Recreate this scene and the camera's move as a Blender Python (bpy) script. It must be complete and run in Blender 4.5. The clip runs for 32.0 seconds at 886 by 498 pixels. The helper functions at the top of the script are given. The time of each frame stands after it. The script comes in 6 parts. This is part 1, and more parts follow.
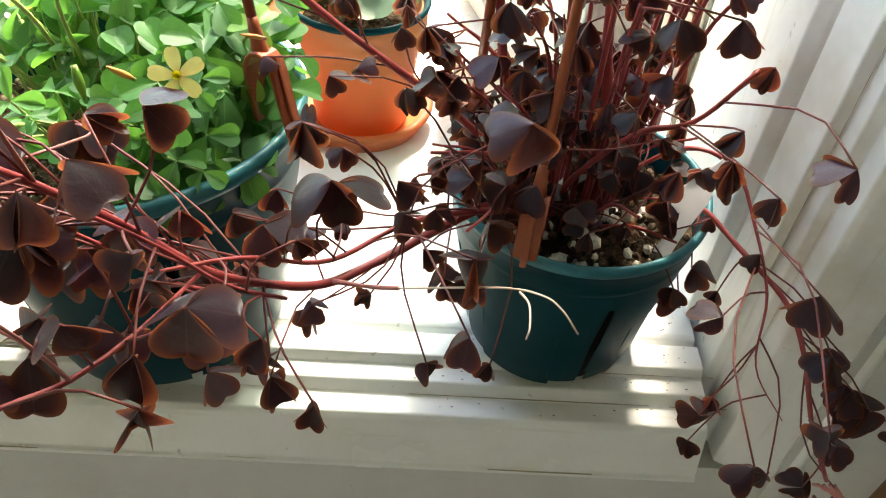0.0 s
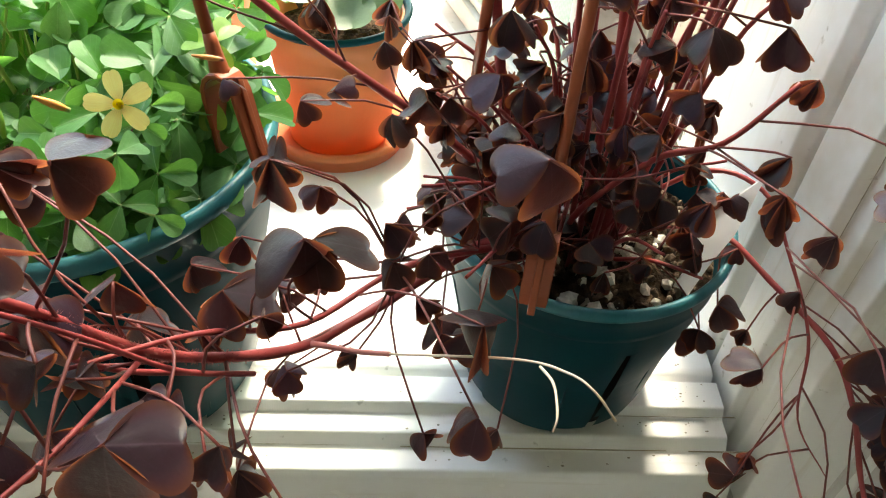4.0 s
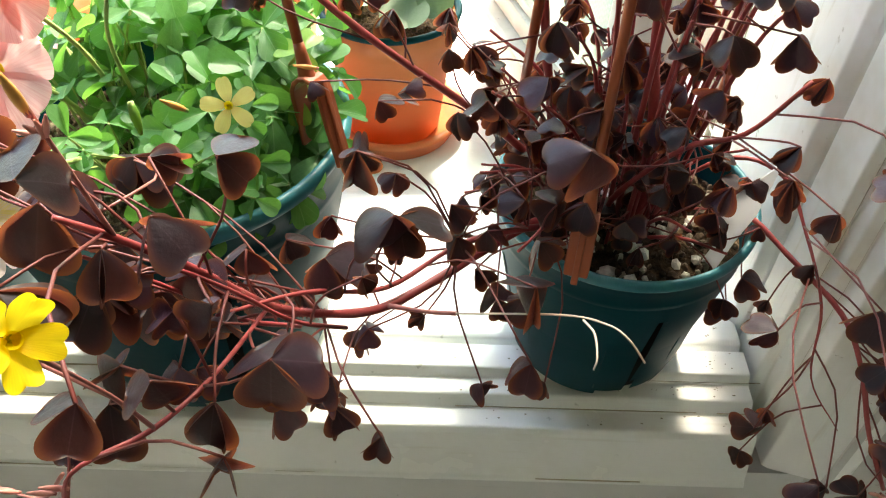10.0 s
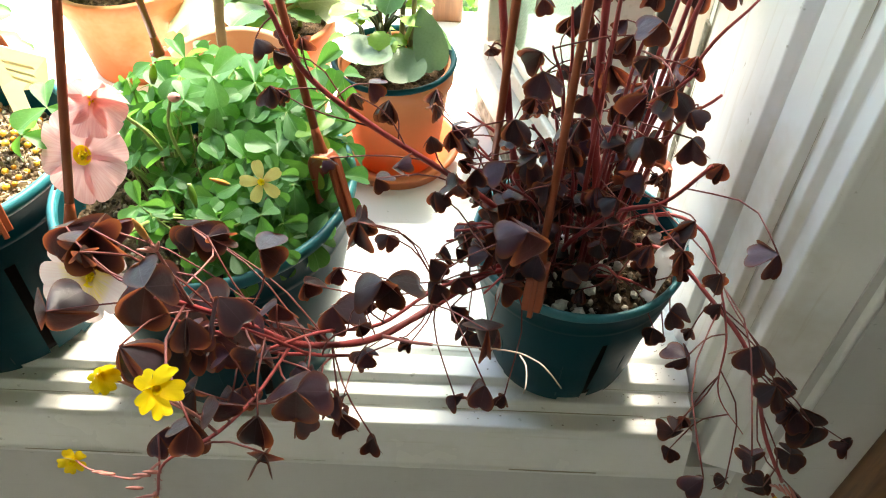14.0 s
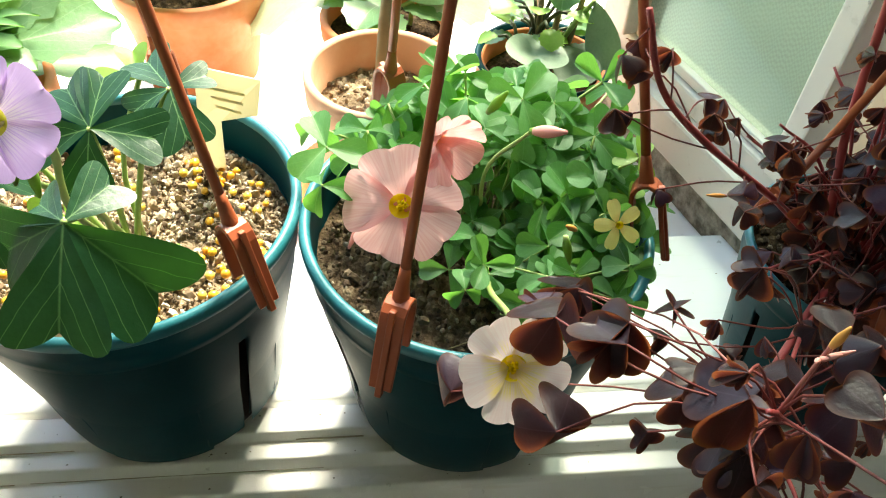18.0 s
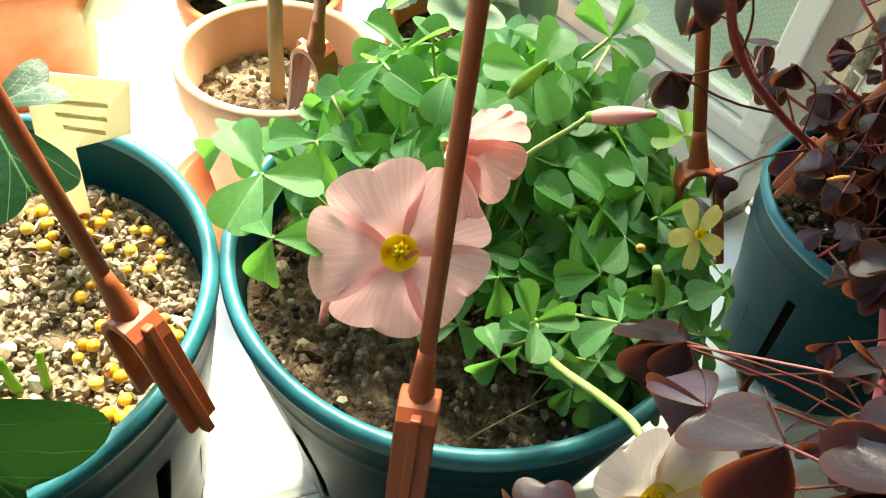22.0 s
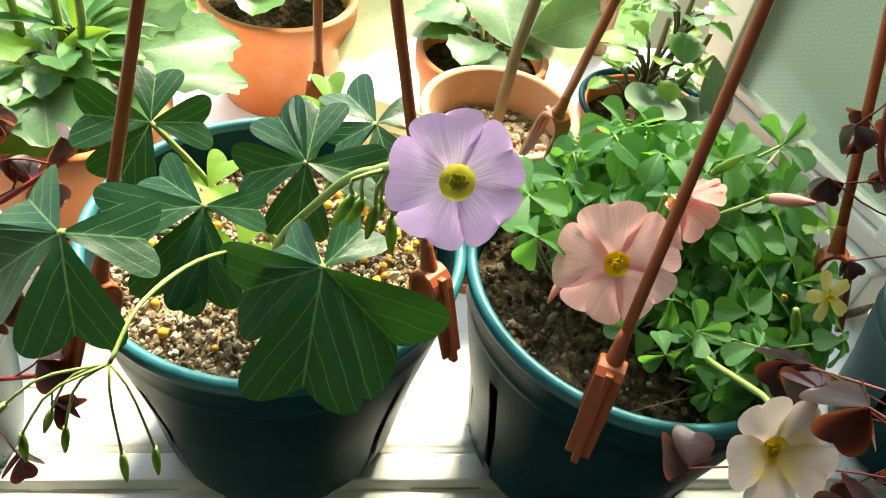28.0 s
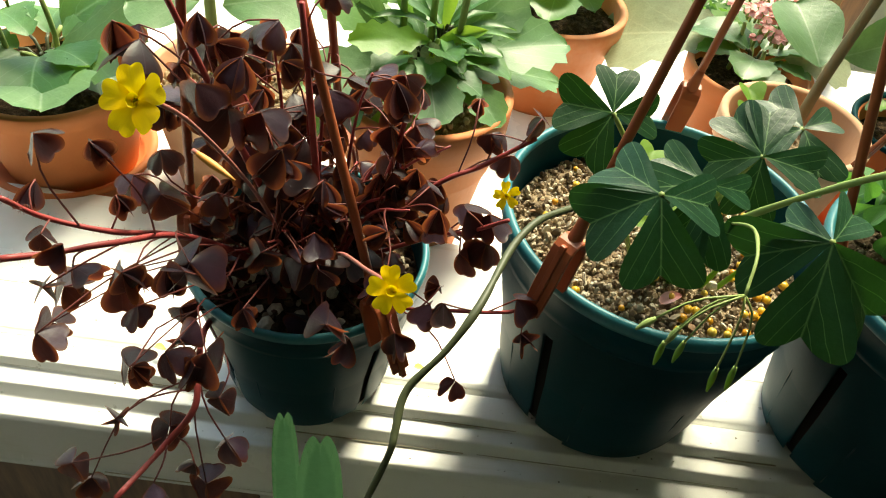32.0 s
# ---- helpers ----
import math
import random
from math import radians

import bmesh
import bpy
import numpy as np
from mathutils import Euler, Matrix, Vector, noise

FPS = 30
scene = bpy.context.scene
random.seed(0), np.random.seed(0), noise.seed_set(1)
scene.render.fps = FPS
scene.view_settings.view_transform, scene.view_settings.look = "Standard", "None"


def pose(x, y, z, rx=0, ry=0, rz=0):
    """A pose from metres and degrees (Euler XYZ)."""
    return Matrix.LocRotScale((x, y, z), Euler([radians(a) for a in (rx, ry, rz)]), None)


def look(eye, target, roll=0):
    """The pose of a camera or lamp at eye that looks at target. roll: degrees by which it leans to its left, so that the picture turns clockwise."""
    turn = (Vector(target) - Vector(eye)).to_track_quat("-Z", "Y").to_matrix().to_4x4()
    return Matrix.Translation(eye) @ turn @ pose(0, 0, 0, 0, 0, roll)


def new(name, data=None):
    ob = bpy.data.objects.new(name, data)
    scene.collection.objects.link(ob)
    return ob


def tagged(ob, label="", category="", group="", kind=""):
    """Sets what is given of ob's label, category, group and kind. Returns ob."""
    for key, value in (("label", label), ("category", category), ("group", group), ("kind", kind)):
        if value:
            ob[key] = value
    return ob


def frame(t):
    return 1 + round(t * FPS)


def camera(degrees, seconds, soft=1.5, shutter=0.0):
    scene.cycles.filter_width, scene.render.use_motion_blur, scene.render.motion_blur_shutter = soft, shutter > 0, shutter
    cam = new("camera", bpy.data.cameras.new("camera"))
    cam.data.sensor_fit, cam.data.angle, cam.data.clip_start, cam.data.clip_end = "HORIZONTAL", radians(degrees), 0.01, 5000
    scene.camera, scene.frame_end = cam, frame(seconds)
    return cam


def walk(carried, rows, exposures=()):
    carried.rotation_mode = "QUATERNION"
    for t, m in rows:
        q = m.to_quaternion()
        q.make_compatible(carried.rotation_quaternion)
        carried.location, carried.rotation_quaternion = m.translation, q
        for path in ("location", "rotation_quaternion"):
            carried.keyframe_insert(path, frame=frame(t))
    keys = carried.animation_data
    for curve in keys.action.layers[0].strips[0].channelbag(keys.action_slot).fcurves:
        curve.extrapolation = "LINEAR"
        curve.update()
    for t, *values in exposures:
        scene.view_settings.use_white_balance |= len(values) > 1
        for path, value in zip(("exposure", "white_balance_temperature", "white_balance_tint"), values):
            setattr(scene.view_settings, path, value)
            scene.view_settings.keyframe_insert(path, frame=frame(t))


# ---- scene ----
EXPOSURES = [(0.0, 3.04, 8000.0, 5.0), (9.0, 3.03, 8000.0, 4.0), (13.0, 2.92, 7800.0, 5.0), (16.0, 2.52, 7800.0, 2.0), (18.0, 2.28, 7800.0, -2.0), (20.0, 2.34, 8000.0, -6.0), (26.0, 2.02, 8200.0, -4.0), (29.0, 1.80, 8300.0, -4.0), (30.5, 1.50, 8400.0, -5.0), (32.0, 1.08, 8600.0, -6.0)]
cam = camera(60.69, 32.0, soft=1.1)
ROWS = [
    (0, 0.1171, -0.1695, 0.2520, 45.87, -3.35, 1.13),
    (0.5, 0.1233, -0.1666, 0.2624, 45.56, -2.34, 0.70),
    (1, 0.1321, -0.1626, 0.2669, 45.79, -2.26, -0.01),
    (1.5, 0.1352, -0.1596, 0.2616, 45.95, -2.24, -0.70),
    (2, 0.1224, -0.1586, 0.2569, 45.77, -2.32, -0.66),
    (2.5, 0.1135, -0.1588, 0.2572, 45.84, -2.44, -0.69),
    (4.5, 0.1144, -0.1337, 0.2340, 46.38, -3.42, -0.73),
    (5, 0.1240, -0.1341, 0.2345, 46.41, -3.35, -0.33),
    (5.5, 0.1282, -0.1452, 0.2401, 46.29, -3.27, 0.07),
    (6, 0.1160, -0.1692, 0.2561, 45.97, -3.22, 0.22),
    (6.5, 0.1054, -0.1783, 0.2606, 46.19, -2.83, -0.20),
    (7, 0.0954, -0.1776, 0.2629, 45.90, -2.45, 0.17),
    (7.5, 0.0910, -0.1708, 0.2602, 45.62, -2.32, 0.48),
    (8, 0.0935, -0.1667, 0.2577, 45.54, -2.05, 0.75),
    (8.5, 0.0960, -0.1659, 0.2571, 45.50, -2.04, 0.99),
    (9, 0.0991, -0.1652, 0.2573, 45.45, -1.86, 1.20),
    (9.5, 0.1007, -0.1632, 0.2563, 45.49, -1.56, 1.19),
    (10, 0.1069, -0.1635, 0.2586, 45.15, -1.27, 1.19),
    (10.5, 0.0977, -0.1662, 0.2602, 45.23, -0.83, 1.57),
    (11, 0.1008, -0.1728, 0.2668, 45.09, -0.93, 1.84),
    (11.5, 0.1124, -0.1844, 0.2802, 44.79, -1.03, 1.93),
    (12, 0.1163, -0.1899, 0.2877, 44.20, -0.96, 2.13),
    (12.5, 0.1201, -0.1954, 0.3024, 43.85, -0.87, 2.14),
    (13, 0.1233, -0.1979, 0.3124, 44.07, -0.84, 2.19),
    (13.5, 0.1222, -0.1966, 0.3216, 44.19, -0.78, 2.24),
    (15.5, 0.0758, -0.1872, 0.3072, 44.61, -1.82, 2.17),
    (16, 0.0503, -0.1800, 0.3042, 44.43, -2.02, 1.82),
    (16.5, 0.0295, -0.1722, 0.3019, 44.15, -2.14, 1.15),
    (17, 0.0079, -0.1668, 0.3006, 44.07, -2.34, 0.34),
    (17.5, -0.0248, -0.1597, 0.3032, 43.45, -3.08, -3.60),
    (18, -0.0353, -0.1436, 0.2982, 43.24, -3.09, -5.16),
    (18.5, -0.0412, -0.1266, 0.2880, 43.18, -3.70, -6.94),
    (19, -0.0493, -0.1087, 0.2793, 43.06, -4.26, -8.89),
    (19.5, -0.0619, -0.0900, 0.2676, 42.97, -4.85, -10.99),
    (20, -0.0638, -0.0833, 0.2604, 43.27, -4.21, -13.47),
    (20.5, -0.0687, -0.0766, 0.2524, 43.61, -4.53, -15.40),
    (21, -0.0731, -0.0678, 0.2459, 43.45, -5.10, -16.55),
    (21.5, -0.0704, -0.0638, 0.2437, 43.02, -5.36, -17.44),
    (22, -0.0565, -0.0714, 0.2502, 42.37, -5.13, -17.78),
    (22.5, -0.0338, -0.0813, 0.2523, 42.50, -3.58, -16.03),
    (23, -0.0216, -0.0869, 0.2565, 42.37, -2.90, -13.57),
    (23.5, -0.0201, -0.0941, 0.2582, 42.93, -2.99, -12.18),
    (24, -0.0185, -0.1041, 0.2586, 43.75, -3.77, -10.55),
    (24.5, -0.0138, -0.1132, 0.2595, 44.82, -4.20, -9.63),
    (25, -0.0169, -0.1190, 0.2610, 45.26, -5.05, -8.88),
    (25.5, -0.0308, -0.1274, 0.2661, 45.49, -5.69, -8.30),
    (26, -0.0598, -0.1332, 0.2758, 44.83, -6.42, -7.64),
    (26.5, -0.0841, -0.1348, 0.2835, 44.98, -6.88, -6.16),
    (28.5, -0.1097, -0.1220, 0.2899, 45.03, -7.41, -3.60),
    (29, -0.1158, -0.1260, 0.2888, 44.91, -7.14, -2.83),
    (29.5, -0.1238, -0.1315, 0.2889, 44.82, -6.92, -2.07),
    (30, -0.1460, -0.1363, 0.2855, 44.71, -6.47, -0.31),
    (30.5, -0.1692, -0.1416, 0.2871, 44.71, -5.82, 2.64),
    (31, -0.1869, -0.1538, 0.2960, 44.67, -6.07, 3.73),
    (31.5, -0.2083, -0.1605, 0.2967, 44.62, -6.55, 4.30),
    (32, -0.2217, -0.1626, 0.2986, 44.36, -6.66, 4.49),
]
walk(cam, [(t, pose(x, y, z, rx, ry, rz)) for t, x, y, z, rx, ry, rz in ROWS], EXPOSURES)


# ---- light ----
world = bpy.data.worlds.new("sky")
scene.world = world
world.use_nodes = True
wn = world.node_tree.nodes
sky = wn.new("ShaderNodeTexSky")
sky.sky_type = "NISHITA"
sky.sun_disc = False
SUN_ELEV, SUN_AZ = 52.0, 18.0   # degrees above the horizon, degrees from straight ahead (+y) towards +x
sky.sun_elevation, sky.sun_rotation = radians(SUN_ELEV), radians(SUN_AZ)
world.node_tree.links.new(sky.outputs[0], wn["Background"].inputs[0])
wn["Background"].inputs[1].default_value = 0.19
sun = new("sun", bpy.data.lights.new("sun", "SUN"))
sun.data.energy, sun.data.angle, sun.data.color = 4.9, radians(20.0), (1.0, 0.965, 0.925)
_e, _a = radians(SUN_ELEV), radians(SUN_AZ)
SUN_DIR = Vector((math.sin(_a) * math.cos(_e), math.cos(_a) * math.cos(_e), math.sin(_e)))
sun.matrix_world = look(SUN_DIR * 5, (0, 0, 0))

# ---- materials ----


class Mat:
    """A small builder for procedural materials."""

    def __init__(self, name, rough=0.5, spec=0.5, metal=0.0):
        self.m = bpy.data.materials.new(name)
        self.m.use_nodes = True
        self.t = self.m.node_tree
        self.p = self.t.nodes["Principled BSDF"]
        self.p.inputs["Roughness"].default_value = rough
        self.p.inputs["Specular IOR Level"].default_value = spec
        self.p.inputs["Metallic"].default_value = metal
        self.co = self.t.nodes.new("ShaderNodeTexCoord").outputs["Object"]

    def node(self, kind, **ins):
        n = self.t.nodes.new(kind)
        for k, v in ins.items():
            self.put(n.inputs[k.replace("_", " ")], v)
        return n

    def put(self, socket, v):
        if isinstance(v, bpy.types.NodeSocket):
            self.t.links.new(v, socket)
        else:
            socket.default_value = v

    def noise(self, scale, detail=4.0, rough=0.55, co=None):
        n = self.node("ShaderNodeTexNoise", Scale=scale, Detail=detail, Roughness=rough)
        self.put(n.inputs["Vector"], co or self.co)
        return n.outputs["Fac"]

    def ramp(self, fac, *stops):
        r = self.node("ShaderNodeValToRGB", Fac=fac)
        el = r.color_ramp.elements
        while len(el) < len(stops):
            el.new(0.5)
        for e, (pos, col) in zip(el, stops):
            e.position, e.color = pos, (*col, 1.0)
        return r.outputs["Color"]

    def mix(self, fac, a, b, mode="MIX"):
        n = self.t.nodes.new("ShaderNodeMix")
        n.data_type, n.blend_type = "RGBA", mode
        self.put(n.inputs["Factor"], fac)
        for s, v in (("A", a), ("B", b)):
            sock = [i for i in n.inputs if i.name == s and i.type == "RGBA"][0]
            self.put(sock, v if isinstance(v, bpy.types.NodeSocket) else (*v, 1.0))
        return [o for o in n.outputs if o.type == "RGBA"][0]

    def rnd(self):
        return self.t.nodes.new("ShaderNodeObjectInfo").outputs["Random"]

    def island(self):
        return self.t.nodes.new("ShaderNodeNewGeometry").outputs["Random Per Island"]

    def bump(self, height, strength=0.3, dist=0.001):
        b = self.node("ShaderNodeBump", Height=height, Strength=strength, Distance=dist)
        self.put(self.p.inputs["Normal"], b.outputs["Normal"])
        return self

    def color(self, c):
        self.put(self.p.inputs["Base Color"], c if isinstance(c, bpy.types.NodeSocket) else (*c, 1.0))
        return self

    def through_light(self, col, amount):
        """Thin leaf or petal: part of the light passes through."""
        tr = self.t.nodes.new("ShaderNodeBsdfTranslucent")
        self.put(tr.inputs["Color"], col if isinstance(col, bpy.types.NodeSocket) else (*col, 1.0))
        mx = self.node("ShaderNodeMixShader", Fac=amount)
        self.t.links.new(self.p.outputs[0], mx.inputs[1])
        self.t.links.new(tr.outputs[0], mx.inputs[2])
        out = [n for n in self.t.nodes if n.type == "OUTPUT_MATERIAL"][0]
        self.t.links.new(mx.outputs[0], out.inputs["Surface"])
        return self


def paint(name, base, dirt, rough=0.35, run=(6, 90, 90), streaks=0.60):
    m = Mat(name, rough)
    big, fine = m.noise(9, 5, 0.65), m.noise(160, 3)
    streak = m.node("ShaderNodeMapping", Scale=run)
    m.put(streak.inputs["Vector"], m.co)
    st = m.noise(3, 4, 0.6, streak.outputs[0])
    c = m.mix(m.ramp(big, (0.52, (0, 0, 0)), (0.78, (1, 1, 1))), base, dirt)
    c = m.mix(m.ramp(st, (streaks, (0, 0, 0)), (streaks + 0.2, (0.7, 0.7, 0.7))), c, dirt)
    c = m.mix(m.ramp(fine, (0.70, (0, 0, 0)), (0.76, (0.6, 0.6, 0.6))), c, tuple(0.55 * v for v in dirt))
    m.color(c)
    m.put(m.p.inputs["Roughness"], m.node("ShaderNodeMapRange", Value=big, To_Min=rough - 0.1, To_Max=rough + 0.2).outputs[0])
    return m.bump(m.noise(220, 3), 0.12, 0.0006).m


WHITE = paint("white_gloss_paint", (0.86, 0.86, 0.84), (0.72, 0.70, 0.63), 0.20)
WHITE_JAMB = paint("white_jamb_paint", (0.86, 0.865, 0.85), (0.60, 0.54, 0.43), 0.30, (60, 60, 4), 0.60)
WALL = paint("grey_white_wall_paint", (0.62, 0.61, 0.59), (0.54, 0.53, 0.50), 0.6)
GRIME = Mat("grime_seal", 0.9)
GRIME.color(GRIME.ramp(GRIME.noise(120, 5), (0.35, (0.10, 0.085, 0.06)), (0.7, (0.42, 0.38, 0.31))))
GRIME = GRIME.bump(GRIME.noise(300, 4), 0.6, 0.002).m


def wood(name, dark, light):
    m = Mat(name, 0.45)
    mp = m.node("ShaderNodeMapping", Scale=(60, 60, 6))
    m.put(mp.inputs["Vector"], m.co)
    g = m.noise(4, 6, 0.6, mp.outputs[0])
    return m.color(m.ramp(g, (0.3, dark), (0.7, light))).bump(g, 0.2, 0.0005).m


CARPET = paint("grey_carpet", (0.24, 0.235, 0.23), (0.18, 0.175, 0.17), 0.9)
WOOD = wood("brown_wood_trim", (0.10, 0.045, 0.018), (0.24, 0.12, 0.05))


def teal():
    m = Mat("teal_plastic", 0.40, 0.08)
    m.p.inputs["Specular Tint"].default_value = (0.85, 0.97, 1.0, 1.0)
    n = m.noise(14, 4)
    c = m.mix(m.ramp(n, (0.4, (0, 0, 0)), (0.75, (1, 1, 1))), (0.0018, 0.033, 0.042), (0.0038, 0.050, 0.063))
    dust = m.ramp(m.noise(70, 6, 0.7), (0.66, (0, 0, 0)), (0.82, (0.3, 0.3, 0.3)))
    m.color(m.mix(dust, c, (0.05, 0.085, 0.085)))
    m.put(m.p.inputs["Roughness"], m.node("ShaderNodeMapRange", Value=m.noise(35, 5), To_Min=0.30, To_Max=0.48).outputs[0])
    m.bump(m.noise(420, 2), 0.08, 0.0004)
    return m.through_light((0.02, 0.30, 0.36), 0.08).m


TEAL = teal()
# Lighter mottled teal: the sunlight on the lip is put into its colour.
RIM = Mat("sunlit_teal_rim", 0.42, 0.4)
RIM.color(RIM.mix(RIM.ramp(RIM.noise(60, 5, 0.7), (0.4, (0, 0, 0)), (0.8, (1, 1, 1))), (0.012, 0.135, 0.165), (0.045, 0.21, 0.25)))
RIM = RIM.bump(RIM.noise(300, 3), 0.15, 0.0004).m


def clay(name, a, b, chalk, rough=0.6, thin=0.0):
    m = Mat(name, rough, 0.3)
    c = m.mix(m.noise(22, 5), a, b)
    c = m.mix(m.ramp(m.noise(9, 5, 0.7), (0.52, (0, 0, 0)), (0.75, (0.75, 0.75, 0.75))), c, chalk)
    m.color(c).bump(m.noise(380, 4), 0.2, 0.0006)
    return m.through_light((0.90, 0.26, 0.07), thin).m if thin else m.m


TERRA = clay("terracotta_clay", (0.52, 0.155, 0.050), (0.60, 0.21, 0.085), (0.66, 0.38, 0.24), 0.65)
TERRA_PALE = clay("weathered_terracotta", (0.52, 0.26, 0.15), (0.60, 0.34, 0.21), (0.68, 0.52, 0.38), 0.75)
TERRA_PLASTIC = clay("terracotta_plastic", (0.66, 0.21, 0.085), (0.70, 0.24, 0.10), (0.68, 0.28, 0.15), 0.4, 0.25)


def plain(name, c1, c2, scale=60, rough=0.5, bump=0.15, metal=0.0, dist=0.0006):
    m = Mat(name, rough, 0.4, metal)
    n = m.noise(scale, 4)
    return m.color(m.mix(n, c1, c2)).bump(n, bump, dist).m


DIRT = plain("pale_dirt", (0.30, 0.26, 0.19), (0.52, 0.48, 0.38), 140, 0.8)
STAKE = plain("brown_plastic", (0.28, 0.062, 0.025), (0.39, 0.098, 0.041), 45, 0.40)
LABEL = Mat("cream_plastic_label", 0.4, 0.3)
LABEL = LABEL.color(LABEL.mix(LABEL.noise(30), (0.76, 0.72, 0.58), (0.82, 0.79, 0.66))).through_light((0.85, 0.80, 0.62), 0.42).m
LABEL_GREY = Mat("white_plastic_label", 0.4, 0.3)
LABEL_GREY.color(LABEL_GREY.mix(LABEL_GREY.noise(30), (0.78, 0.78, 0.79), (0.86, 0.86, 0.86)))
LABEL_GREY = LABEL_GREY.through_light((0.86, 0.86, 0.88), 0.42).m
STEEL = plain("steel", (0.55, 0.55, 0.55), (0.65, 0.65, 0.64), 200, 0.3, 0.05, 1.0)
# Near-black instead of soil brown: the shade inside the pot slits, as colour.
ROOTS_SHADED = plain("shaded_root_ball", (0.004, 0.0035, 0.003), (0.012, 0.009, 0.007), 200, 0.95)
BLACK = plain("black_metal", (0.012, 0.012, 0.012), (0.02, 0.02, 0.02), 90, 0.4)


def soil_mat(name, dark, mid, light):
    m = Mat(name, 0.95, 0.1)
    c = m.ramp(m.noise(240, 5, 0.7), (0.30, dark), (0.52, mid), (0.74, light))
    return m.color(c).bump(m.noise(330, 5), 1.0, 0.003).m


SOIL_DARK = soil_mat("dark_potting_soil", (0.010, 0.007, 0.005), (0.045, 0.028, 0.016), (0.15, 0.10, 0.06))
SOIL_BROWN = soil_mat("lumpy_brown_soil", (0.028, 0.018, 0.012), (0.125, 0.085, 0.055), (0.32, 0.25, 0.17))
SOIL_GRIT = soil_mat("gritty_soil", (0.12, 0.085, 0.055), (0.30, 0.22, 0.14), (0.50, 0.41, 0.29))


def island_mat(name, *stops, rough=0.8, bump=0.4):
    m = Mat(name, rough, 0.2)
    c = m.ramp(m.island(), *stops)
    c = m.mix(m.ramp(m.noise(500, 4), (0.4, (0, 0, 0)), (0.8, (0.5, 0.5, 0.5))), c, (0.16, 0.11, 0.07))
    return m.color(c).bump(m.noise(600, 3), bump, 0.0008).m


GRIT = island_mat("mixed_grit", (0.0, (0.07, 0.048, 0.032)), (0.22, (0.20, 0.14, 0.09)), (0.5, (0.36, 0.27, 0.175)), (0.75, (0.48, 0.40, 0.29)), (0.93, (0.62, 0.56, 0.46)), (1.0, (0.28, 0.15, 0.08)))
CLOD = island_mat("brown_clod", (0.0, (0.05, 0.032, 0.021)), (0.5, (0.14, 0.095, 0.062)), (0.85, (0.23, 0.17, 0.115)), (1.0, (0.42, 0.35, 0.26)), bump=1.0)
GRIT_DARK = island_mat("dark_grit", (0.0, (0.016, 0.011, 0.008)), (0.45, (0.05, 0.032, 0.020)), (0.82, (0.13, 0.09, 0.06)), (0.97, (0.42, 0.38, 0.30)), bump=1.0)
PERLITE = island_mat("white_perlite", (0.0, (0.70, 0.68, 0.60)), (1.0, (0.85, 0.83, 0.77)), bump=0.8)
PELLET = Mat("yellow_pellet", 0.3, 0.5)
PELLET = PELLET.color(PELLET.ramp(PELLET.rnd(), (0.0, (0.50, 0.20, 0.02)), (0.5, (0.68, 0.38, 0.035)), (1.0, (0.74, 0.52, 0.10)))).bump(PELLET.noise(500, 2), 0.1, 0.0003).m


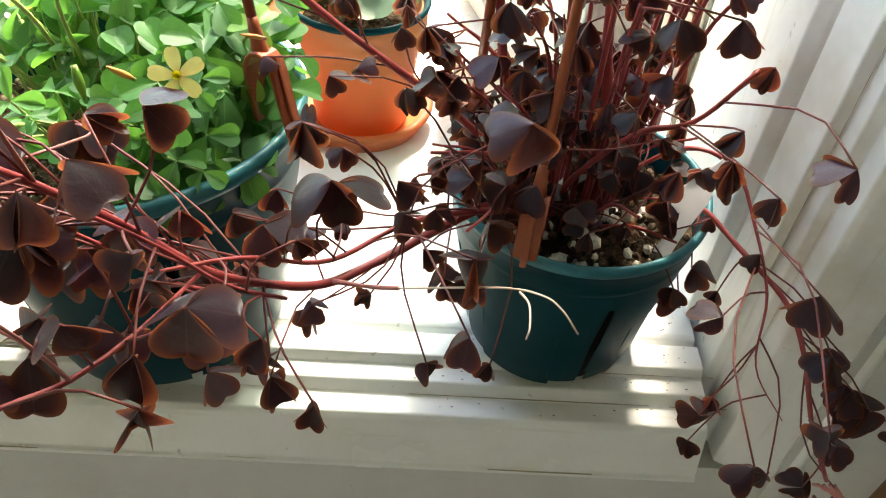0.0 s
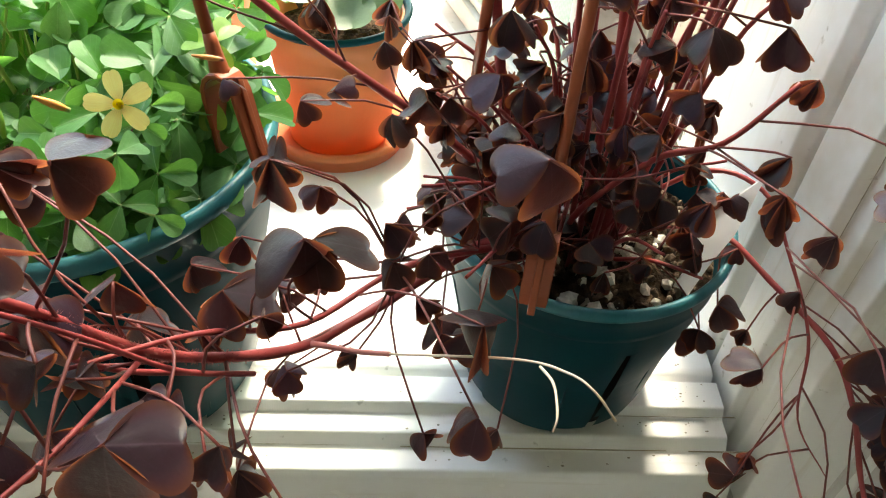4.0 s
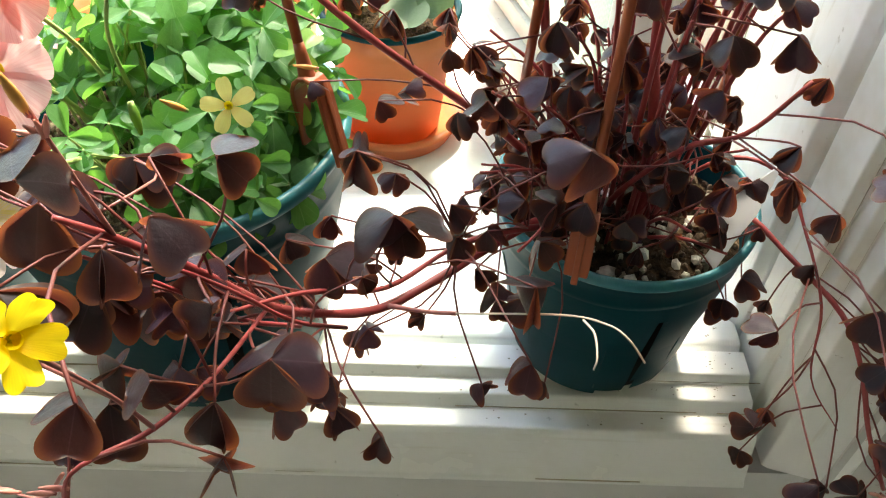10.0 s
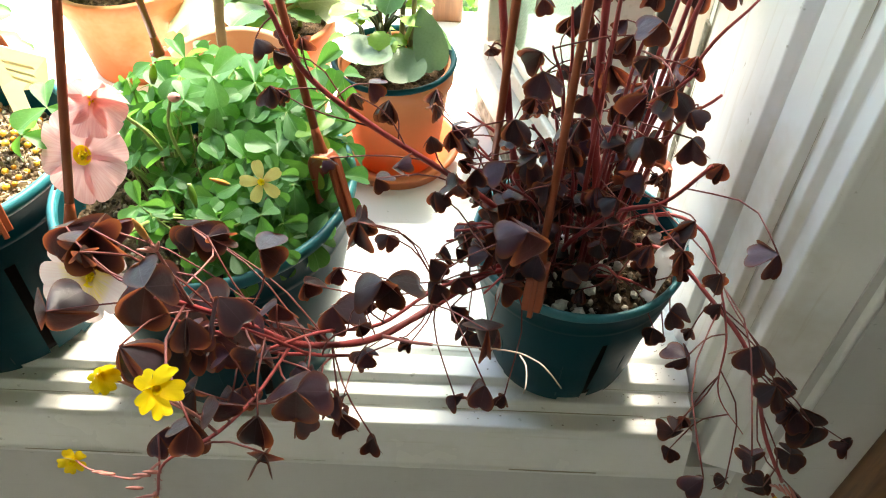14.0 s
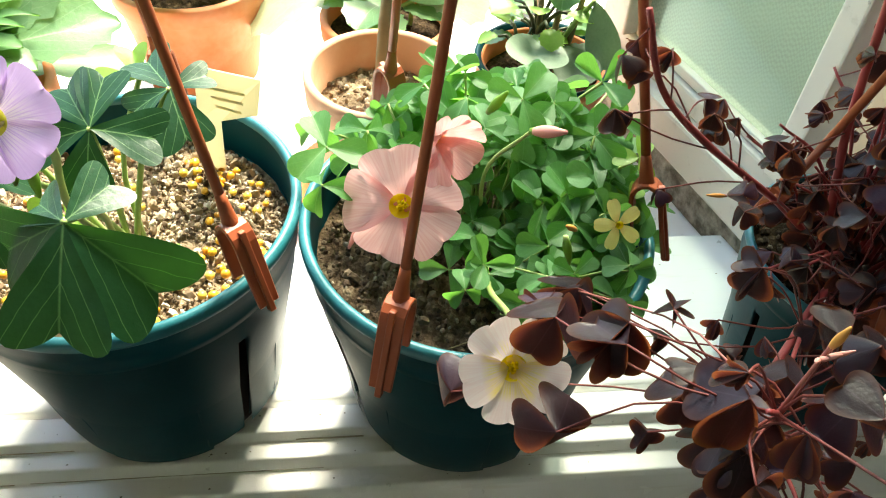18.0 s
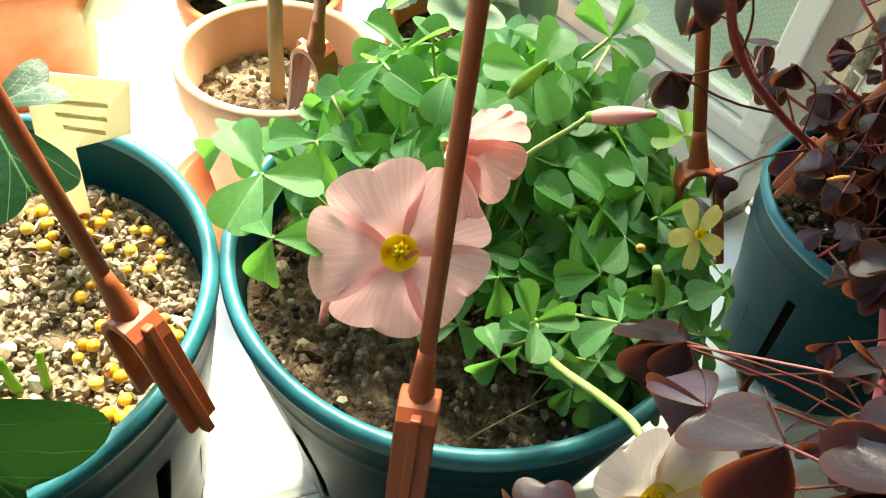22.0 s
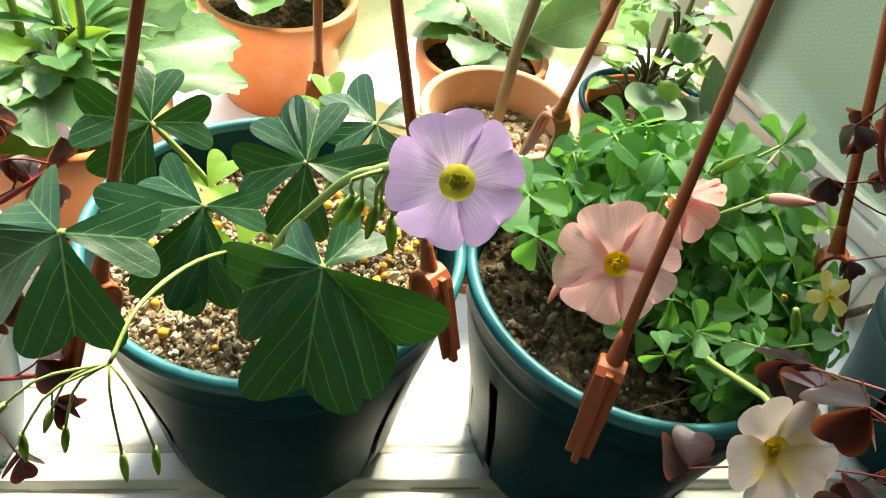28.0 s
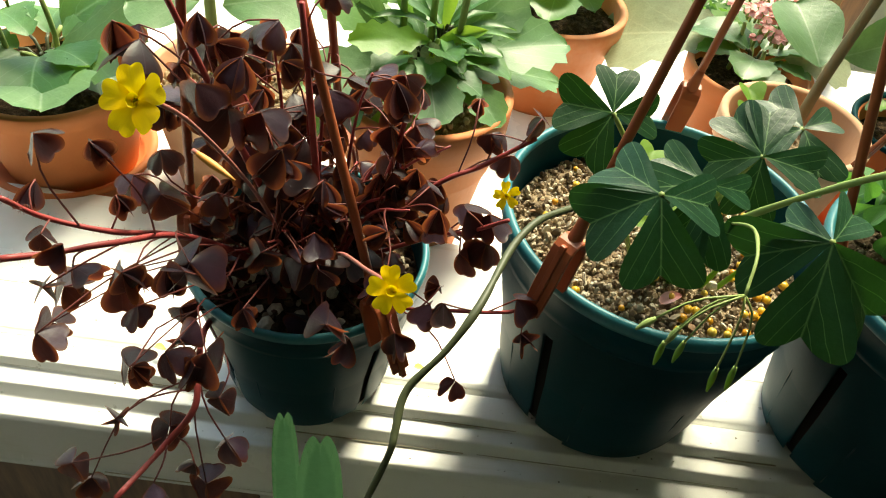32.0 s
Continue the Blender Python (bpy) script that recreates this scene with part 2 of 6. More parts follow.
def leaf_mat(name, top_a, top_b, glow, amount, rough=0.45, vein=None, vscale=0.0, sheen=0.5, fine=0.07, margin=None, ribs=0.75, others=(), rim_glow=None):
    """A leaf: two tones by object and noise, light passing through, fine relief."""
    m = Mat(name, rough, sheen)
    c = m.ramp(m.rnd(), (0.0, top_a), (0.55, top_b), *others) if others else m.mix(m.rnd(), top_a, top_b)
    c = m.mix(m.ramp(m.noise(90, 4), (0.35, (0, 0, 0)), (0.8, (0.55, 0.55, 0.55))), c, tuple(0.6 * v for v in top_a))
    if vein:
        uv = m.t.nodes.new("ShaderNodeUVMap").outputs[0]
        sep = m.node("ShaderNodeSeparateXYZ", Vector=uv)
        # herringbone of veins leaving the midrib
        a = m.node("ShaderNodeMath", Value=sep.outputs[0])
        a.operation = "ABSOLUTE"
        b = m.node("ShaderNodeMath", Value=a.outputs[0])
        b.operation = "MULTIPLY_ADD"
        b.inputs[1].default_value, b.inputs[2].default_value = -1.5, 0.0
        s = m.node("ShaderNodeMath")
        s.operation = "ADD"
        m.put(s.inputs[0], b.outputs[0])
        m.put(s.inputs[1], sep.outputs[1])
        wob = m.node("ShaderNodeMath", Value=m.noise(60, 2))
        wob.operation = "MULTIPLY_ADD"
        wob.inputs[1].default_value = 0.20
        m.put(wob.inputs[2], s.outputs[0])
        f = m.node("ShaderNodeMath", Value=wob.outputs[0])
        f.operation = "MULTIPLY"
        f.inputs[1].default_value = vscale
        fr = m.node("ShaderNodeMath", Value=f.outputs[0])
        fr.operation = "PINGPONG"
        fr.inputs[1].default_value = 0.5
        line = m.ramp(fr.outputs[0], (0.0, (ribs, ribs, ribs)), (fine, (0, 0, 0)))
        mid = m.ramp(a.outputs[0], (0.0, (0.8, 0.8, 0.8)), (0.018, (0, 0, 0)))
        c = m.mix(line, c, vein)
        c = m.mix(mid, c, vein)
    if margin:
        at = m.t.nodes.new("ShaderNodeAttribute")
        at.attribute_name = "edge"
        e = m.ramp(at.outputs["Fac"], (0.70, (0, 0, 0)), (1.0, (1, 1, 1)))
        c = m.mix(e, c, margin)
        glow = m.mix(e, glow, rim_glow or margin)
        if rim_glow:
            amount = m.node("ShaderNodeMapRange", Value=at.outputs["Fac"], From_Min=0.5, From_Max=1.0, To_Min=amount * 0.6, To_Max=amount * 1.9).outputs[0]
    c = m.mix(m.ramp(m.noise(650, 3, 0.7), (0.40, (0, 0, 0)), (0.70, (0.30, 0.30, 0.30))), c, tuple(0.45 * v for v in top_a))
    m.color(c).bump(m.noise(330, 5, 0.65), 0.32, 0.0007)
    return m.through_light(glow, amount).m


PURPLE = leaf_mat("purple_leaf", (0.0075, 0.0034, 0.0048), (0.022, 0.0095, 0.0190), (0.44, 0.088, 0.050), 0.155, 0.44, (0.050, 0.026, 0.038), 3.0, 0.32, 0.05,
                  (0.030, 0.008, 0.009), 0.10, ((0.68, (0.060, 0.034, 0.064)), (0.80, (0.032, 0.012, 0.028)), (1.0, (0.040, 0.029, 0.036))), (0.62, 0.18, 0.055))
GREEN = leaf_mat("fresh_green_leaf", (0.018, 0.088, 0.026), (0.085, 0.235, 0.076), (0.25, 0.62, 0.095), 0.38, 0.46, (0.27, 0.43, 0.22), 4.5, 0.25, 0.05, None, 0.34,
                 ((0.80, (0.150, 0.315, 0.155)), (1.0, (0.030, 0.115, 0.028))))
DEEP = leaf_mat("deep_green_leaf", (0.0060, 0.038, 0.0150), (0.0145, 0.067, 0.0310), (0.09, 0.34, 0.035), 0.09, 0.40, (0.17, 0.31, 0.13), 3.6, 0.30, 0.040, None, 0.75)
FLESHY = leaf_mat("fleshy_green_leaf", (0.030, 0.110, 0.030), (0.095, 0.225, 0.070), (0.28, 0.55, 0.09), 0.24, 0.42, (0.16, 0.30, 0.14), 4.0, 0.45, 0.05, None, 0.35)
GREY_LEAF = leaf_mat("grey_green_leaf", (0.13, 0.21, 0.13), (0.17, 0.26, 0.16), (0.25, 0.42, 0.16), 0.15, 0.5)
BLUE_LEAF = leaf_mat("blue_green_leaf", (0.045, 0.120, 0.075), (0.065, 0.150, 0.095), (0.14, 0.34, 0.14), 0.20, 0.5)
PALE = leaf_mat("pale_green_leaf", (0.068, 0.165, 0.066), (0.140, 0.255, 0.120), (0.30, 0.54, 0.14), 0.18, 0.45, (0.24, 0.34, 0.21), 4.0, 0.40, 0.05, None, 0.3)
CREAM_LEAF = leaf_mat("cream_leaf", (0.24, 0.29, 0.19), (0.32, 0.36, 0.25), (0.46, 0.52, 0.30), 0.24, 0.5, (0.50, 0.52, 0.36), 3.0, 0.3, 0.05, None, 0.3)
LIME = leaf_mat("lime_leaf", (0.13, 0.300, 0.040), (0.22, 0.39, 0.060), (0.42, 0.66, 0.08), 0.30, 0.45)
RED_STEM = plain("red_stem", (0.27, 0.028, 0.032), (0.38, 0.070, 0.068), 130, 0.45, 0.4)
LEAF_STALK = plain("dark_red_stalk", (0.12, 0.022, 0.020), (0.21, 0.046, 0.038), 130, 0.5, 0.3)
PINK_STEM = plain("pink_stem", (0.31, 0.080, 0.075), (0.43, 0.165, 0.135), 130, 0.5, 0.3)
GREEN_STEM = plain("green_stem", (0.20, 0.30, 0.08), (0.34, 0.42, 0.15), 90, 0.5, 0.3)
GREY_STEM = plain("grey_green_stem", (0.040, 0.045, 0.022), (0.075, 0.090, 0.042), 60, 0.5, 0.3)
ROOT_TIP = plain("pale_pink_root", (0.46, 0.30, 0.22), (0.66, 0.55, 0.42), 110, 0.6, 0.4)
BROWN_STEM = plain("brown_stem", (0.16, 0.12, 0.06), (0.27, 0.21, 0.11), 90, 0.6, 0.5)


def petal_mat(name, outer, inner, glow, amount, lines, span=(0.12, 0.75)):
    m = Mat(name, 0.55, 0.25)
    uv = m.t.nodes.new("ShaderNodeUVMap").outputs[0]
    sep = m.node("ShaderNodeSeparateXYZ", Vector=uv)
    c = m.mix(m.ramp(sep.outputs[1], (span[0], (1, 1, 1)), (span[1], (0, 0, 0))), outer, inner)
    mp = m.node("ShaderNodeMapping", Scale=(15, 0.6, 1))
    base = m.node("ShaderNodeMath", Value=sep.outputs[1])
    base.inputs[1].default_value = 0.22
    ray = m.t.nodes.new("ShaderNodeMath")
    ray.operation = "DIVIDE"
    m.put(ray.inputs[0], sep.outputs[0])
    m.put(ray.inputs[1], base.outputs[0])
    fan = m.node("ShaderNodeCombineXYZ", X=ray.outputs[0], Y=sep.outputs[1])
    m.put(mp.inputs["Vector"], fan.outputs[0])
    v = m.noise(1.6, 3, 0.5, mp.outputs[0])
    c = m.mix(m.ramp(v, (0.44, (0, 0, 0)), (0.60, (0.8, 0.8, 0.8))), c, lines)
    m.color(c).bump(v, 0.25, 0.0006)
    return m.through_light(glow, amount).m


PINK = petal_mat("pink_petal", (0.86, 0.575, 0.585), (0.78, 0.25, 0.28), (0.94, 0.54, 0.53), 0.36, (0.74, 0.36, 0.38), (0.16, 0.50))
CORAL = petal_mat("coral_petal", (0.86, 0.50, 0.49), (0.78, 0.26, 0.22), (0.94, 0.50, 0.47), 0.34, (0.76, 0.32, 0.32), (0.10, 0.5))
BLUSH = petal_mat("blush_white_petal", (0.84, 0.73, 0.71), (0.82, 0.66, 0.06), (0.95, 0.78, 0.72), 0.36, (0.80, 0.62, 0.61), (0.42, 0.60))
LILAC = petal_mat("lilac_petal", (0.50, 0.34, 0.66), (0.86, 0.86, 0.80), (0.75, 0.50, 0.92), 0.4, (0.45, 0.29, 0.61), (0.40, 0.72))
YELLOW = petal_mat("yellow_petal", (0.85, 0.58, 0.015), (0.82, 0.46, 0.01), (0.95, 0.70, 0.03), 0.35, (0.78, 0.48, 0.01))
BUFF = petal_mat("buff_yellow_petal", (0.88, 0.74, 0.24), (0.50, 0.15, 0.02), (0.98, 0.82, 0.30), 0.40, (0.84, 0.62, 0.16), (0.10, 0.42))
CORE = Mat("yellow_flower_centre", 0.6, 0.3)
CORE = CORE.color(CORE.mix(CORE.noise(300), (0.84, 0.60, 0.01), (0.92, 0.76, 0.03))).bump(CORE.noise(900, 3), 0.4, 0.0004).through_light((0.92, 0.76, 0.03), 0.30).m
GREEN_CORE = Mat("green_yellow_flower_centre", 0.6, 0.3)
GREEN_CORE = GREEN_CORE.color(GREEN_CORE.mix(GREEN_CORE.noise(300), (0.56, 0.58, 0.05), (0.76, 0.74, 0.10))).bump(GREEN_CORE.noise(900, 3), 0.4, 0.0004).through_light((0.76, 0.74, 0.10), 0.30).m
PINK_BUD = plain("pink_bud", (0.55, 0.17, 0.15), (0.70, 0.34, 0.28), 80, 0.5, 0.3)
ORANGE_BUD = plain("orange_bud", (0.60, 0.22, 0.04), (0.70, 0.36, 0.10), 80, 0.5, 0.3)

# ---- shape helpers ----


def placed(ob):
    """The world pose of an object, from its own and its parents' settings."""
    if ob.parent is None:
        return ob.matrix_basis.copy()
    return placed(ob.parent) @ ob.matrix_parent_inverse @ ob.matrix_basis


def under(ob, parent):
    """Parents ob and keeps its coordinates those of the world."""
    if parent is not None:
        ob.parent = parent
        ob.matrix_parent_inverse = placed(parent).inverted()
    return ob


def part(name, bm, mat, parent=None, label="", smooth=True):
    """Links a bmesh as one mesh object under a thing or a part."""
    me = bpy.data.meshes.new(name)
    bm.to_mesh(me)
    bm.free()
    if smooth:
        me.polygons.foreach_set("use_smooth", [True] * len(me.polygons))
    me.materials.append(mat)
    ob = under(new(name, me), parent)
    if label:
        ob["label"] = label
    return ob


def share(name, mesh, parent, m, label=""):
    """Another object on a mesh that exists already."""
    ob = new(name, mesh)
    ob.matrix_basis = m
    under(ob, parent)
    if label:
        ob["label"] = label
    return ob


def thing(name, at, label, category, group="", kind=""):
    ob = new(name)
    ob.empty_display_size = 0.02
    ob.location = at
    return tagged(ob, label, category, group, kind)


def lathe(profile, seg=48, skip=None):
    """A surface of revolution from (radius, z) pairs; skip(ring, segment) leaves faces out."""
    bm = bmesh.new()
    rings = []
    for r, z in profile:
        if r < 1e-6:
            rings.append([bm.verts.new((0, 0, z))] * seg)
        else:
            rings.append([bm.verts.new((r * math.cos(2 * math.pi * i / seg), r * math.sin(2 * math.pi * i / seg), z)) for i in range(seg)])
    for k in range(len(rings) - 1):
        for i in range(seg):
            if skip and skip(k, i):
                continue
            j = (i + 1) % seg
            vs = []
            for v in (rings[k][i], rings[k][j], rings[k + 1][j], rings[k + 1][i]):
                if v not in vs:
                    vs.append(v)
            if len(vs) > 2:
                bm.faces.new(vs)
    return bm


def smooth_path(pts, n):
    """n points on a Catmull-Rom line through pts."""
    p = [Vector(q) for q in pts]
    p = [2 * p[0] - p[1]] + p + [2 * p[-1] - p[-2]]
    out = []
    for k in range(n):
        u = k / (n - 1) * (len(p) - 3)
        i = min(int(u), len(p) - 4)
        f = u - i
        a, b, c, d = p[i:i + 4]
        out.append(0.5 * (2 * b + (c - a) * f + (2 * a - 5 * b + 4 * c - d) * f * f + (3 * b - a - 3 * c + d) * f ** 3))
    return out


def tube(pts, r0, r1=None, n=0, sides=7, wob=0.0, bm=None):
    """A tapering stem through the points."""
    r1 = r0 if r1 is None else r1
    line = smooth_path(pts, n or 6 * (len(pts) - 1) + 1)
    bm = bm or bmesh.new()
    up = Vector((0.3, 0.2, 1.0))
    rings = []
    for i, q in enumerate(line):
        d = (line[min(i + 1, len(line) - 1)] - line[max(i - 1, 0)]).normalized()
        a = d.cross(up)
        a = a.normalized() if a.length > 1e-4 else d.orthogonal().normalized()
        b = d.cross(a)
        up = b * -1 if b.z < 0 else b
        f = i / (len(line) - 1)
        r = r0 + (r1 - r0) * f
        r *= 1 + wob * noise.noise(q * 120)
        rings.append([bm.verts.new(q + r * (math.cos(2 * math.pi * s / sides) * a + math.sin(2 * math.pi * s / sides) * b)) for s in range(sides)])
    for u, v in zip(rings, rings[1:]):
        # keep the rings from twisting
        k = min(range(sides), key=lambda o: sum((u[s].co - v[(s + o) % sides].co).length for s in range(sides)))
        for s in range(sides):
            bm.faces.new((u[s], u[(s + 1) % sides], v[(s + 1 + k) % sides], v[(s + k) % sides]))
    for ring in (rings[0], rings[-1]):
        bm.faces.new(ring)
    bmesh.ops.recalc_face_normals(bm, faces=bm.faces)
    return bm


def box(x0, x1, y0, y1, z0, z1, bevel=0.0, bm=None):
    b = bmesh.new()
    bmesh.ops.create_cube(b, size=1.0)
    for v in b.verts:
        v.co = Vector((x0 + (v.co.x + 0.5) * (x1 - x0), y0 + (v.co.y + 0.5) * (y1 - y0), z0 + (v.co.z + 0.5) * (z1 - z0)))
    if bevel:
        bmesh.ops.bevel(b, geom=b.edges[:], offset=bevel, segments=2, affect="EDGES", profile=0.5)
    if bm is None:
        return b
    me = bpy.data.meshes.new("tmp")
    b.to_mesh(me)
    b.free()
    bm.from_mesh(me)
    bpy.data.meshes.remove(me)
    return bm


def rounded(profile, r=0.0009, n=4):
    """Softens the corners of an open profile."""
    p = [Vector(q) for q in profile]
    out = [profile[0]]
    for a, b, c in zip(p, p[1:], p[2:]):
        ra = min(r, 0.45 * (b - a).length)
        rc = min(r, 0.45 * (c - b).length)
        s, e = b + (a - b).normalized() * ra, b + (c - b).normalized() * rc
        for k in range(n + 1):
            f = k / n
            q = s * (1 - f) ** 2 + b * (2 * f * (1 - f)) + e * f * f
            out.append((q.x, q.y))
    out.append(profile[-1])
    return out


def sweep_profile(profile, place, a, b, n=2):
    """A moulding: the (u, v) profile carried from a to b; place(u, v, s) gives the point."""
    bm = bmesh.new()
    rows = [[bm.verts.new(place(u, v, a + (b - a) * k / (n - 1))) for u, v in profile] for k in range(n)]
    for r, s in zip(rows, rows[1:]):
        for i in range(len(profile) - 1):
            bm.faces.new((r[i], r[i + 1], s[i + 1], s[i]))
    for r in (rows[0], rows[-1]):
        bm.faces.new(r)
    bmesh.ops.recalc_face_normals(bm, faces=bm.faces)
    return bm


WEDGE = ((0, 0), (0.11, 0.13), (0.26, 0.33), (0.42, 0.55), (0.53, 0.75), (0.55, 0.90), (0.47, 0.99), (0.32, 1.0), (0.15, 0.95), (0.0, 0.85))
PETAL = ((0, 0), (0.12, 0.08), (0.25, 0.24), (0.38, 0.46), (0.47, 0.68), (0.49, 0.84), (0.40, 0.95), (0.22, 1.0), (0.08, 0.985), (0.0, 0.955))
OBCORD = ((0, 0), (0.13, 0.08), (0.29, 0.24), (0.43, 0.45), (0.505, 0.67), (0.49, 0.86), (0.38, 0.97), (0.20, 0.99), (0.0, 0.91))
OBOVATE = ((0, 0), (0.08, 0.10), (0.20, 0.28), (0.33, 0.48), (0.42, 0.68), (0.42, 0.84), (0.33, 0.955), (0.17, 0.995), (0.0, 0.955))
CORDATE = ((0, 0), (0.11, 0.08), (0.27, 0.24), (0.43, 0.46), (0.52, 0.68), (0.49, 0.87), (0.37, 0.985), (0.19, 0.995), (0.0, 0.915))
SCALLOP = ((0, 0), (0.10, 0.05), (0.25, 0.18), (0.23, 0.26), (0.40, 0.38), (0.37, 0.48), (0.49, 0.60), (0.43, 0.70), (0.42, 0.82), (0.29, 0.88), (0.20, 0.97), (0.0, 1.0))
LOBED = ((0, 0), (0.10, 0.06), (0.17, 0.18), (0.33, 0.27), (0.27, 0.38), (0.45, 0.49), (0.36, 0.59), (0.47, 0.70), (0.35, 0.78), (0.35, 0.89), (0.20, 0.92), (0.10, 1.0), (0.0, 1.01))
LANCE = ((0, 0), (0.10, 0.10), (0.22, 0.26), (0.32, 0.45), (0.30, 0.65), (0.20, 0.82), (0.09, 0.94), (0.0, 1.0))
ROUND = ((0, 0), (0.16, 0.10), (0.34, 0.28), (0.46, 0.50), (0.49, 0.70), (0.42, 0.88), (0.28, 0.97), (0.13, 1.0), (0.0, 0.97))


_FINE = {}


def finer(outline, n=2):
    """The same outline with n - 1 more points in each step, on a smooth curve."""
    if outline not in _FINE:
        line = smooth_path([(x, y, 0) for x, y in outline], (len(outline) - 1) * n + 1)
        _FINE[outline] = tuple((max(q.x, 0.0), q.y) for q in line)
    return _FINE[outline]


def blade(bm, outline, length, width, fold=0.0, droop=0.0, cup=0.0, m=None, cols=3, ruffle=0.0, seed=0):
    """One leaflet or petal, base at the origin, growing along +y. fold lifts both halves about the midrib, droop bends it down, cup lifts its edge."""
    m = m or Matrix()
    if outline is not SCALLOP and outline is not LOBED:
        outline = finer(outline)
    uvl = bm.loops.layers.uv.verify()
    rim = bm.verts.layers.float.get("edge") or bm.verts.layers.float.new("edge")
    n = len(outline)
    rib = [outline[-1][1] * i / (n - 1) for i in range(n)]
    grid = {}
    for i in range(n):
        for side in (-1, 1):
            for k in range(cols + 1):
                if k == 0 and side == 1:
                    grid[i, 0, 1] = grid[i, 0, -1]
                    continue
                f = k / cols
                x = outline[i][0] * f * width * side
                y = (rib[i] * (1 - f) + outline[i][1] * f) * length
                xx = x * math.cos(fold)
                z = abs(x) * math.sin(fold) + cup * (f ** 3) * length * (0.3 + 0.7 * y / length)
                z += ruffle * length * f * math.sin(7 * outline[i][1] + seed + 2.5 * side) * 0.5
                # bend along the length
                a = droop * (y / length)
                r = y / length
                yy = y * math.cos(a * 0.6)
                z -= length * r * math.sin(a) * 0.6
                v = bm.verts.new(m @ Vector((xx, yy, z)))
                v[rim] = 1.0 if i == n - 1 else f
                grid[i, k, side] = (v, (side * f * outline[i][0], y / length))
    for i in range(n - 1):
        for side in (-1, 1):
            for k in range(cols):
                q = [grid[i, k, side], grid[i, k + 1, side], grid[i + 1, k + 1, side], grid[i + 1, k, side]]
                if side == -1:
                    q.reverse()
                vs, us = [], []
                for v, uv in q:
                    if v not in vs:
                        vs.append(v)
                        us.append(uv)
                if i == 0:
                    continue_first = len({tuple(round(c, 7) for c in v.co) for v in vs})
                    if continue_first < 3:
                        continue
                try:
                    fc = bm.faces.new(vs)
                except ValueError:
                    continue
                for lp, uv in zip(fc.loops, us):
                    lp[uvl].uv = uv
    return bm


def leaf_mesh(name, mat, outline, length, width, count, fold, droop, tilt, jitter, seed, cup=0.0, sway=None):
    """A leaf of some leaflets round one point, facing +z."""
    rng = random.Random(seed)
    bm = bmesh.new()
    for k in range(count):
        a = 2 * math.pi * k / count + rng.uniform(-jitter, jitter)
        s = rng.uniform(0.85, 1.1)
        m = Matrix.Rotation(a, 4, "Z") @ Matrix.Rotation(-tilt + rng.uniform(-1, 1) * (jitter if sway is None else sway), 4, "X")
        blade(bm, outline, length * s, width * s, fold + rng.uniform(-0.15, 0.15), droop + rng.uniform(-0.15, 0.15), cup, m)
    bmesh.ops.remove_doubles(bm, verts=bm.verts, dist=1e-6)
    me = bpy.data.meshes.new(name)
    bm.to_mesh(me)
    bm.free()
    me.polygons.foreach_set("use_smooth", [True] * len(me.polygons))
    me.materials.append(mat)
    return me


def hairs(pts, r, count, length, mat, owner, seed, label="fine pale hairs"):
    """Short fine hairs standing off a stem."""
    rng = random.Random(seed)
    line = smooth_path(pts, 80)
    vs, fs = [], []
    for _ in range(count):
        k = rng.randrange(1, 79)
        q = line[k].lerp(line[k + 1], rng.random())
        d = (line[k + 1] - line[k - 1]).normalized()
        o = d.cross(Vector((rng.gauss(0, 1), rng.gauss(0, 1), rng.gauss(0, 1)))).normalized()
        w = d.cross(o) * 0.00007
        o = (o + d * rng.uniform(-0.3, 0.5)).normalized()
        n = len(vs)
        vs += [tuple(q + o * r * 0.8 - w), tuple(q + o * r * 0.8 + w), tuple(q + o * (r + length * rng.uniform(0.5, 1.1)))]
        fs.append((n, n + 1, n + 2))
    me = bpy.data.meshes.new("stem_hair")
    me.from_pydata(vs, [], fs)
    return mesh_part("stem_hair", me, mat, owner, label, "stuff")


def facing(at, normal, spin, size=1.0):
    """A pose whose z axis points along normal."""
    q = Vector(normal).to_track_quat("Z", "Y").to_matrix().to_4x4()
    return Matrix.Translation(at) @ q @ Matrix.Rotation(spin, 4, "Z") @ Matrix.Scale(size, 4)


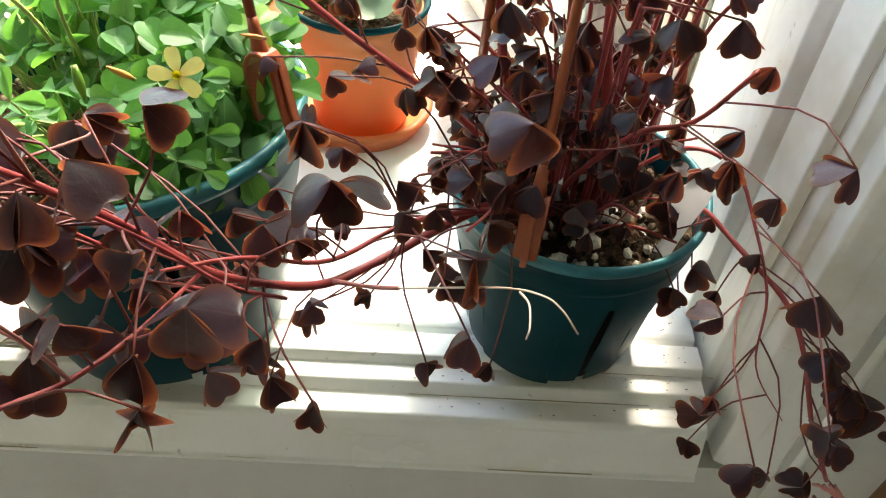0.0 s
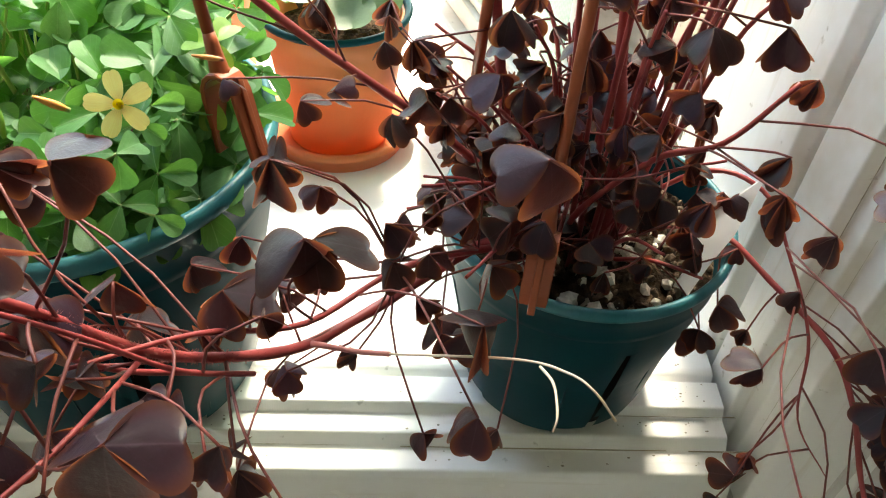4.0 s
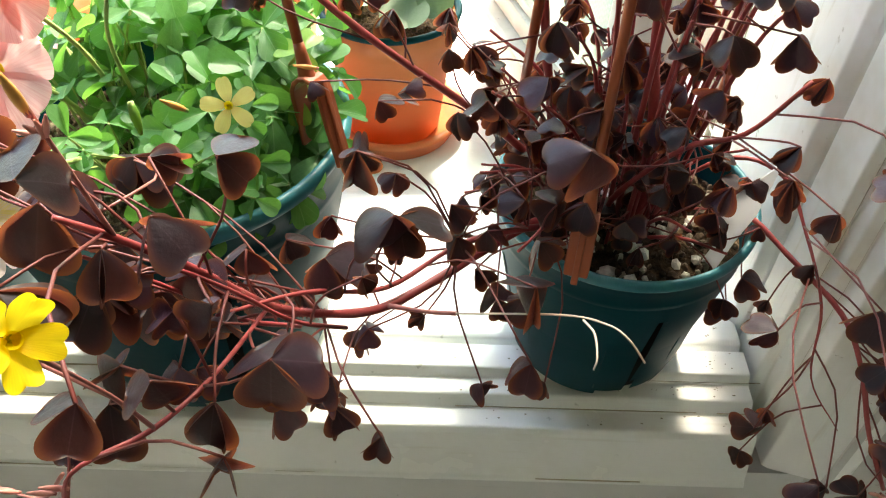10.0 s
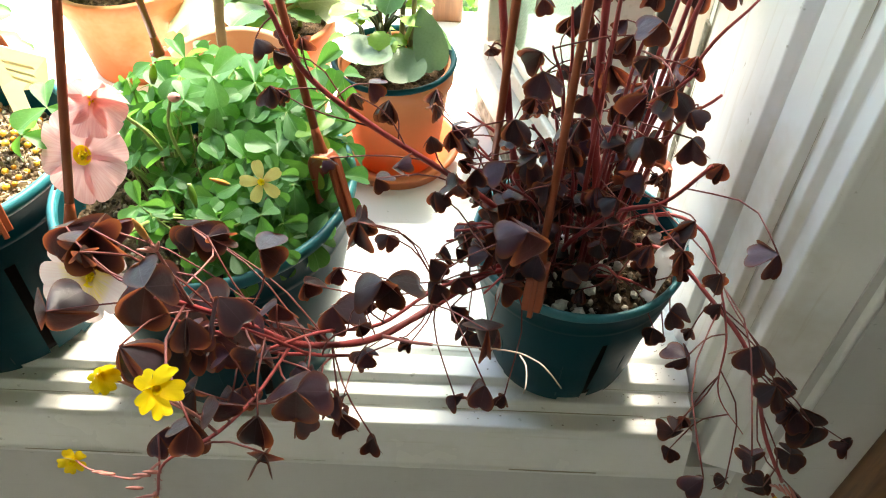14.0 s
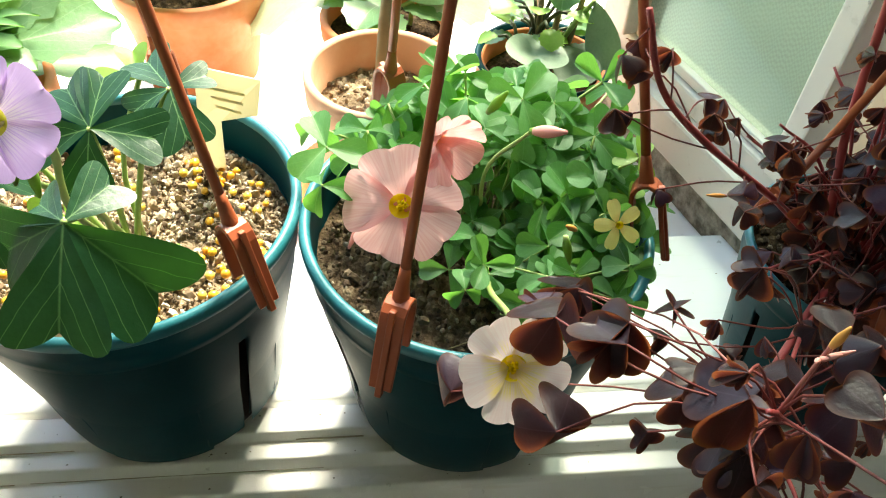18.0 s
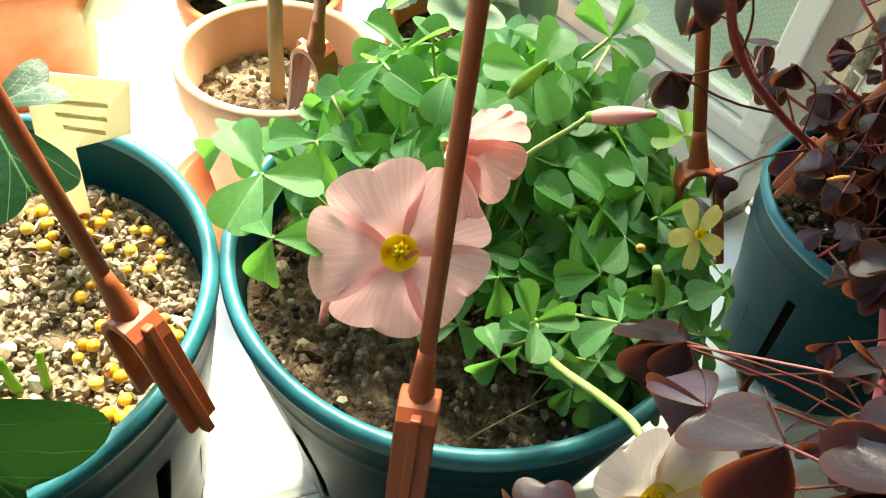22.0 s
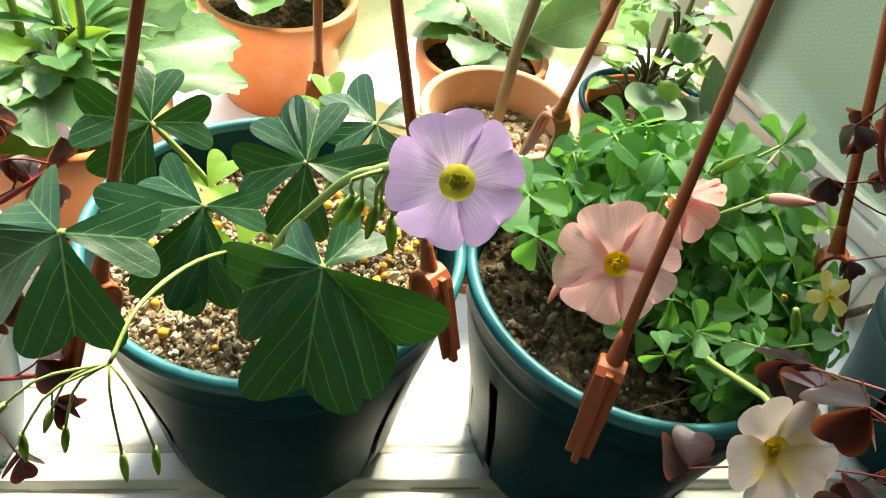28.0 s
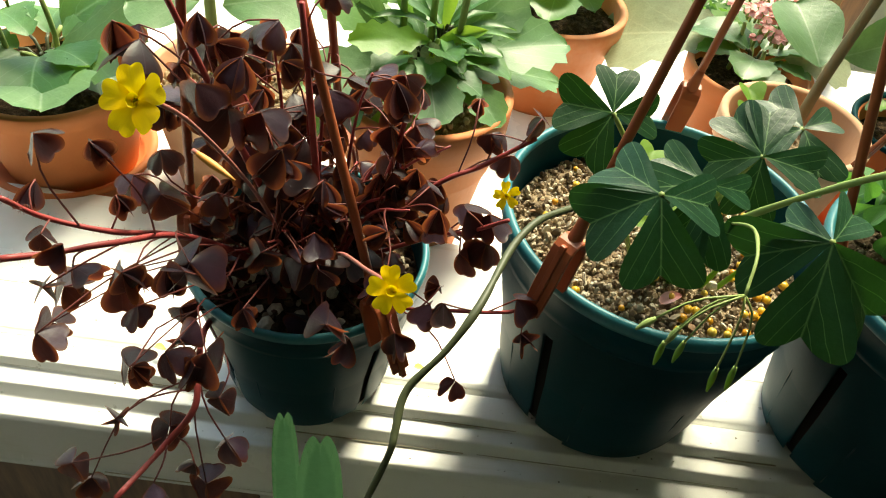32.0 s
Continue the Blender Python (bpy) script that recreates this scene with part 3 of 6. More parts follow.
def pebbles(points, size, seed, flat=0.7):
    """Many small irregular stones in one mesh."""
    rng = random.Random(seed)
    verts, faces = [], []
    phi = (1 + 5 ** 0.5) / 2
    ico = [Vector(v).normalized() for v in ((-1, phi, 0), (1, phi, 0), (-1, -phi, 0), (1, -phi, 0), (0, -1, phi), (0, 1, phi), (0, -1, -phi), (0, 1, -phi), (phi, 0, -1), (phi, 0, 1), (-phi, 0, -1), (-phi, 0, 1))]
    fs = ((0, 11, 5), (0, 5, 1), (0, 1, 7), (0, 7, 10), (0, 10, 11), (1, 5, 9), (5, 11, 4), (11, 10, 2), (10, 7, 6), (7, 1, 8), (3, 9, 4), (3, 4, 2), (3, 2, 6), (3, 6, 8), (3, 8, 9), (4, 9, 5), (2, 4, 11), (6, 2, 10), (8, 6, 7), (9, 8, 1))
    for p in points:
        s = size * rng.uniform(0.45, 1.25)
        e = Euler((rng.uniform(0, 6), rng.uniform(0, 6), rng.uniform(0, 6))).to_matrix()
        sc = Vector((s, s * rng.uniform(0.6, 1), s * rng.uniform(0.45, 0.9) * flat / 0.7))
        o = len(verts)
        for v in ico:
            w = e @ Vector((v.x * sc.x, v.y * sc.y, v.z * sc.z)) * rng.uniform(0.82, 1.15)
            verts.append((p[0] + w.x, p[1] + w.y, p[2] + w.z))
        faces += [(a + o, b + o, c + o) for a, b, c in fs]
    me = bpy.data.meshes.new("pebbles")
    me.from_pydata(verts, [], faces)
    return me


def mesh_part(name, me, mat, parent, label="", kind=""):
    me.materials.append(mat)
    ob = under(new(name, me), parent)
    return tagged(ob, label, "", "", kind)

# ---- the window: sill, jamb, wall, sash ----
# a board that steps down towards the room, with a deep nose and a small lip under it
SILL = rounded([(0.0100, -0.0530), (0.0040, -0.0525), (0.0014, -0.0488), (0.0014, -0.0470), (0.0030, -0.0455), (0.0094, -0.0230), (0.0112, -0.0205), (0.0203, -0.0203), (0.0238, -0.0145), (0.0318, -0.0143), (0.0340, -0.0093),
                (0.0464, -0.0090), (0.0472, -0.0132), (0.0492, -0.0132), (0.0502, -0.0096), (0.0525, -0.0088), (0.0772, -0.0088), (0.0787, -0.0140), (0.1547, -0.0160), (0.1547, -0.0450)])

JAMB = rounded([(0.0100, -0.0530), (0.0040, -0.0525), (0.0014, -0.0488), (0.0014, -0.0470), (0.0030, -0.0455), (0.0098, -0.0200), (0.0115, -0.0173), (0.0215, -0.0172), (0.0242, -0.0137), (0.0318, -0.0135), (0.0340, -0.0093),
                (0.0570, -0.0090), (0.0578, -0.0122), (0.0594, -0.0122), (0.0602, -0.0092), (0.0645, -0.0052), (0.1547, -0.0046), (0.1547, -0.0450)])


def sill_z(y):
    """Height of the sill's upper face."""
    top = [q for q in SILL if q[1] > -0.024]
    return max([a[1] + (b[1] - a[1]) * (y - a[0]) / (b[0] - a[0]) for a, b in zip(top, top[1:]) if a[0] <= y <= b[0] and b[0] > a[0]] or [-0.0205])


sill = part("window_sill", sweep_profile(SILL, lambda u, v, s: (s, u, v), -1.2, 0.2425, 2), WHITE, None, smooth=False)
tagged(sill, "white gloss painted wooden window sill with moulded ridges", "window sill", kind="structure")
jamb = part("window_jamb", sweep_profile(JAMB, lambda u, v, s: (0.2352 - v, u, s), -0.0455, 1.1, 2), WHITE_JAMB, None, smooth=False)
tagged(jamb, "white painted window jamb with moulded ridges and grime lines", "window jamb", kind="structure")
jamb_l = part("window_jamb", sweep_profile(SILL, lambda u, v, s: (-1.2 + v, u, s), -0.0455, 1.1, 2), WHITE, None, smooth=False)
tagged(jamb_l, "white painted window jamb at the far end of the sill", "window jamb", kind="structure")
head = part("window_head", sweep_profile(SILL, lambda u, v, s: (s, u, 1.08 - v), -1.24, 0.28, 2), WHITE, None, smooth=False)
tagged(head, "white painted head of the window opening", "window head", kind="structure")
seal = bmesh.new()
for k in range(46):
    z0 = -0.012 + k * 0.024
    box(0.2405 - 0.002 * random.random(), 0.25, 0.146 + 0.004 * random.random(), 0.158, z0, z0 + 0.0245, 0.002, seal)
seal = part("trim_seal", seal, GRIME)
tagged(seal, "dirty cracked sealant along the outer edge of the jamb", "sealant", kind="structure")



def dirt_line(name, at, a, b, axis, width, seed, label):
    """An uneven, broken line of dirt lying in a groove."""
    rng = random.Random(seed)
    bm = bmesh.new()
    p = a
    while p < b:
        n = rng.uniform(0.01, 0.11)
        if rng.random() < 0.85:
            w = width * rng.uniform(0.15, 0.6)
            o = rng.uniform(-0.4, 0.4) * width
            for k in range(4):
                f0, f1 = p + n * k / 4, p + n * (k + 1) / 4
                w0, w1 = w * (0.5 + 0.5 * math.sin(math.pi * (k + 0.2) / 4.4)), w * (0.5 + 0.5 * math.sin(math.pi * (k + 1.2) / 4.4))
                if axis == "x":
                    q = [(f0, at[0] + o - w0, at[1]), (f1, at[0] + o - w1, at[1]), (f1, at[0] + o + w1, at[1]), (f0, at[0] + o + w0, at[1])]
                else:
                    q = [(at[1], at[0] + o - w0, f0), (at[1], at[0] + o + w0, f0), (at[1], at[0] + o + w1, f1), (at[1], at[0] + o - w1, f1)]
                bm.faces.new([bm.verts.new(v) for v in q])
        p += n + rng.uniform(0.0, 0.02)
    return tagged(part(name, bm, DIRT, None), label, "dirt", kind="structure")


for k, (y, w) in enumerate(((0.0207, 0.0010), (0.0322, 0.0011), (0.0482, 0.0013), (0.0812, 0.0010))):
    dirt_line("trim_dirt", (y, sill_z(y) + 0.0002), -0.9, 0.236, "x", w, 60 + k, "thin broken line of dirt in a sill groove")
dirt_line("trim_dirt", (0.0022, -0.0463), -0.9, 0.236, "x", 0.0010, 59, "thin broken line of dirt along the lip of the sill")
for k, (y, x, w) in enumerate(((0.0222, 0.2518, 0.0008), (0.0322, 0.2480, 0.0010), (0.0586, 0.2471, 0.0016), (0.1477, 0.2396, 0.0030))):
    dirt_line("trim_dirt", (y, x), -0.007, 0.8, "z", w, 70 + k, "thin broken line of dirt in a jamb groove")
bm = bmesh.new()
rng_d = random.Random(3)
for k in range(290):
    x = rng_d.uniform(-0.5, 0.235) if k < 230 else 0.2365 - abs(rng_d.gauss(0, 0.022))
    y = rng_d.choice((rng_d.uniform(0.0125, 0.0195), rng_d.uniform(0.025, 0.031), rng_d.uniform(0.036, 0.045), rng_d.uniform(0.054, 0.076), rng_d.uniform(0.085, 0.135)))
    r = rng_d.uniform(0.00012, 0.00045)
    bm.faces.new([bm.verts.new((x + r * math.cos(a) * 1.5, y + r * math.sin(a), sill_z(y) + 0.0003)) for a in (0.3, 1.5, 2.8, 4.0, 5.2)])
tagged(part("sill_specks", bm, GRIME), "small dark specks of dirt on the sill", "dirt", kind="stuff")

tagged(part("wall_south_below", box(-2.0, 0.276, 0.012, 0.16, -0.85, -0.0535), WALL, None, smooth=False), "grey-white painted wall below the window", "wall", kind="structure")
tagged(part("wall_south_beside", box(0.2765, 1.6, 0.003, 0.16, -0.85, 1.75), WALL, None, smooth=False), "grey-white painted wall beside the window", "wall", kind="structure")
tagged(part("wall_south_far", box(-2.0, -1.239, 0.012, 0.16, -0.0530, 1.75), WALL, None, smooth=False), "grey-white painted wall at the far side of the window", "wall", kind="structure")
tagged(part("wall_south_above", box(-1.239, 0.276, 0.003, 0.16, 1.119, 1.75), WALL, None, smooth=False), "grey-white painted wall above the window", "wall", kind="structure")
for nm, b in (("wall_west", (-2.1, -2.0, -2.6, 0.16, -0.85, 1.75)), ("wall_east", (1.6, 1.7, -2.6, 0.16, -0.85, 1.75)), ("wall_north", (-2.1, 1.7, -2.6, -2.5, -0.85, 1.75)), ("ceiling", (-2.1, 1.7, -2.6, 0.16, 1.75, 1.85))):
    tagged(part(nm, box(*b), WALL, None, smooth=False), "plain painted room surface", "ceiling" if nm == "ceiling" else "wall", kind="structure")
tagged(part("floor", box(-2.1, 1.7, -2.6, 0.16, -0.95, -0.85), CARPET, None, smooth=False), "grey carpeted floor of the room", "floor", kind="structure")
apron = part("trim_apron", box(-1.2, -0.285, 0.0060, 0.0115, -0.16, -0.0540, 0.002), WOOD)
tagged(apron, "red-brown wooden board under the window sill", "wood trim", kind="structure")
wood_trim = part("trim_wood", box(0.325, 0.372, -0.016, 0.004, -0.5, 1.4, 0.003), WOOD)
tagged(wood_trim, "brown stained wooden upright beside the window casing", "wood trim", kind="structure")

# the outer ledge, its beige side wall, and the garden
LEDGE_Z = -0.030
ledge = part("ledge", box(-1.6, 0.7, 0.1548, 0.46, LEDGE_Z - 0.08, LEDGE_Z, 0.004), WHITE)
tagged(ledge, "white painted outer ledge behind the sill", "ledge", kind="structure")
RENDER_BEIGE = paint("beige_masonry_paint", (0.30, 0.24, 0.18), (0.22, 0.18, 0.14), 0.8)
side_wall = part("wall_outer_side", box(0.29, 0.9, 0.1605, 0.75, -0.6, 0.36), RENDER_BEIGE, None, smooth=False)
tagged(side_wall, "beige painted outer wall beside the open window", "wall", kind="structure")
GRASS = plain("grass", (0.045, 0.10, 0.02), (0.09, 0.16, 0.04), 3, 0.9, 0.5)
ground = part("ground", box(-400, 400, -400, 800, -3.2, -3.0), GRASS, None, smooth=False)
tagged(ground, "green garden lawn far below the window", "ground", kind="structure")

# Weathered white, toned down further: the sash's shaded inner side is in the colour.
WEATHERED_SHADED = paint("weathered_shaded_sash_paint", (0.66, 0.62, 0.54), (0.42, 0.37, 0.29), 0.45, (40, 40, 40))

post = part("trim_post", box(0.088, 0.116, 0.435, 0.459, LEDGE_Z, 0.95, 0.002), WOOD, None, smooth=False)
tagged(post, "weathered brown wooden upright of the outer frame", "wood trim", kind="structure")

# open casement sash with a textured pane
sash = thing("window_sash", (0.150, 0.2, LEDGE_Z), "open white painted casement sash with a finely meshed pane", "window sash", kind="structure")
SASH_N, SASH_F = Vector((0.178, 0.132, 0.0)), Vector((0.124, 0.306, 0.0))
_u = (SASH_F - SASH_N).normalized()
SASH_L = (SASH_F - SASH_N).length
SASH_M = Matrix.Translation(SASH_N) @ Matrix(((_u.x, _u.y, 0, 0), (_u.y, -_u.x, 0, 0), (0, 0, 1, 0), (0, 0, 0, 1)))


def sash_part(name, u0, u1, v0, v1, z0, z1, mat, bevel=0.0015, label=""):
    bm = box(u0, u1, v0, v1, z0, z1, bevel)
    bmesh.ops.transform(bm, matrix=SASH_M, verts=bm.verts)
    bmesh.ops.recalc_face_normals(bm, faces=bm.faces)
    return part(name, bm, mat, sash, label, smooth=False)


sash_part("bottom_rail", 0, SASH_L, 0.0, 0.034, -0.004, 0.026, WEATHERED_SHADED, 0.0025)
sash_part("gasket", 0.002, SASH_L - 0.002, 0.004, 0.030, -0.0300, -0.0045, GRIME)
sash_part("rail_step", 0.0, SASH_L, 0.009, 0.033, 0.0265, 0.040, WEATHERED_SHADED, 0.002)
sash_part("outer_stile", SASH_L - 0.026, SASH_L, 0.003, 0.033, 0.0405, 0.95, WEATHERED_SHADED)
sash_part("inner_stile", 0.0, 0.014, 0.003, 0.033, 0.0405, 0.95, WEATHERED_SHADED)
sash_part("glazing_bead", 0.0145, SASH_L - 0.0265, 0.0125, 0.018, 0.0405, 0.047, WEATHERED_SHADED, 0.001)
GLASS = Mat("meshed_glass", 0.25)
gm = GLASS.node("ShaderNodeMapping", Scale=(620, 620, 620))
GLASS.put(gm.inputs["Vector"], GLASS.co)
wv = GLASS.t.nodes.new("ShaderNodeTexChecker")
GLASS.put(wv.inputs["Vector"], gm.outputs[0])
wv.inputs["Scale"].default_value = 1.0
GLASS.color(GLASS.mix(wv.outputs["Fac"], (0.16, 0.22, 0.20), (0.28, 0.36, 0.33))).bump(wv.outputs["Fac"], 0.4, 0.0005)
GLASS.through_light((0.24, 0.31, 0.27), 0.60)
# gaps of the mesh let part of the light straight through
_out = [n for n in GLASS.t.nodes if n.type == "OUTPUT_MATERIAL"][0]
_gap = GLASS.node("ShaderNodeMixShader", Fac=0.42)
GLASS.t.links.new(_out.inputs["Surface"].links[0].from_socket, _gap.inputs[1])
GLASS.t.links.new(GLASS.t.nodes.new("ShaderNodeBsdfTransparent").outputs[0], _gap.inputs[2])
GLASS.t.nodes["Transparent BSDF"].inputs["Color"].default_value = (0.72, 0.81, 0.78, 1.0)
GLASS.t.links.new(_gap.outputs[0], _out.inputs["Surface"])
GLASS = GLASS.m
pane = sash_part("pane", 0.010, SASH_L - 0.022, 0.0195, 0.0230, 0.038, 0.94, GLASS, 0.0, "milky green-grey meshed pane")

stay = thing("window_stay", (0.205, 0.14, 0.0), "black and steel window stay beside the jamb", "window stay")
part("black_bar", box(0.2125, 0.2200, 0.150, 0.156, -0.0150, 0.42, 0.001), BLACK, stay)
part("steel_rod", tube([(0.2125, 0.1465, -0.015), (0.2125, 0.1465, 0.045), (0.2125, 0.1465, 0.105)], 0.0034, n=3, sides=12), STEEL, stay, "bright steel rod")

# ---- pots ----


def slit_pot(owner, cx, cy, z0, z1, r, spin):
    """A teal plastic pot with a rolled rim, four long slits in its side and four low feet between them; spin is the turn of one slit."""
    h, rb = z1 - z0, r * 0.755
    seg = 144
    levels = [(rb - 0.0015, 0.0), (rb - 0.0006, 0.0035), (rb, 0.0060)] + [(rb + (r * 0.90 - rb) * f / 0.76, h * f) for f in (0.15, 0.3, 0.45, 0.62, 0.76)] + [
        (r * 0.925, h * 0.80), (r * 0.965, h * 0.815), (r * 0.966, h * 0.84), (r * 0.970, h * 0.945), (r * 0.990, h * 0.951), (r, h * 0.963), (r, h * 0.982), (r * 0.992, h * 0.995), (r * 0.978, h), (r * 0.960, h * 0.995), (r * 0.952, h * 0.975), (r * 0.93, h * 0.70), (rb * 0.97, 0.008)]
    slots = {(k * 36 + d) % seg for k in range(4) for d in (-1, 0)}
    foot = {(k * 36 + 18 + d) % seg for k in range(4) for d in range(-10, 10)}

    def left_out(k, i):
        if k == 0:
            return i not in foot
        return (k < 7 or k == len(levels) - 2) and i in slots

    body = lathe([(a, z0 + b) for a, b in levels], seg, left_out)
    bmesh.ops.rotate(body, verts=body.verts, cent=(0, 0, 0), matrix=Matrix.Rotation(spin, 3, "Z"))
    bmesh.ops.translate(body, verts=body.verts, vec=(cx, cy, 0))
    pot = part("plant_pot", body, TEAL, owner, "dark teal plastic pot with slits in its side")
    # the pot's lip again, in the teal that carries painted sunlight
    lip = lathe([(a * r, z0 + b * h) for a, b in ((0.972, 0.944), (0.994, 0.948), (1.008, 0.960), (1.012, 0.976), (1.006, 0.994), (0.988, 1.004), (0.966, 1.004), (0.951, 0.994), (0.949, 0.972))], 96)
    bmesh.ops.translate(lip, verts=lip.verts, vec=(cx, cy, 0))
    part("rim", lip, RIM, pot, "rolled teal rim, lightened to look sunlit")
    # root ball, blackened so that the slits look shaded even in sun
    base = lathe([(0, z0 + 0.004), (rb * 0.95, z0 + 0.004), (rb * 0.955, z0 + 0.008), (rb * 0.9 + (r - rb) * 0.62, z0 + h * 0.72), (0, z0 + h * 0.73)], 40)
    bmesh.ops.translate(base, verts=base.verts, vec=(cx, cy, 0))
    part("root_ball", base, ROOTS_SHADED, owner)
    # thin mould lines on either side of each foot
    for k in range(8):
        a = spin + math.radians(90 * (k // 2) + (22 if k % 2 else 68))
        d = Vector((math.cos(a), math.sin(a), 0))
        c = Vector((cx, cy, 0))
        part("moulded_rib", tube([c + d * rb + Vector((0, 0, z0 + 0.006)), c + d * (rb + (r * 0.9 - rb) * 0.5) + Vector((0, 0, z0 + h * 0.38)), c + d * (r * 0.90) + Vector((0, 0, z0 + h * 0.76))], 0.0004, 0.0004, 5, 4), TEAL, pot)
    return pot


def soil(owner, cx, cy, z, r, mat, seed, bulge=0.004, name="soil", rings_n=26, rough=0.0035):
    bm = bmesh.new()
    rings = [[bm.verts.new((cx, cy, z + bulge))]]
    for k in range(1, rings_n + 1):
        f = k / rings_n
        ring = []
        n = min(6 * k, 110)
        for i in range(n):
            p = Vector((cx + r * f * math.cos(2 * math.pi * i / n), cy + r * f * math.sin(2 * math.pi * i / n), seed))
            lump = noise.noise(p * 95) + 0.6 * abs(noise.noise(p * 230)) + 0.45 * noise.noise(p * 480)
            p.z = z + bulge * (1 - f * f) + rough * lump * (1 - 0.6 * f ** 6)
            ring.append(bm.verts.new(p))
        rings.append(ring)
    for a, b in zip(rings, rings[1:]):
        na, nb = len(a), len(b)
        if na == 1:
            for i in range(nb):
                bm.faces.new((a[0], b[i], b[(i + 1) % nb]))
            continue
        i = j = 0
        while i < na or j < nb:
            if j < nb and (i >= na or (j + 1) / nb <= (i + 1) / na):
                bm.faces.new((a[i % na], b[j % nb], b[(j + 1) % nb]))
                j += 1
            else:
                bm.faces.new((a[i % na], b[j % nb], a[(i + 1) % na]))
                i += 1
    bmesh.ops.recalc_face_normals(bm, faces=bm.faces)
    return part(name, bm, mat, owner)


def scatter(cx, cy, z, r, n, seed, bulge=0.004):
    rng = random.Random(seed)
    out = []
    for _ in range(n):
        a, q = rng.uniform(0, 2 * math.pi), r * math.sqrt(rng.random())
        out.append((cx + q * math.cos(a), cy + q * math.sin(a), z + bulge * (1 - (q / r) ** 2) + rng.uniform(-0.0005, 0.0015)))
    return out


L_POT, C_POT, R_POT, P_POT = (-0.126, 0.070, 0.102, 0.0662), (0.0066, 0.057, 0.101, 0.0658), (0.1755, 0.057, 0.0745, 0.0495), (-0.268, 0.053, 0.0745, 0.0495)
POT_BASE = -0.0082

plant_l = thing("potted_oxalis", (L_POT[0], L_POT[1], POT_BASE), "broad-leaved green oxalis in a teal pot with gritty soil", "potted plant", "potted oxalis on the sill")
plant_c = thing("potted_oxalis", (C_POT[0], C_POT[1], POT_BASE), "bushy green oxalis with pink flowers in a teal pot", "potted plant", "potted oxalis on the sill")
plant_r = thing("potted_oxalis", (R_POT[0], R_POT[1], POT_BASE), "trailing dark purple oxalis with red stems in a teal pot", "potted plant", "potted oxalis on the sill")
plant_p = thing("potted_oxalis", (P_POT[0], P_POT[1], POT_BASE), "dense dark purple oxalis with yellow flowers in a small teal pot", "potted plant", "potted oxalis on the sill")
for owner, (cx, cy, z1, r), spin in ((plant_l, L_POT, radians(-43)), (plant_c, C_POT, radians(-153)), (plant_r, R_POT, radians(-75)), (plant_p, P_POT, radians(-42))):
    slit_pot(owner, cx, cy, POT_BASE, z1, r, spin)
soil(plant_l, *L_POT[:2], 0.080, 0.0615, SOIL_GRIT, 1)
soil(plant_c, *C_POT[:2], 0.080, 0.0612, SOIL_BROWN, 2, 0.006, rings_n=44, rough=0.0058)
soil(plant_r, *R_POT[:2], 0.060, 0.0458, SOIL_DARK, 3)
soil(plant_p, *P_POT[:2], 0.060, 0.0458, SOIL_DARK, 4)
mesh_part("grit", pebbles(scatter(*L_POT[:2], 0.0815, 0.060, 3400, 11), 0.0014, 12), GRIT, plant_l, "mixed gravel and bark grit", "stuff")
mesh_part("soil_clod", pebbles(scatter(*C_POT[:2], 0.0825, 0.057, 260, 33, 0.006), 0.0026, 34), CLOD, plant_c, "lumpy brown soil clods", "stuff")
mesh_part("bark_chip", pebbles(scatter(*L_POT[:2], 0.0830, 0.058, 420, 35), 0.0025, 36, 0.35), GRIT, plant_l, "pale bark chips", "stuff")
mesh_part("soil_crumb", pebbles(scatter(*C_POT[:2], 0.0825, 0.060, 800, 13, 0.006), 0.0013, 14), GRIT_DARK, plant_c, "dark crumbly soil", "stuff")
mesh_part("soil_crumb", pebbles(scatter(*R_POT[:2], 0.061, 0.044, 420, 15), 0.0021, 16), GRIT_DARK, plant_r, "dark crumbly soil", "stuff")
mesh_part("soil_crumb", pebbles(scatter(*P_POT[:2], 0.061, 0.044, 420, 17), 0.0021, 18), GRIT_DARK, plant_p, "dark crumbly soil", "stuff")
mesh_part("perlite", pebbles(scatter(R_POT[0], R_POT[1] - 0.012, 0.062, 0.030, 90, 19), 0.0030, 20, 0.9), PERLITE, plant_r, "white perlite lumps", "stuff")
mesh_part("perlite", pebbles(scatter(*P_POT[:2], 0.062, 0.040, 60, 21), 0.0028, 22, 0.9), PERLITE, plant_p, "white perlite lumps", "stuff")
ball = bmesh.new()
bmesh.ops.create_uvsphere(ball, u_segments=10, v_segments=7, radius=0.0019)
pellet_mesh = bpy.data.meshes.new("pellet")
ball.to_mesh(pellet_mesh)
ball.free()
pellet_mesh.polygons.foreach_set("use_smooth", [True] * len(pellet_mesh.polygons))
pellet_mesh.materials.append(PELLET)
_rng = random.Random(5)
for k in range(96):
    a, q = (_rng.uniform(-1.5, 1.2), 0.055 * _rng.uniform(0.55, 1.0)) if k < 60 else (_rng.uniform(0, 6.28), 0.055 * math.sqrt(_rng.random()))
    at = Vector((L_POT[0] + q * math.cos(a), L_POT[1] + q * math.sin(a), 0.0852 + 0.004 * (1 - (q / 0.06) ** 2) - 0.0012))
    share("fertiliser_pellet", pellet_mesh, plant_l, Matrix.Translation(at) @ Matrix.Diagonal((1, 1, 0.9, 1)) @ Matrix.Scale(_rng.uniform(0.7, 1.12), 4))

# ---- plant supports: three rods clipped to the rim ----


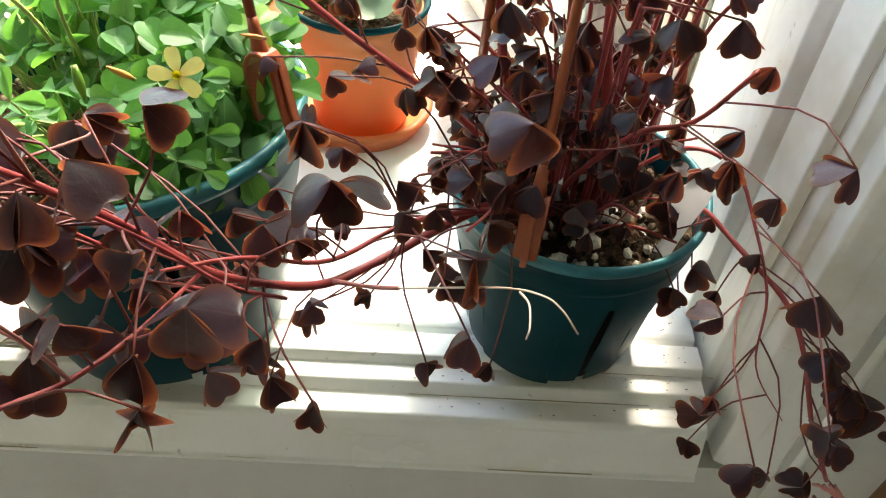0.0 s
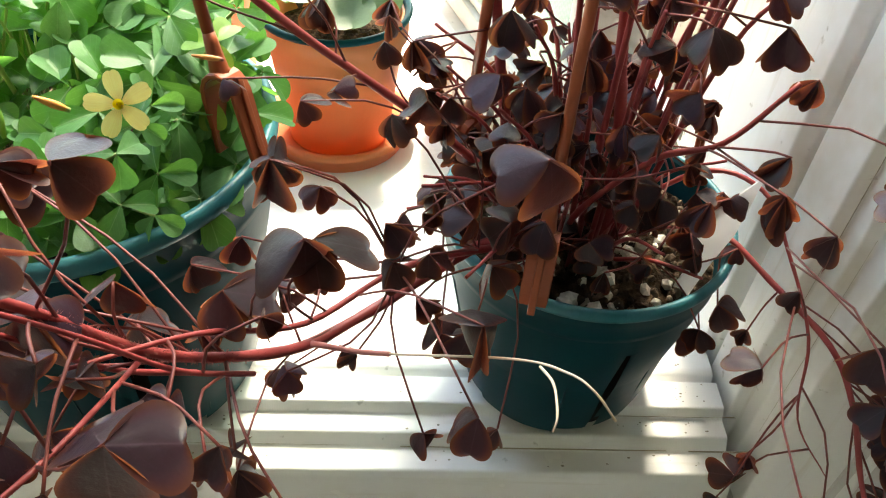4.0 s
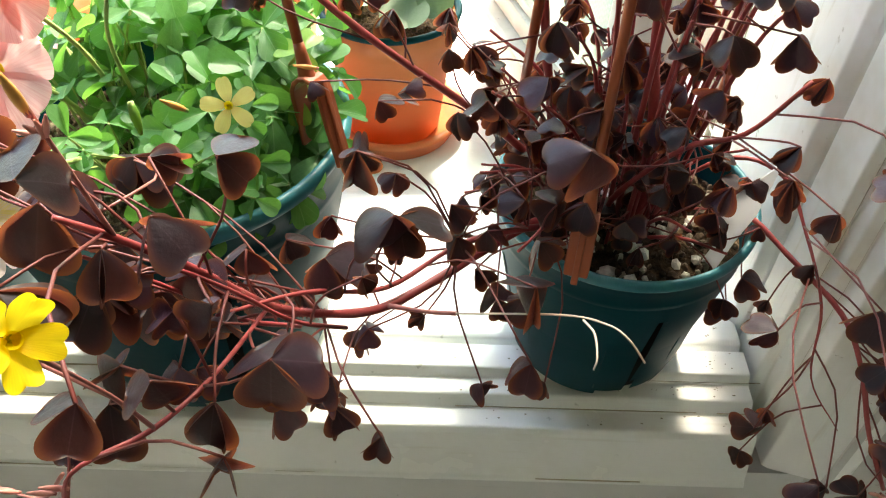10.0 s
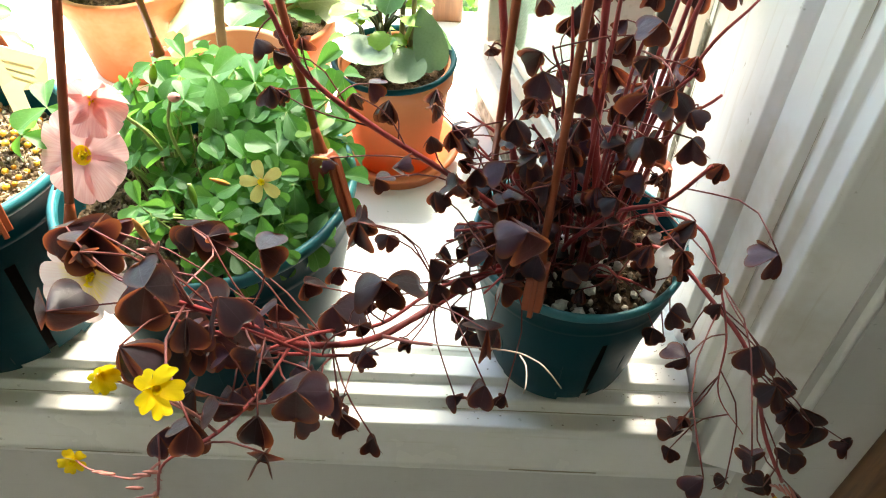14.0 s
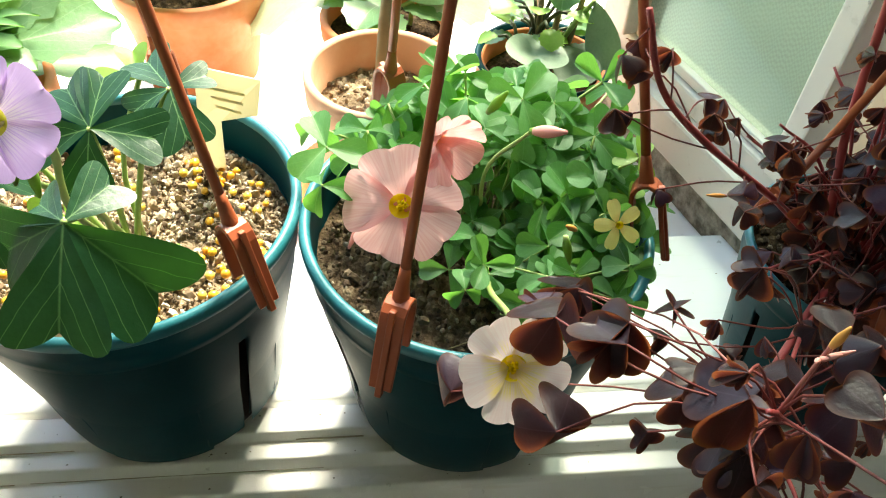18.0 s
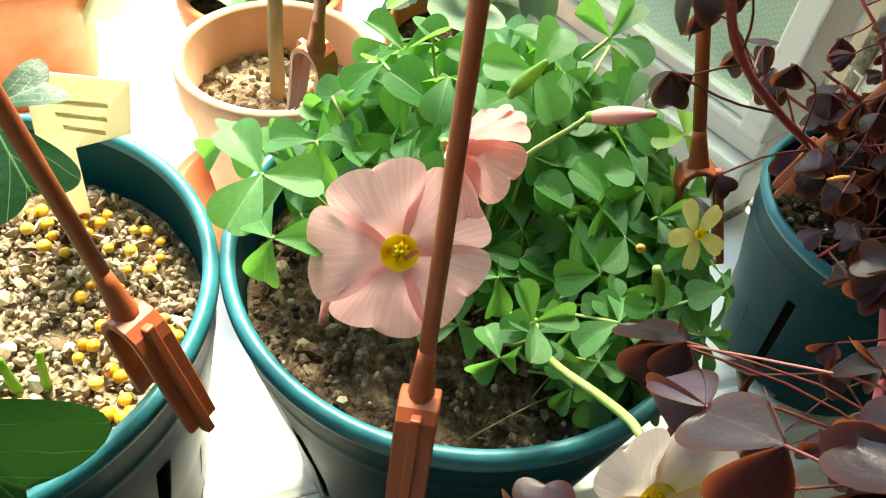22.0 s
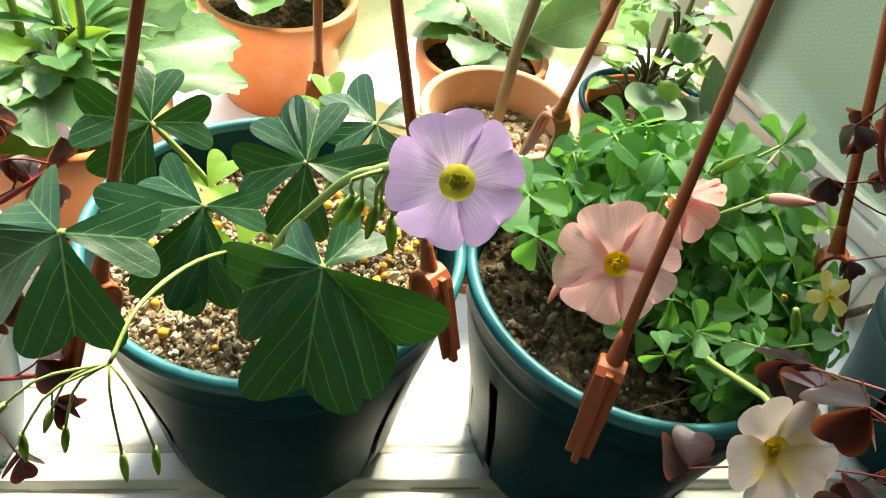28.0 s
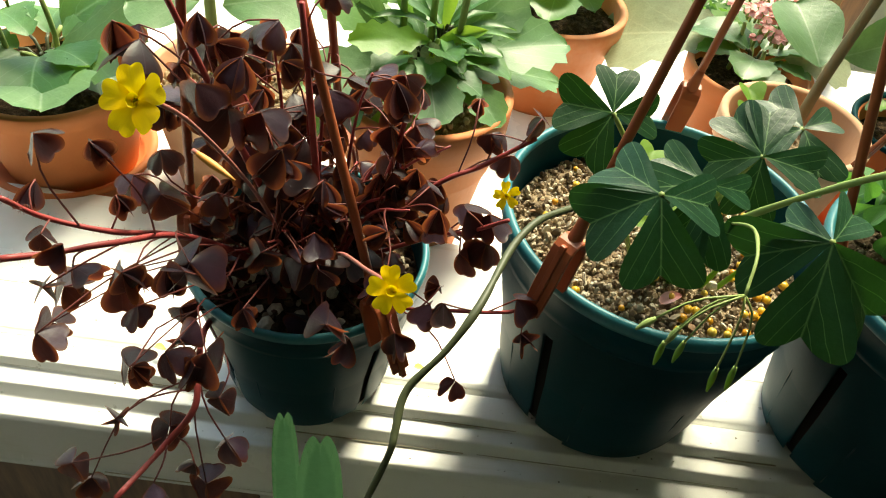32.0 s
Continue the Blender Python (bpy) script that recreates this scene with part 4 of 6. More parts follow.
def support(label, rods, leg=0.0215):
    """Rods as pairs of foot and top; each foot carries a forked clip that grips the rim."""
    top = thing("plant_support", rods[0][0], label, "plant support", "plastic plant supports")
    for k, (foot, head_at) in enumerate(rods):
        a, b = Vector(foot), Vector(head_at)
        d = (b - a).normalized()
        rod = part("rod", tube([a + d * 0.012, a + (b - a) * 0.5, b], 0.0017, 0.0016, 7, 10), STAKE, top)
        side = d.cross(Vector((a.x, a.y, 0)) - Vector((rods[0][1][0], rods[0][1][1], 0)))
        side = side.normalized() if side.length > 1e-6 else Vector((1, 0, 0))
        outward = side.cross(d).normalized()
        if outward.dot(Vector((a.x - rods[0][1][0], a.y - rods[0][1][1], 0))) < 0:
            outward = -outward
        frame_m = Matrix.Translation(a) @ Matrix((side, outward, d)).transposed().to_4x4()
        # a broad strip bent over the rim: long leg outside, short leg inside
        bend = [(0.0058, -leg), (0.0052, -0.0075), (0.0050, 0.0030)]
        bend += [(0.0050 * math.cos(q), 0.0030 + 0.0062 * math.sin(q)) for q in (0.45, 0.9, 1.35, 1.8, 2.25, 2.7, math.pi)]
        bend += [(-0.0052, -0.006), (-0.0060, -0.0135)]
        clip = bmesh.new()
        rows = []
        for i, (v, w) in enumerate(bend):
            p, n = bend[max(i - 1, 0)], bend[min(i + 1, len(bend) - 1)]
            t = Vector((n[0] - p[0], n[1] - p[1])).normalized()
            o = Vector((t.y, -t.x)) * 0.0008
            half = 0.0041 if 0 < i < len(bend) - 1 else 0.0038
            rows.append([clip.verts.new(frame_m @ Vector(c)) for c in ((-half, v + o.x, w + o.y), (half, v + o.x, w + o.y), (half, v - o.x, w - o.y), (-half, v - o.x, w - o.y))])
        for p, n in zip(rows, rows[1:]):
            for k in range(4):
                clip.faces.new((p[k], p[(k + 1) % 4], n[(k + 1) % 4], n[k]))
        clip.faces.new(rows[0])
        clip.faces.new(rows[-1])
        bmesh.ops.recalc_face_normals(clip, faces=clip.faces)
        bmesh.ops.bevel(clip, geom=[e for e in clip.edges if e.calc_face_angle(0) > 1.2], offset=0.00035, segments=1, affect="EDGES")
        ob = part("clip", clip, STAKE, top, smooth=False)
        rib = box(-0.0011, 0.0011, 0.0050, 0.0078, -leg - 0.0023, 0.0075, 0.0004)
        for v in rib.verts:
            v.co.y -= 0.0016 * max(0.0, (v.co.z + 0.002) / 0.0095) if v.co.z > -0.002 else 0.0
        bmesh.ops.transform(rib, matrix=frame_m, verts=rib.verts)
        part("rib", rib, STAKE, ob, smooth=False)
        part("collar", tube([a + d * 0.0078, a + d * 0.0125, a + d * 0.020], 0.0031, 0.0017, 6, 10), STAKE, rod)
    return top


def up_to(a, b, z):
    a, b = Vector(a), Vector(b)
    return tuple(a + (b - a) * ((z - a.z) / (b.z - a.z)))


RODS_C = [((-0.0268, -0.0010, 0.1125), (-0.0055, 0.0433, 0.25)), ((0.0639, 0.0433, 0.118), (0.0371, 0.0766, 0.25)), ((-0.0242, 0.1147, 0.120), (-0.0177, 0.0794, 0.25))]
RODS_L = [((-0.0761, 0.0294, 0.117), (-0.104, 0.061, 0.25)), ((-0.1727, 0.0216, 0.115), (-0.1416, 0.0585, 0.25)), ((-0.1150, 0.1288, 0.118), (-0.1156, 0.0941, 0.25))]
RODS_R = [((0.1518, 0.0121, 0.0900), (0.1666, 0.074, 0.25)), ((0.2120, 0.083, 0.088), (0.2141, 0.1134, 0.25)), ((0.1335, 0.0716, 0.092), (0.1363, 0.0286, 0.25))]
RODS_P = [((-0.2335, 0.0125, 0.082), (-0.2875, 0.0622, 0.25)), ((-0.312, 0.045, 0.085), (-0.300, 0.05, 0.25)), ((-0.262, 0.098, 0.088), (-0.268, 0.062, 0.25))]
for label, rods in (("brown plastic three-legged plant support clipped to a pot rim", RODS_C), ("brown plastic three-legged plant support clipped to a pot rim", RODS_L), ("brown plastic three-legged plant support in purple oxalis", RODS_R), ("brown plastic three-legged plant support in purple oxalis", RODS_P)):
    support(label, [(a, up_to(a, b, 0.33)) for a, b in rods], 0.0105 if rods is RODS_R else 0.0215)

# ---- purple oxalis ----
PURPLE_LEAVES = [leaf_mesh("purple_leaf", PURPLE, CORDATE, 0.0126, 0.0132, 3, fold, droop, tilt, 0.22, 40 + k, cup, 0.5) for k, (fold, droop, tilt, cup) in enumerate(
    ((-0.08, 0.25, 0.75, -0.06), (-0.12, 0.3, 1.0, -0.07), (-0.05, 0.25, 0.40, 0.05), (-0.20, 0.3, 1.2, -0.06), (-0.06, 0.3, 0.85, 0.07), (-0.30, 0.3, 1.3, -0.05), (-0.10, 0.2, 1.15, 0.06), (-0.35, 0.3, 1.1, 0.07), (-0.08, 0.3, 0.55, -0.06)))]


def leaf_on(owner, at, root, normal, rng, meshes, size, stem_mat, r=0.00027, name="leaf", sag=0.3):
    """A leaf at a point, with its stalk from root."""
    at, root = Vector(at), Vector(root)
    ob = share(name, rng.choice(meshes), owner, facing(at, normal, rng.uniform(0, 6.28), size))
    mid = (at + root) * 0.5 + Vector((rng.uniform(-1, 1), rng.uniform(-1, 1), rng.uniform(0, 1))) * (at - root).length * 0.14 * sag / 0.3
    part("stalk", tube([root, mid, at], r * 1.2, r, 6, 5), stem_mat, ob)
    return ob


def along(pts, f):
    line = smooth_path(pts, 60)
    return line[min(int(f * 59), 59)]


def stem(owner, pts, r0, r1, mat=RED_STEM, name="stem", label=""):
    return part(name, tube(pts, r0, r1, 0, 8, 0.25), mat, owner, label)


def leafy_stem(owner, pts, r0, r1, n, f0, reach, rng, size=(0.48, 0.84), up=0.6, mat=RED_STEM):
    stem(owner, pts, r0, r1, mat)
    for k in range(n):
        root = along(pts, f0 + (1 - f0) * (k + rng.random()) / n)
        d = Vector((rng.gauss(0, 1), rng.gauss(0, 1), rng.gauss(0.3, 0.7))).normalized()
        at = root + d * rng.uniform(*reach)
        if at.x > 0.229 or (at.x > 0.213 and at.z > 0.105 and rng.random() < 0.8):
            continue
        nrm = Vector((rng.gauss(0, 0.5), rng.gauss(-0.15, 0.5), up + 0.5))
        leaf_on(owner, at, root, nrm, rng, PURPLE_LEAVES, rng.uniform(*size), LEAF_STALK, 0.00030)


def purple_bush(owner, cx, cy, z, seed, stems, spread, leaves_each, heights=(0.05, 0.15), thick=0.0010, size=(0.48, 0.84)):
    rng = random.Random(seed)
    for k in range(stems):
        a = 2 * math.pi * k / stems + rng.uniform(-0.3, 0.3)
        q = rng.uniform(0.3, 1.0) * spread
        h = rng.uniform(*heights)
        p0 = Vector((cx + 0.012 * math.cos(a), cy + 0.012 * math.sin(a), z))
        p2 = Vector((cx + q * math.cos(a), cy + q * math.sin(a), z + h))
        p1 = p0.lerp(p2, 0.5) + Vector((0, 0, 0.25 * h))
        leafy_stem(owner, [p0, p1, p2], thick, thick * 0.5, leaves_each, 0.15, (0.010, 0.030), rng, size)


S1 = [(0.172, 0.05, 0.062), (0.1411, 0.03, 0.082), (0.105, -0.005, 0.0872), (0.0892, -0.02, 0.0907), (0.0766, -0.037, 0.1079), (0.0672, -0.05, 0.1258), (0.0585, -0.06, 0.1471), (0.0488, -0.068, 0.1639), (0.042, -0.072, 0.1722)]
S1B = [(0.165, 0.05, 0.062), (0.135, 0.02, 0.087), (0.112, 0.0, 0.098), (0.092, -0.025, 0.1055), (0.075, -0.045, 0.125), (0.060, -0.062, 0.136)]
S2 = [(0.18, 0.058, 0.062), (0.205, 0.048, 0.078), (0.2172, 0.04, 0.0773), (0.2272, 0.025, 0.0738), (0.2383, 0.0, 0.0716), (0.2434, -0.015, 0.0616), (0.251, -0.025, 0.0401), (0.2657, -0.03, 0.0126)]
S3 = [(0.18, 0.06, 0.062), (0.205, 0.05, 0.095), (0.2224, 0.04, 0.0966), (0.2295, 0.025, 0.0851), (0.2305, 0.0, 0.0748), (0.2289, -0.015, 0.0566), (0.2447, -0.02, 0.0337)]
S4 = [(0.165, 0.056, 0.062), (0.125, 0.05, 0.105), (0.0814, 0.0487, 0.1399), (0.0586, 0.048, 0.1634), (0.048, 0.05, 0.19)]
S5 = [(0.0671, -0.05, 0.125), (0.0628, -0.075, 0.1342), (0.0555, -0.09, 0.1373), (0.0445, -0.1, 0.1385), (0.0379, -0.1, 0.12)]
S6 = [(0.165, 0.052, 0.062), (0.1487, 0.0500, 0.0841), (0.1421, 0.0550, 0.1143), (0.1373, 0.0600, 0.1421), (0.130, 0.065, 0.20)]
S7 = [(0.178, 0.048, 0.062), (0.1791, 0.0450, 0.0883), (0.1752, 0.0500, 0.1197), (0.1707, 0.0520, 0.1482), (0.166, 0.056, 0.22)]
S8 = [(0.17, 0.045, 0.065), (0.1663, 0.0400, 0.0836), (0.1818, 0.0300, 0.1139), (0.1999, 0.0300, 0.1206), (0.2137, 0.0300, 0.1397)]
TRAIL_LEAVES = [(0.023, -0.003, 0.13, 1.0), (0.065, -0.054, 0.172, 0.9), (0.059, -0.073, 0.174, 1.3), (0.078, -0.032, 0.123, 1.15), (0.068, -0.025, 0.102, 1.1), (0.074, -0.075, 0.139, 0.95), (0.044, -0.039, 0.106, 1.05), (0.047, -0.079, 0.141, 1.05), (0.066, -0.116, 0.185, 0.75), (0.052, -0.062, 0.117, 0.9), (0.081, -0.055, 0.101, 0.9), (0.094, -0.069, 0.102, 0.85), (0.044, -0.072, 0.155, 1.2), (0.06, -0.001, 0.099, 1.0), (0.086, -0.024, 0.086, 0.8), (0.102, -0.015, 0.082, 0.7), (0.13, -0.049, 0.105, 0.9), (0.12, -0.03, 0.069, 0.8), (0.084, -0.001, 0.133, 1.1), (0.097, -0.035, 0.141, 1.2), (0.041, -0.031, 0.153, 1.0), (0.049, -0.086, 0.192, 1.0), (0.093, 0.005, 0.121, 0.75), (0.036, -0.085, 0.168, 1.2), (0.030, -0.075, 0.191, 0.75)]
MID_LEAVES = [(0.140, -0.025, 0.064, 0.70), (0.075, -0.005, 0.113, 0.90), (0.110, 0.010, 0.139, 0.90), (0.118, 0.010, 0.143, 0.90), (0.109, -0.000, 0.114, 0.90), (0.120, 0.000, 0.104, 0.80), (0.111, -0.005, 0.106, 0.90), (0.132, -0.010, 0.086, 1.20), (0.124, -0.010, 0.085, 0.90), (0.107, 0.040, 0.141, 0.70), (0.087, 0.023, 0.133, 0.80), (0.077, 0.045, 0.156, 0.80), (0.045, 0.048, 0.156, 0.90), (0.059, 0.050, 0.176, 0.90), (0.048, 0.050, 0.170, 0.80), (0.064, 0.040, 0.128, 0.70)]
DROOP_LEAVES = [(0.217, 0.028, 0.142, 0.9), (0.203, 0.003, 0.136, 0.8), (0.195, -0.014, 0.138, 1.1), (0.211, -0.014, 0.127, 1.0), (0.214, 0.023, 0.063, 1.0), (0.219, 0.031, 0.034, 1.0), (0.21, -0.015, 0.08, 1.1), (0.217, -0.019, 0.044, 0.8), (0.213, -0.024, 0.04, 1), (0.22, -0.014, 0.009, 0.8), (0.208, -0.064, 0.076, 1), (0.227, -0.014, 0.138, 1.2), (0.228, -0.026, 0.103, 1.2), (0.247, -0.02, 0.07, 1.2), (0.216, -0.069, 0.101, 0.9), (0.264, -0.017, 0.049, 1), (0.272, -0.02, 0.042, 1.4), (0.263, -0.015, 0.047, 1.0), (0.27, -0.02, 0.019, 1.1), (0.297, -0.014, 0.02, 1.1), (0.259, -0.03, 0.007, 1.0), (0.281, -0.03, -0.004, 1.1), (0.259, -0.014, 0.06, 0.9), (0.23, -0.045, 0.04, 0.9)]
P_DROOP = [(-0.333, -0.020, 0.115, 1.00), (-0.341, -0.020, 0.091, 1.00), (-0.330, -0.005, 0.162, 1.00), (-0.315, -0.005, 0.162, 1.00), (-0.304, -0.025, 0.133, 1.20), (-0.305, -0.020, 0.112, 0.90), (-0.286, -0.030, 0.099, 1.10), (-0.280, -0.030, 0.083, 1.00), (-0.296, -0.035, 0.070, 1.10), (-0.306, -0.030, 0.094, 0.90), (-0.314, -0.035, 0.070, 1.00), (-0.297, -0.025, 0.097, 1.00), (-0.332, -0.040, 0.045, 1.10), (-0.327, -0.040, 0.036, 1.00), (-0.280, -0.030, 0.056, 1.00), (-0.288, -0.035, 0.032, 1.20), (-0.276, -0.010, 0.105, 1.00), (-0.288, -0.020, 0.131, 1.20)]
P_TOP = [(-0.202, 0.006, 0.058, 0.90), (-0.216, 0.010, 0.096, 1.00), (-0.187, 0.010, 0.105, 1.10), (-0.194, 0.060, 0.127, 1.00), (-0.186, 0.060, 0.145, 1.00), (-0.208, 0.070, 0.143, 1.00), (-0.200, 0.030, 0.124, 1.10), (-0.199, 0.030, 0.110, 1.00), (-0.227, 0.000, 0.090, 1.10), (-0.242, -0.005, 0.090, 1.20), (-0.218, 0.030, 0.118, 1.20), (-0.204, 0.040, 0.118, 1.00), (-0.237, 0.050, 0.151, 1.00), (-0.227, 0.040, 0.131, 1.00), (-0.290, 0.030, 0.176, 1.00), (-0.279, 0.020, 0.179, 1.30), (-0.270, 0.030, 0.173, 1.10), (-0.289, 0.010, 0.175, 1.20), (-0.298, 0.000, 0.193, 1.30), (-0.304, 0.000, 0.197, 1.20), (-0.290, 0.020, 0.191, 1.00)]


def nearest_on(paths, at):
    """The stem point that a leaf's stalk would spring from."""
    line = min((smooth_path(pts, 40) for pts in paths), key=lambda l: min((q - at).length for q in l))
    k = min(range(40), key=lambda i: (line[i] - at).length)
    return line[max(0, k - int(4 + 40 * abs(math.sin(at.x * 900 + at.z * 700)) * 0.3))]


def hang(owner, leaves, paths, rng, up=(0, -0.2, 1.0)):
    for x, y, z, size in leaves:
        at = Vector((x, y, z))
        nrm = Vector(up) + Vector((rng.gauss(0, 0.35), rng.gauss(0, 0.35), 0))
        leaf_on(owner, at, nearest_on(paths, at), nrm, rng, PURPLE_LEAVES, size * rng.uniform(0.64, 0.80), LEAF_STALK, 0.00030)


rng_r = random.Random(77)
leafy_stem(plant_r, S1, 0.0019, 0.0006, 3, 0.15, (0.008, 0.02), rng_r)
leafy_stem(plant_r, S1B, 0.0013, 0.0004, 3, 0.15, (0.008, 0.02), rng_r)
leafy_stem(plant_r, S2, 0.0012, 0.0008, 4, 0.35, (0.008, 0.02), rng_r)
leafy_stem(plant_r, S3, 0.0010, 0.0002, 3, 0.3, (0.008, 0.02), rng_r)
leafy_stem(plant_r, S4, 0.0016, 0.0010, 7, 0.2, (0.008, 0.022), rng_r)
leafy_stem(plant_r, S6, 0.0020, 0.0014, 6, 0.3, (0.010, 0.026), rng_r)
leafy_stem(plant_r, S7, 0.0022, 0.0015, 6, 0.3, (0.010, 0.026), rng_r)
leafy_stem(plant_r, S8, 0.0012, 0.0007, 5, 0.2, (0.008, 0.02), rng_r)
leafy_stem(plant_r, S5, 0.0006, 0.0004, 5, 0.0, (0.012, 0.024), rng_r, (0.55, 0.80))
for side in (-1, 1):
    pts = [Vector(q) + Vector((0.006 * side, -0.002, -0.003)) for q in S1[4:8]]
    leafy_stem(plant_r, pts, 0.0007, 0.0004, 7, 0.05, (0.012, 0.026), rng_r, (0.55, 0.82))
for tip in ((0.118, 0.020, 0.110), (0.124, 0.048, 0.130), (0.130, 0.000, 0.096), (0.114, 0.036, 0.088), (0.136, 0.020, 0.135)):
    tip = Vector(tip)
    leafy_stem(plant_r, [Vector((0.166, 0.050, 0.062)), Vector((0.166, 0.050, 0.062)).lerp(tip, 0.5) + Vector((0, 0, 0.012)), tip], 0.0009, 0.0005, 5, 0.35, (0.008, 0.020), rng_r)
hang(plant_r, TRAIL_LEAVES, [S1[4:], S1B[2:], S5[:3]], rng_r)
hang(plant_r, MID_LEAVES, [S1[1:], S1B[1:], S4[1:]], rng_r)
hang(plant_r, DROOP_LEAVES, [S2[2:], S3[2:], S8[2:]], rng_r)
for pts, rr, nn in ((S1[:7], 0.0013, 1500), (S1B, 0.0012, 300), (S2, 0.0013, 350), (S4, 0.0013, 350), (S7, 0.0018, 350), (S5, 0.0008, 160)):
    hairs(pts, rr, nn, 0.0007, PINK_STEM, plant_r, nn)
rng_n = random.Random(8)
for at, nrm, kind, size in (((0.006, -0.043, 0.167), (0.1, -0.45, 1), 2, 1.10), ((0.0185, -0.0515, 0.1755), (0.15, -0.1, 1), 5, 1.15), ((0.040, -0.0515, 0.147), (-0.1, -0.5, 1), 2, 1.0),
                            ((0.0389, -0.0694, 0.1730), (0.2, -0.5, 0.8), 6, 1.1), ((0.046, -0.060, 0.140), (-0.2, -0.4, 1), 8, 0.95)):
    leaf_on(plant_r, at, nearest_on([S1[4:], S1B[2:]], Vector(at)), nrm, rng_n, PURPLE_LEAVES[kind:kind + 1], size, LEAF_STALK)
for at, nrm, kind, size in (((-0.0135, -0.0323, 0.1219), (-0.3, -0.9, 0.7), 8, 0.95), ((0.0251, -0.0072, 0.1338), (0.1, -0.3, 1), 2, 0.80), ((0.0169, -0.0567, 0.1749), (0.1, -0.8, 0.8), 5, 1.15), ((0.0075, -0.0299, 0.1543), (-0.2, -0.6, 1), 0, 0.95),
                            ((0.0042, -0.0640, 0.1542), (-0.2, -0.8, 0.7), 8, 1.05), ((0.0787, -0.0366, 0.1281), (-0.2, -0.3, 1), 2, 0.95), ((0.0961, -0.0397, 0.1456), (0.1, -0.2, 1), 1, 1.05), ((0.0831, -0.0017, 0.1337), (-0.1, -0.2, 1), 3, 1.0),
                            ((0.1413, -0.0209, 0.1507), (0.1, -0.5, 1), 8, 1.10), ((0.1297, -0.0413, 0.1251), (0.1, -0.2, 1), 1, 1.05), ((0.0810, -0.0057, 0.0627), (0.1, -0.1, 1), 5, 0.75), ((0.0800, -0.0540, 0.0914), (-0.1, -0.2, 1), 0, 0.85),
                            ((0.0439, -0.0827, 0.1335), (-0.1, -0.3, 1), 4, 0.95), ((0.0795, -0.0893, 0.1582), (0.1, -0.3, 1), 6, 0.95)):
    leaf_on(plant_r, at, nearest_on([S1[2:], S1B[2:], S5[:3]], Vector(at)), nrm, rng_n, PURPLE_LEAVES[kind:kind + 1], size, LEAF_STALK)
pale = leaf_on(plant_r, (0.024, -0.006, 0.132), (0.045, -0.062, 0.165), (0.1, -0.5, 1), rng_r, PURPLE_LEAVES[2:3], 1.1, PINK_STEM)
P_S1 = [(-0.3019, 0.0200, 0.1030), (-0.3132, -0.0100, 0.1279), (-0.3247, -0.0200, 0.1318), (-0.3341, -0.0300, 0.1377)]
P_S2 = [(-0.2982, 0.0200, 0.0598), (-0.2919, -0.0150, 0.0794), (-0.2887, -0.0300, 0.0755), (-0.2971, -0.0400, 0.0652), (-0.3051, -0.0600, 0.0664)]
P_S3 = [(-0.3084, 0.0300, 0.0918), (-0.3241, 0.0100, 0.1111), (-0.3388, 0.0000, 0.1242), (-0.3430, -0.0100, 0.1405)]
P_S4 = [(-0.2194, 0.0400, 0.0993), (-0.2060, 0.0300, 0.1146), (-0.1948, 0.0200, 0.1317)]
P_S5 = [(-0.2219, 0.0500, 0.1142), (-0.2045, 0.0550, 0.1241), (-0.1861, 0.0600, 0.1366)]
P_S6 = [(-0.2285, 0.0200, 0.0813), (-0.2079, 0.0120, 0.0920), (-0.1886, 0.0100, 0.0978), (-0.1814, 0.0120, 0.1022)]
P_PATHS = [[(-0.275, 0.045, 0.062)] + p for p in (P_S1, P_S2, P_S3)] + [[(-0.262, 0.05, 0.062)] + p for p in (P_S4, P_S5, P_S6)]
rng_p = random.Random(21)
for pts in P_PATHS[:3]:
    hairs(pts, 0.0011, 260, 0.0010, PINK_STEM, plant_p, 5)
for p, r in zip(P_PATHS, (0.0012, 0.0014, 0.0012, 0.0010, 0.0012, 0.0009)):
    leafy_stem(plant_p, p, r, r * 0.7, 3, 0.3, (0.008, 0.018), rng_p)
hang(plant_p, P_DROOP, P_PATHS[:3], rng_p)
P_UP = [[(-0.268, 0.05, 0.062), (-0.285, 0.035, 0.13), (-0.300, 0.02, 0.20)], [(-0.262, 0.05, 0.062), (-0.262, 0.04, 0.12), (-0.265, 0.035, 0.19)], [(-0.26, 0.05, 0.062), (-0.24, 0.05, 0.11), (-0.232, 0.05, 0.15)]]
for p in P_UP:
    leafy_stem(plant_p, p, 0.0016, 0.0009, 6, 0.25, (0.008, 0.022), rng_p)
hang(plant_p, P_TOP, P_PATHS[3:] + P_UP, rng_p)
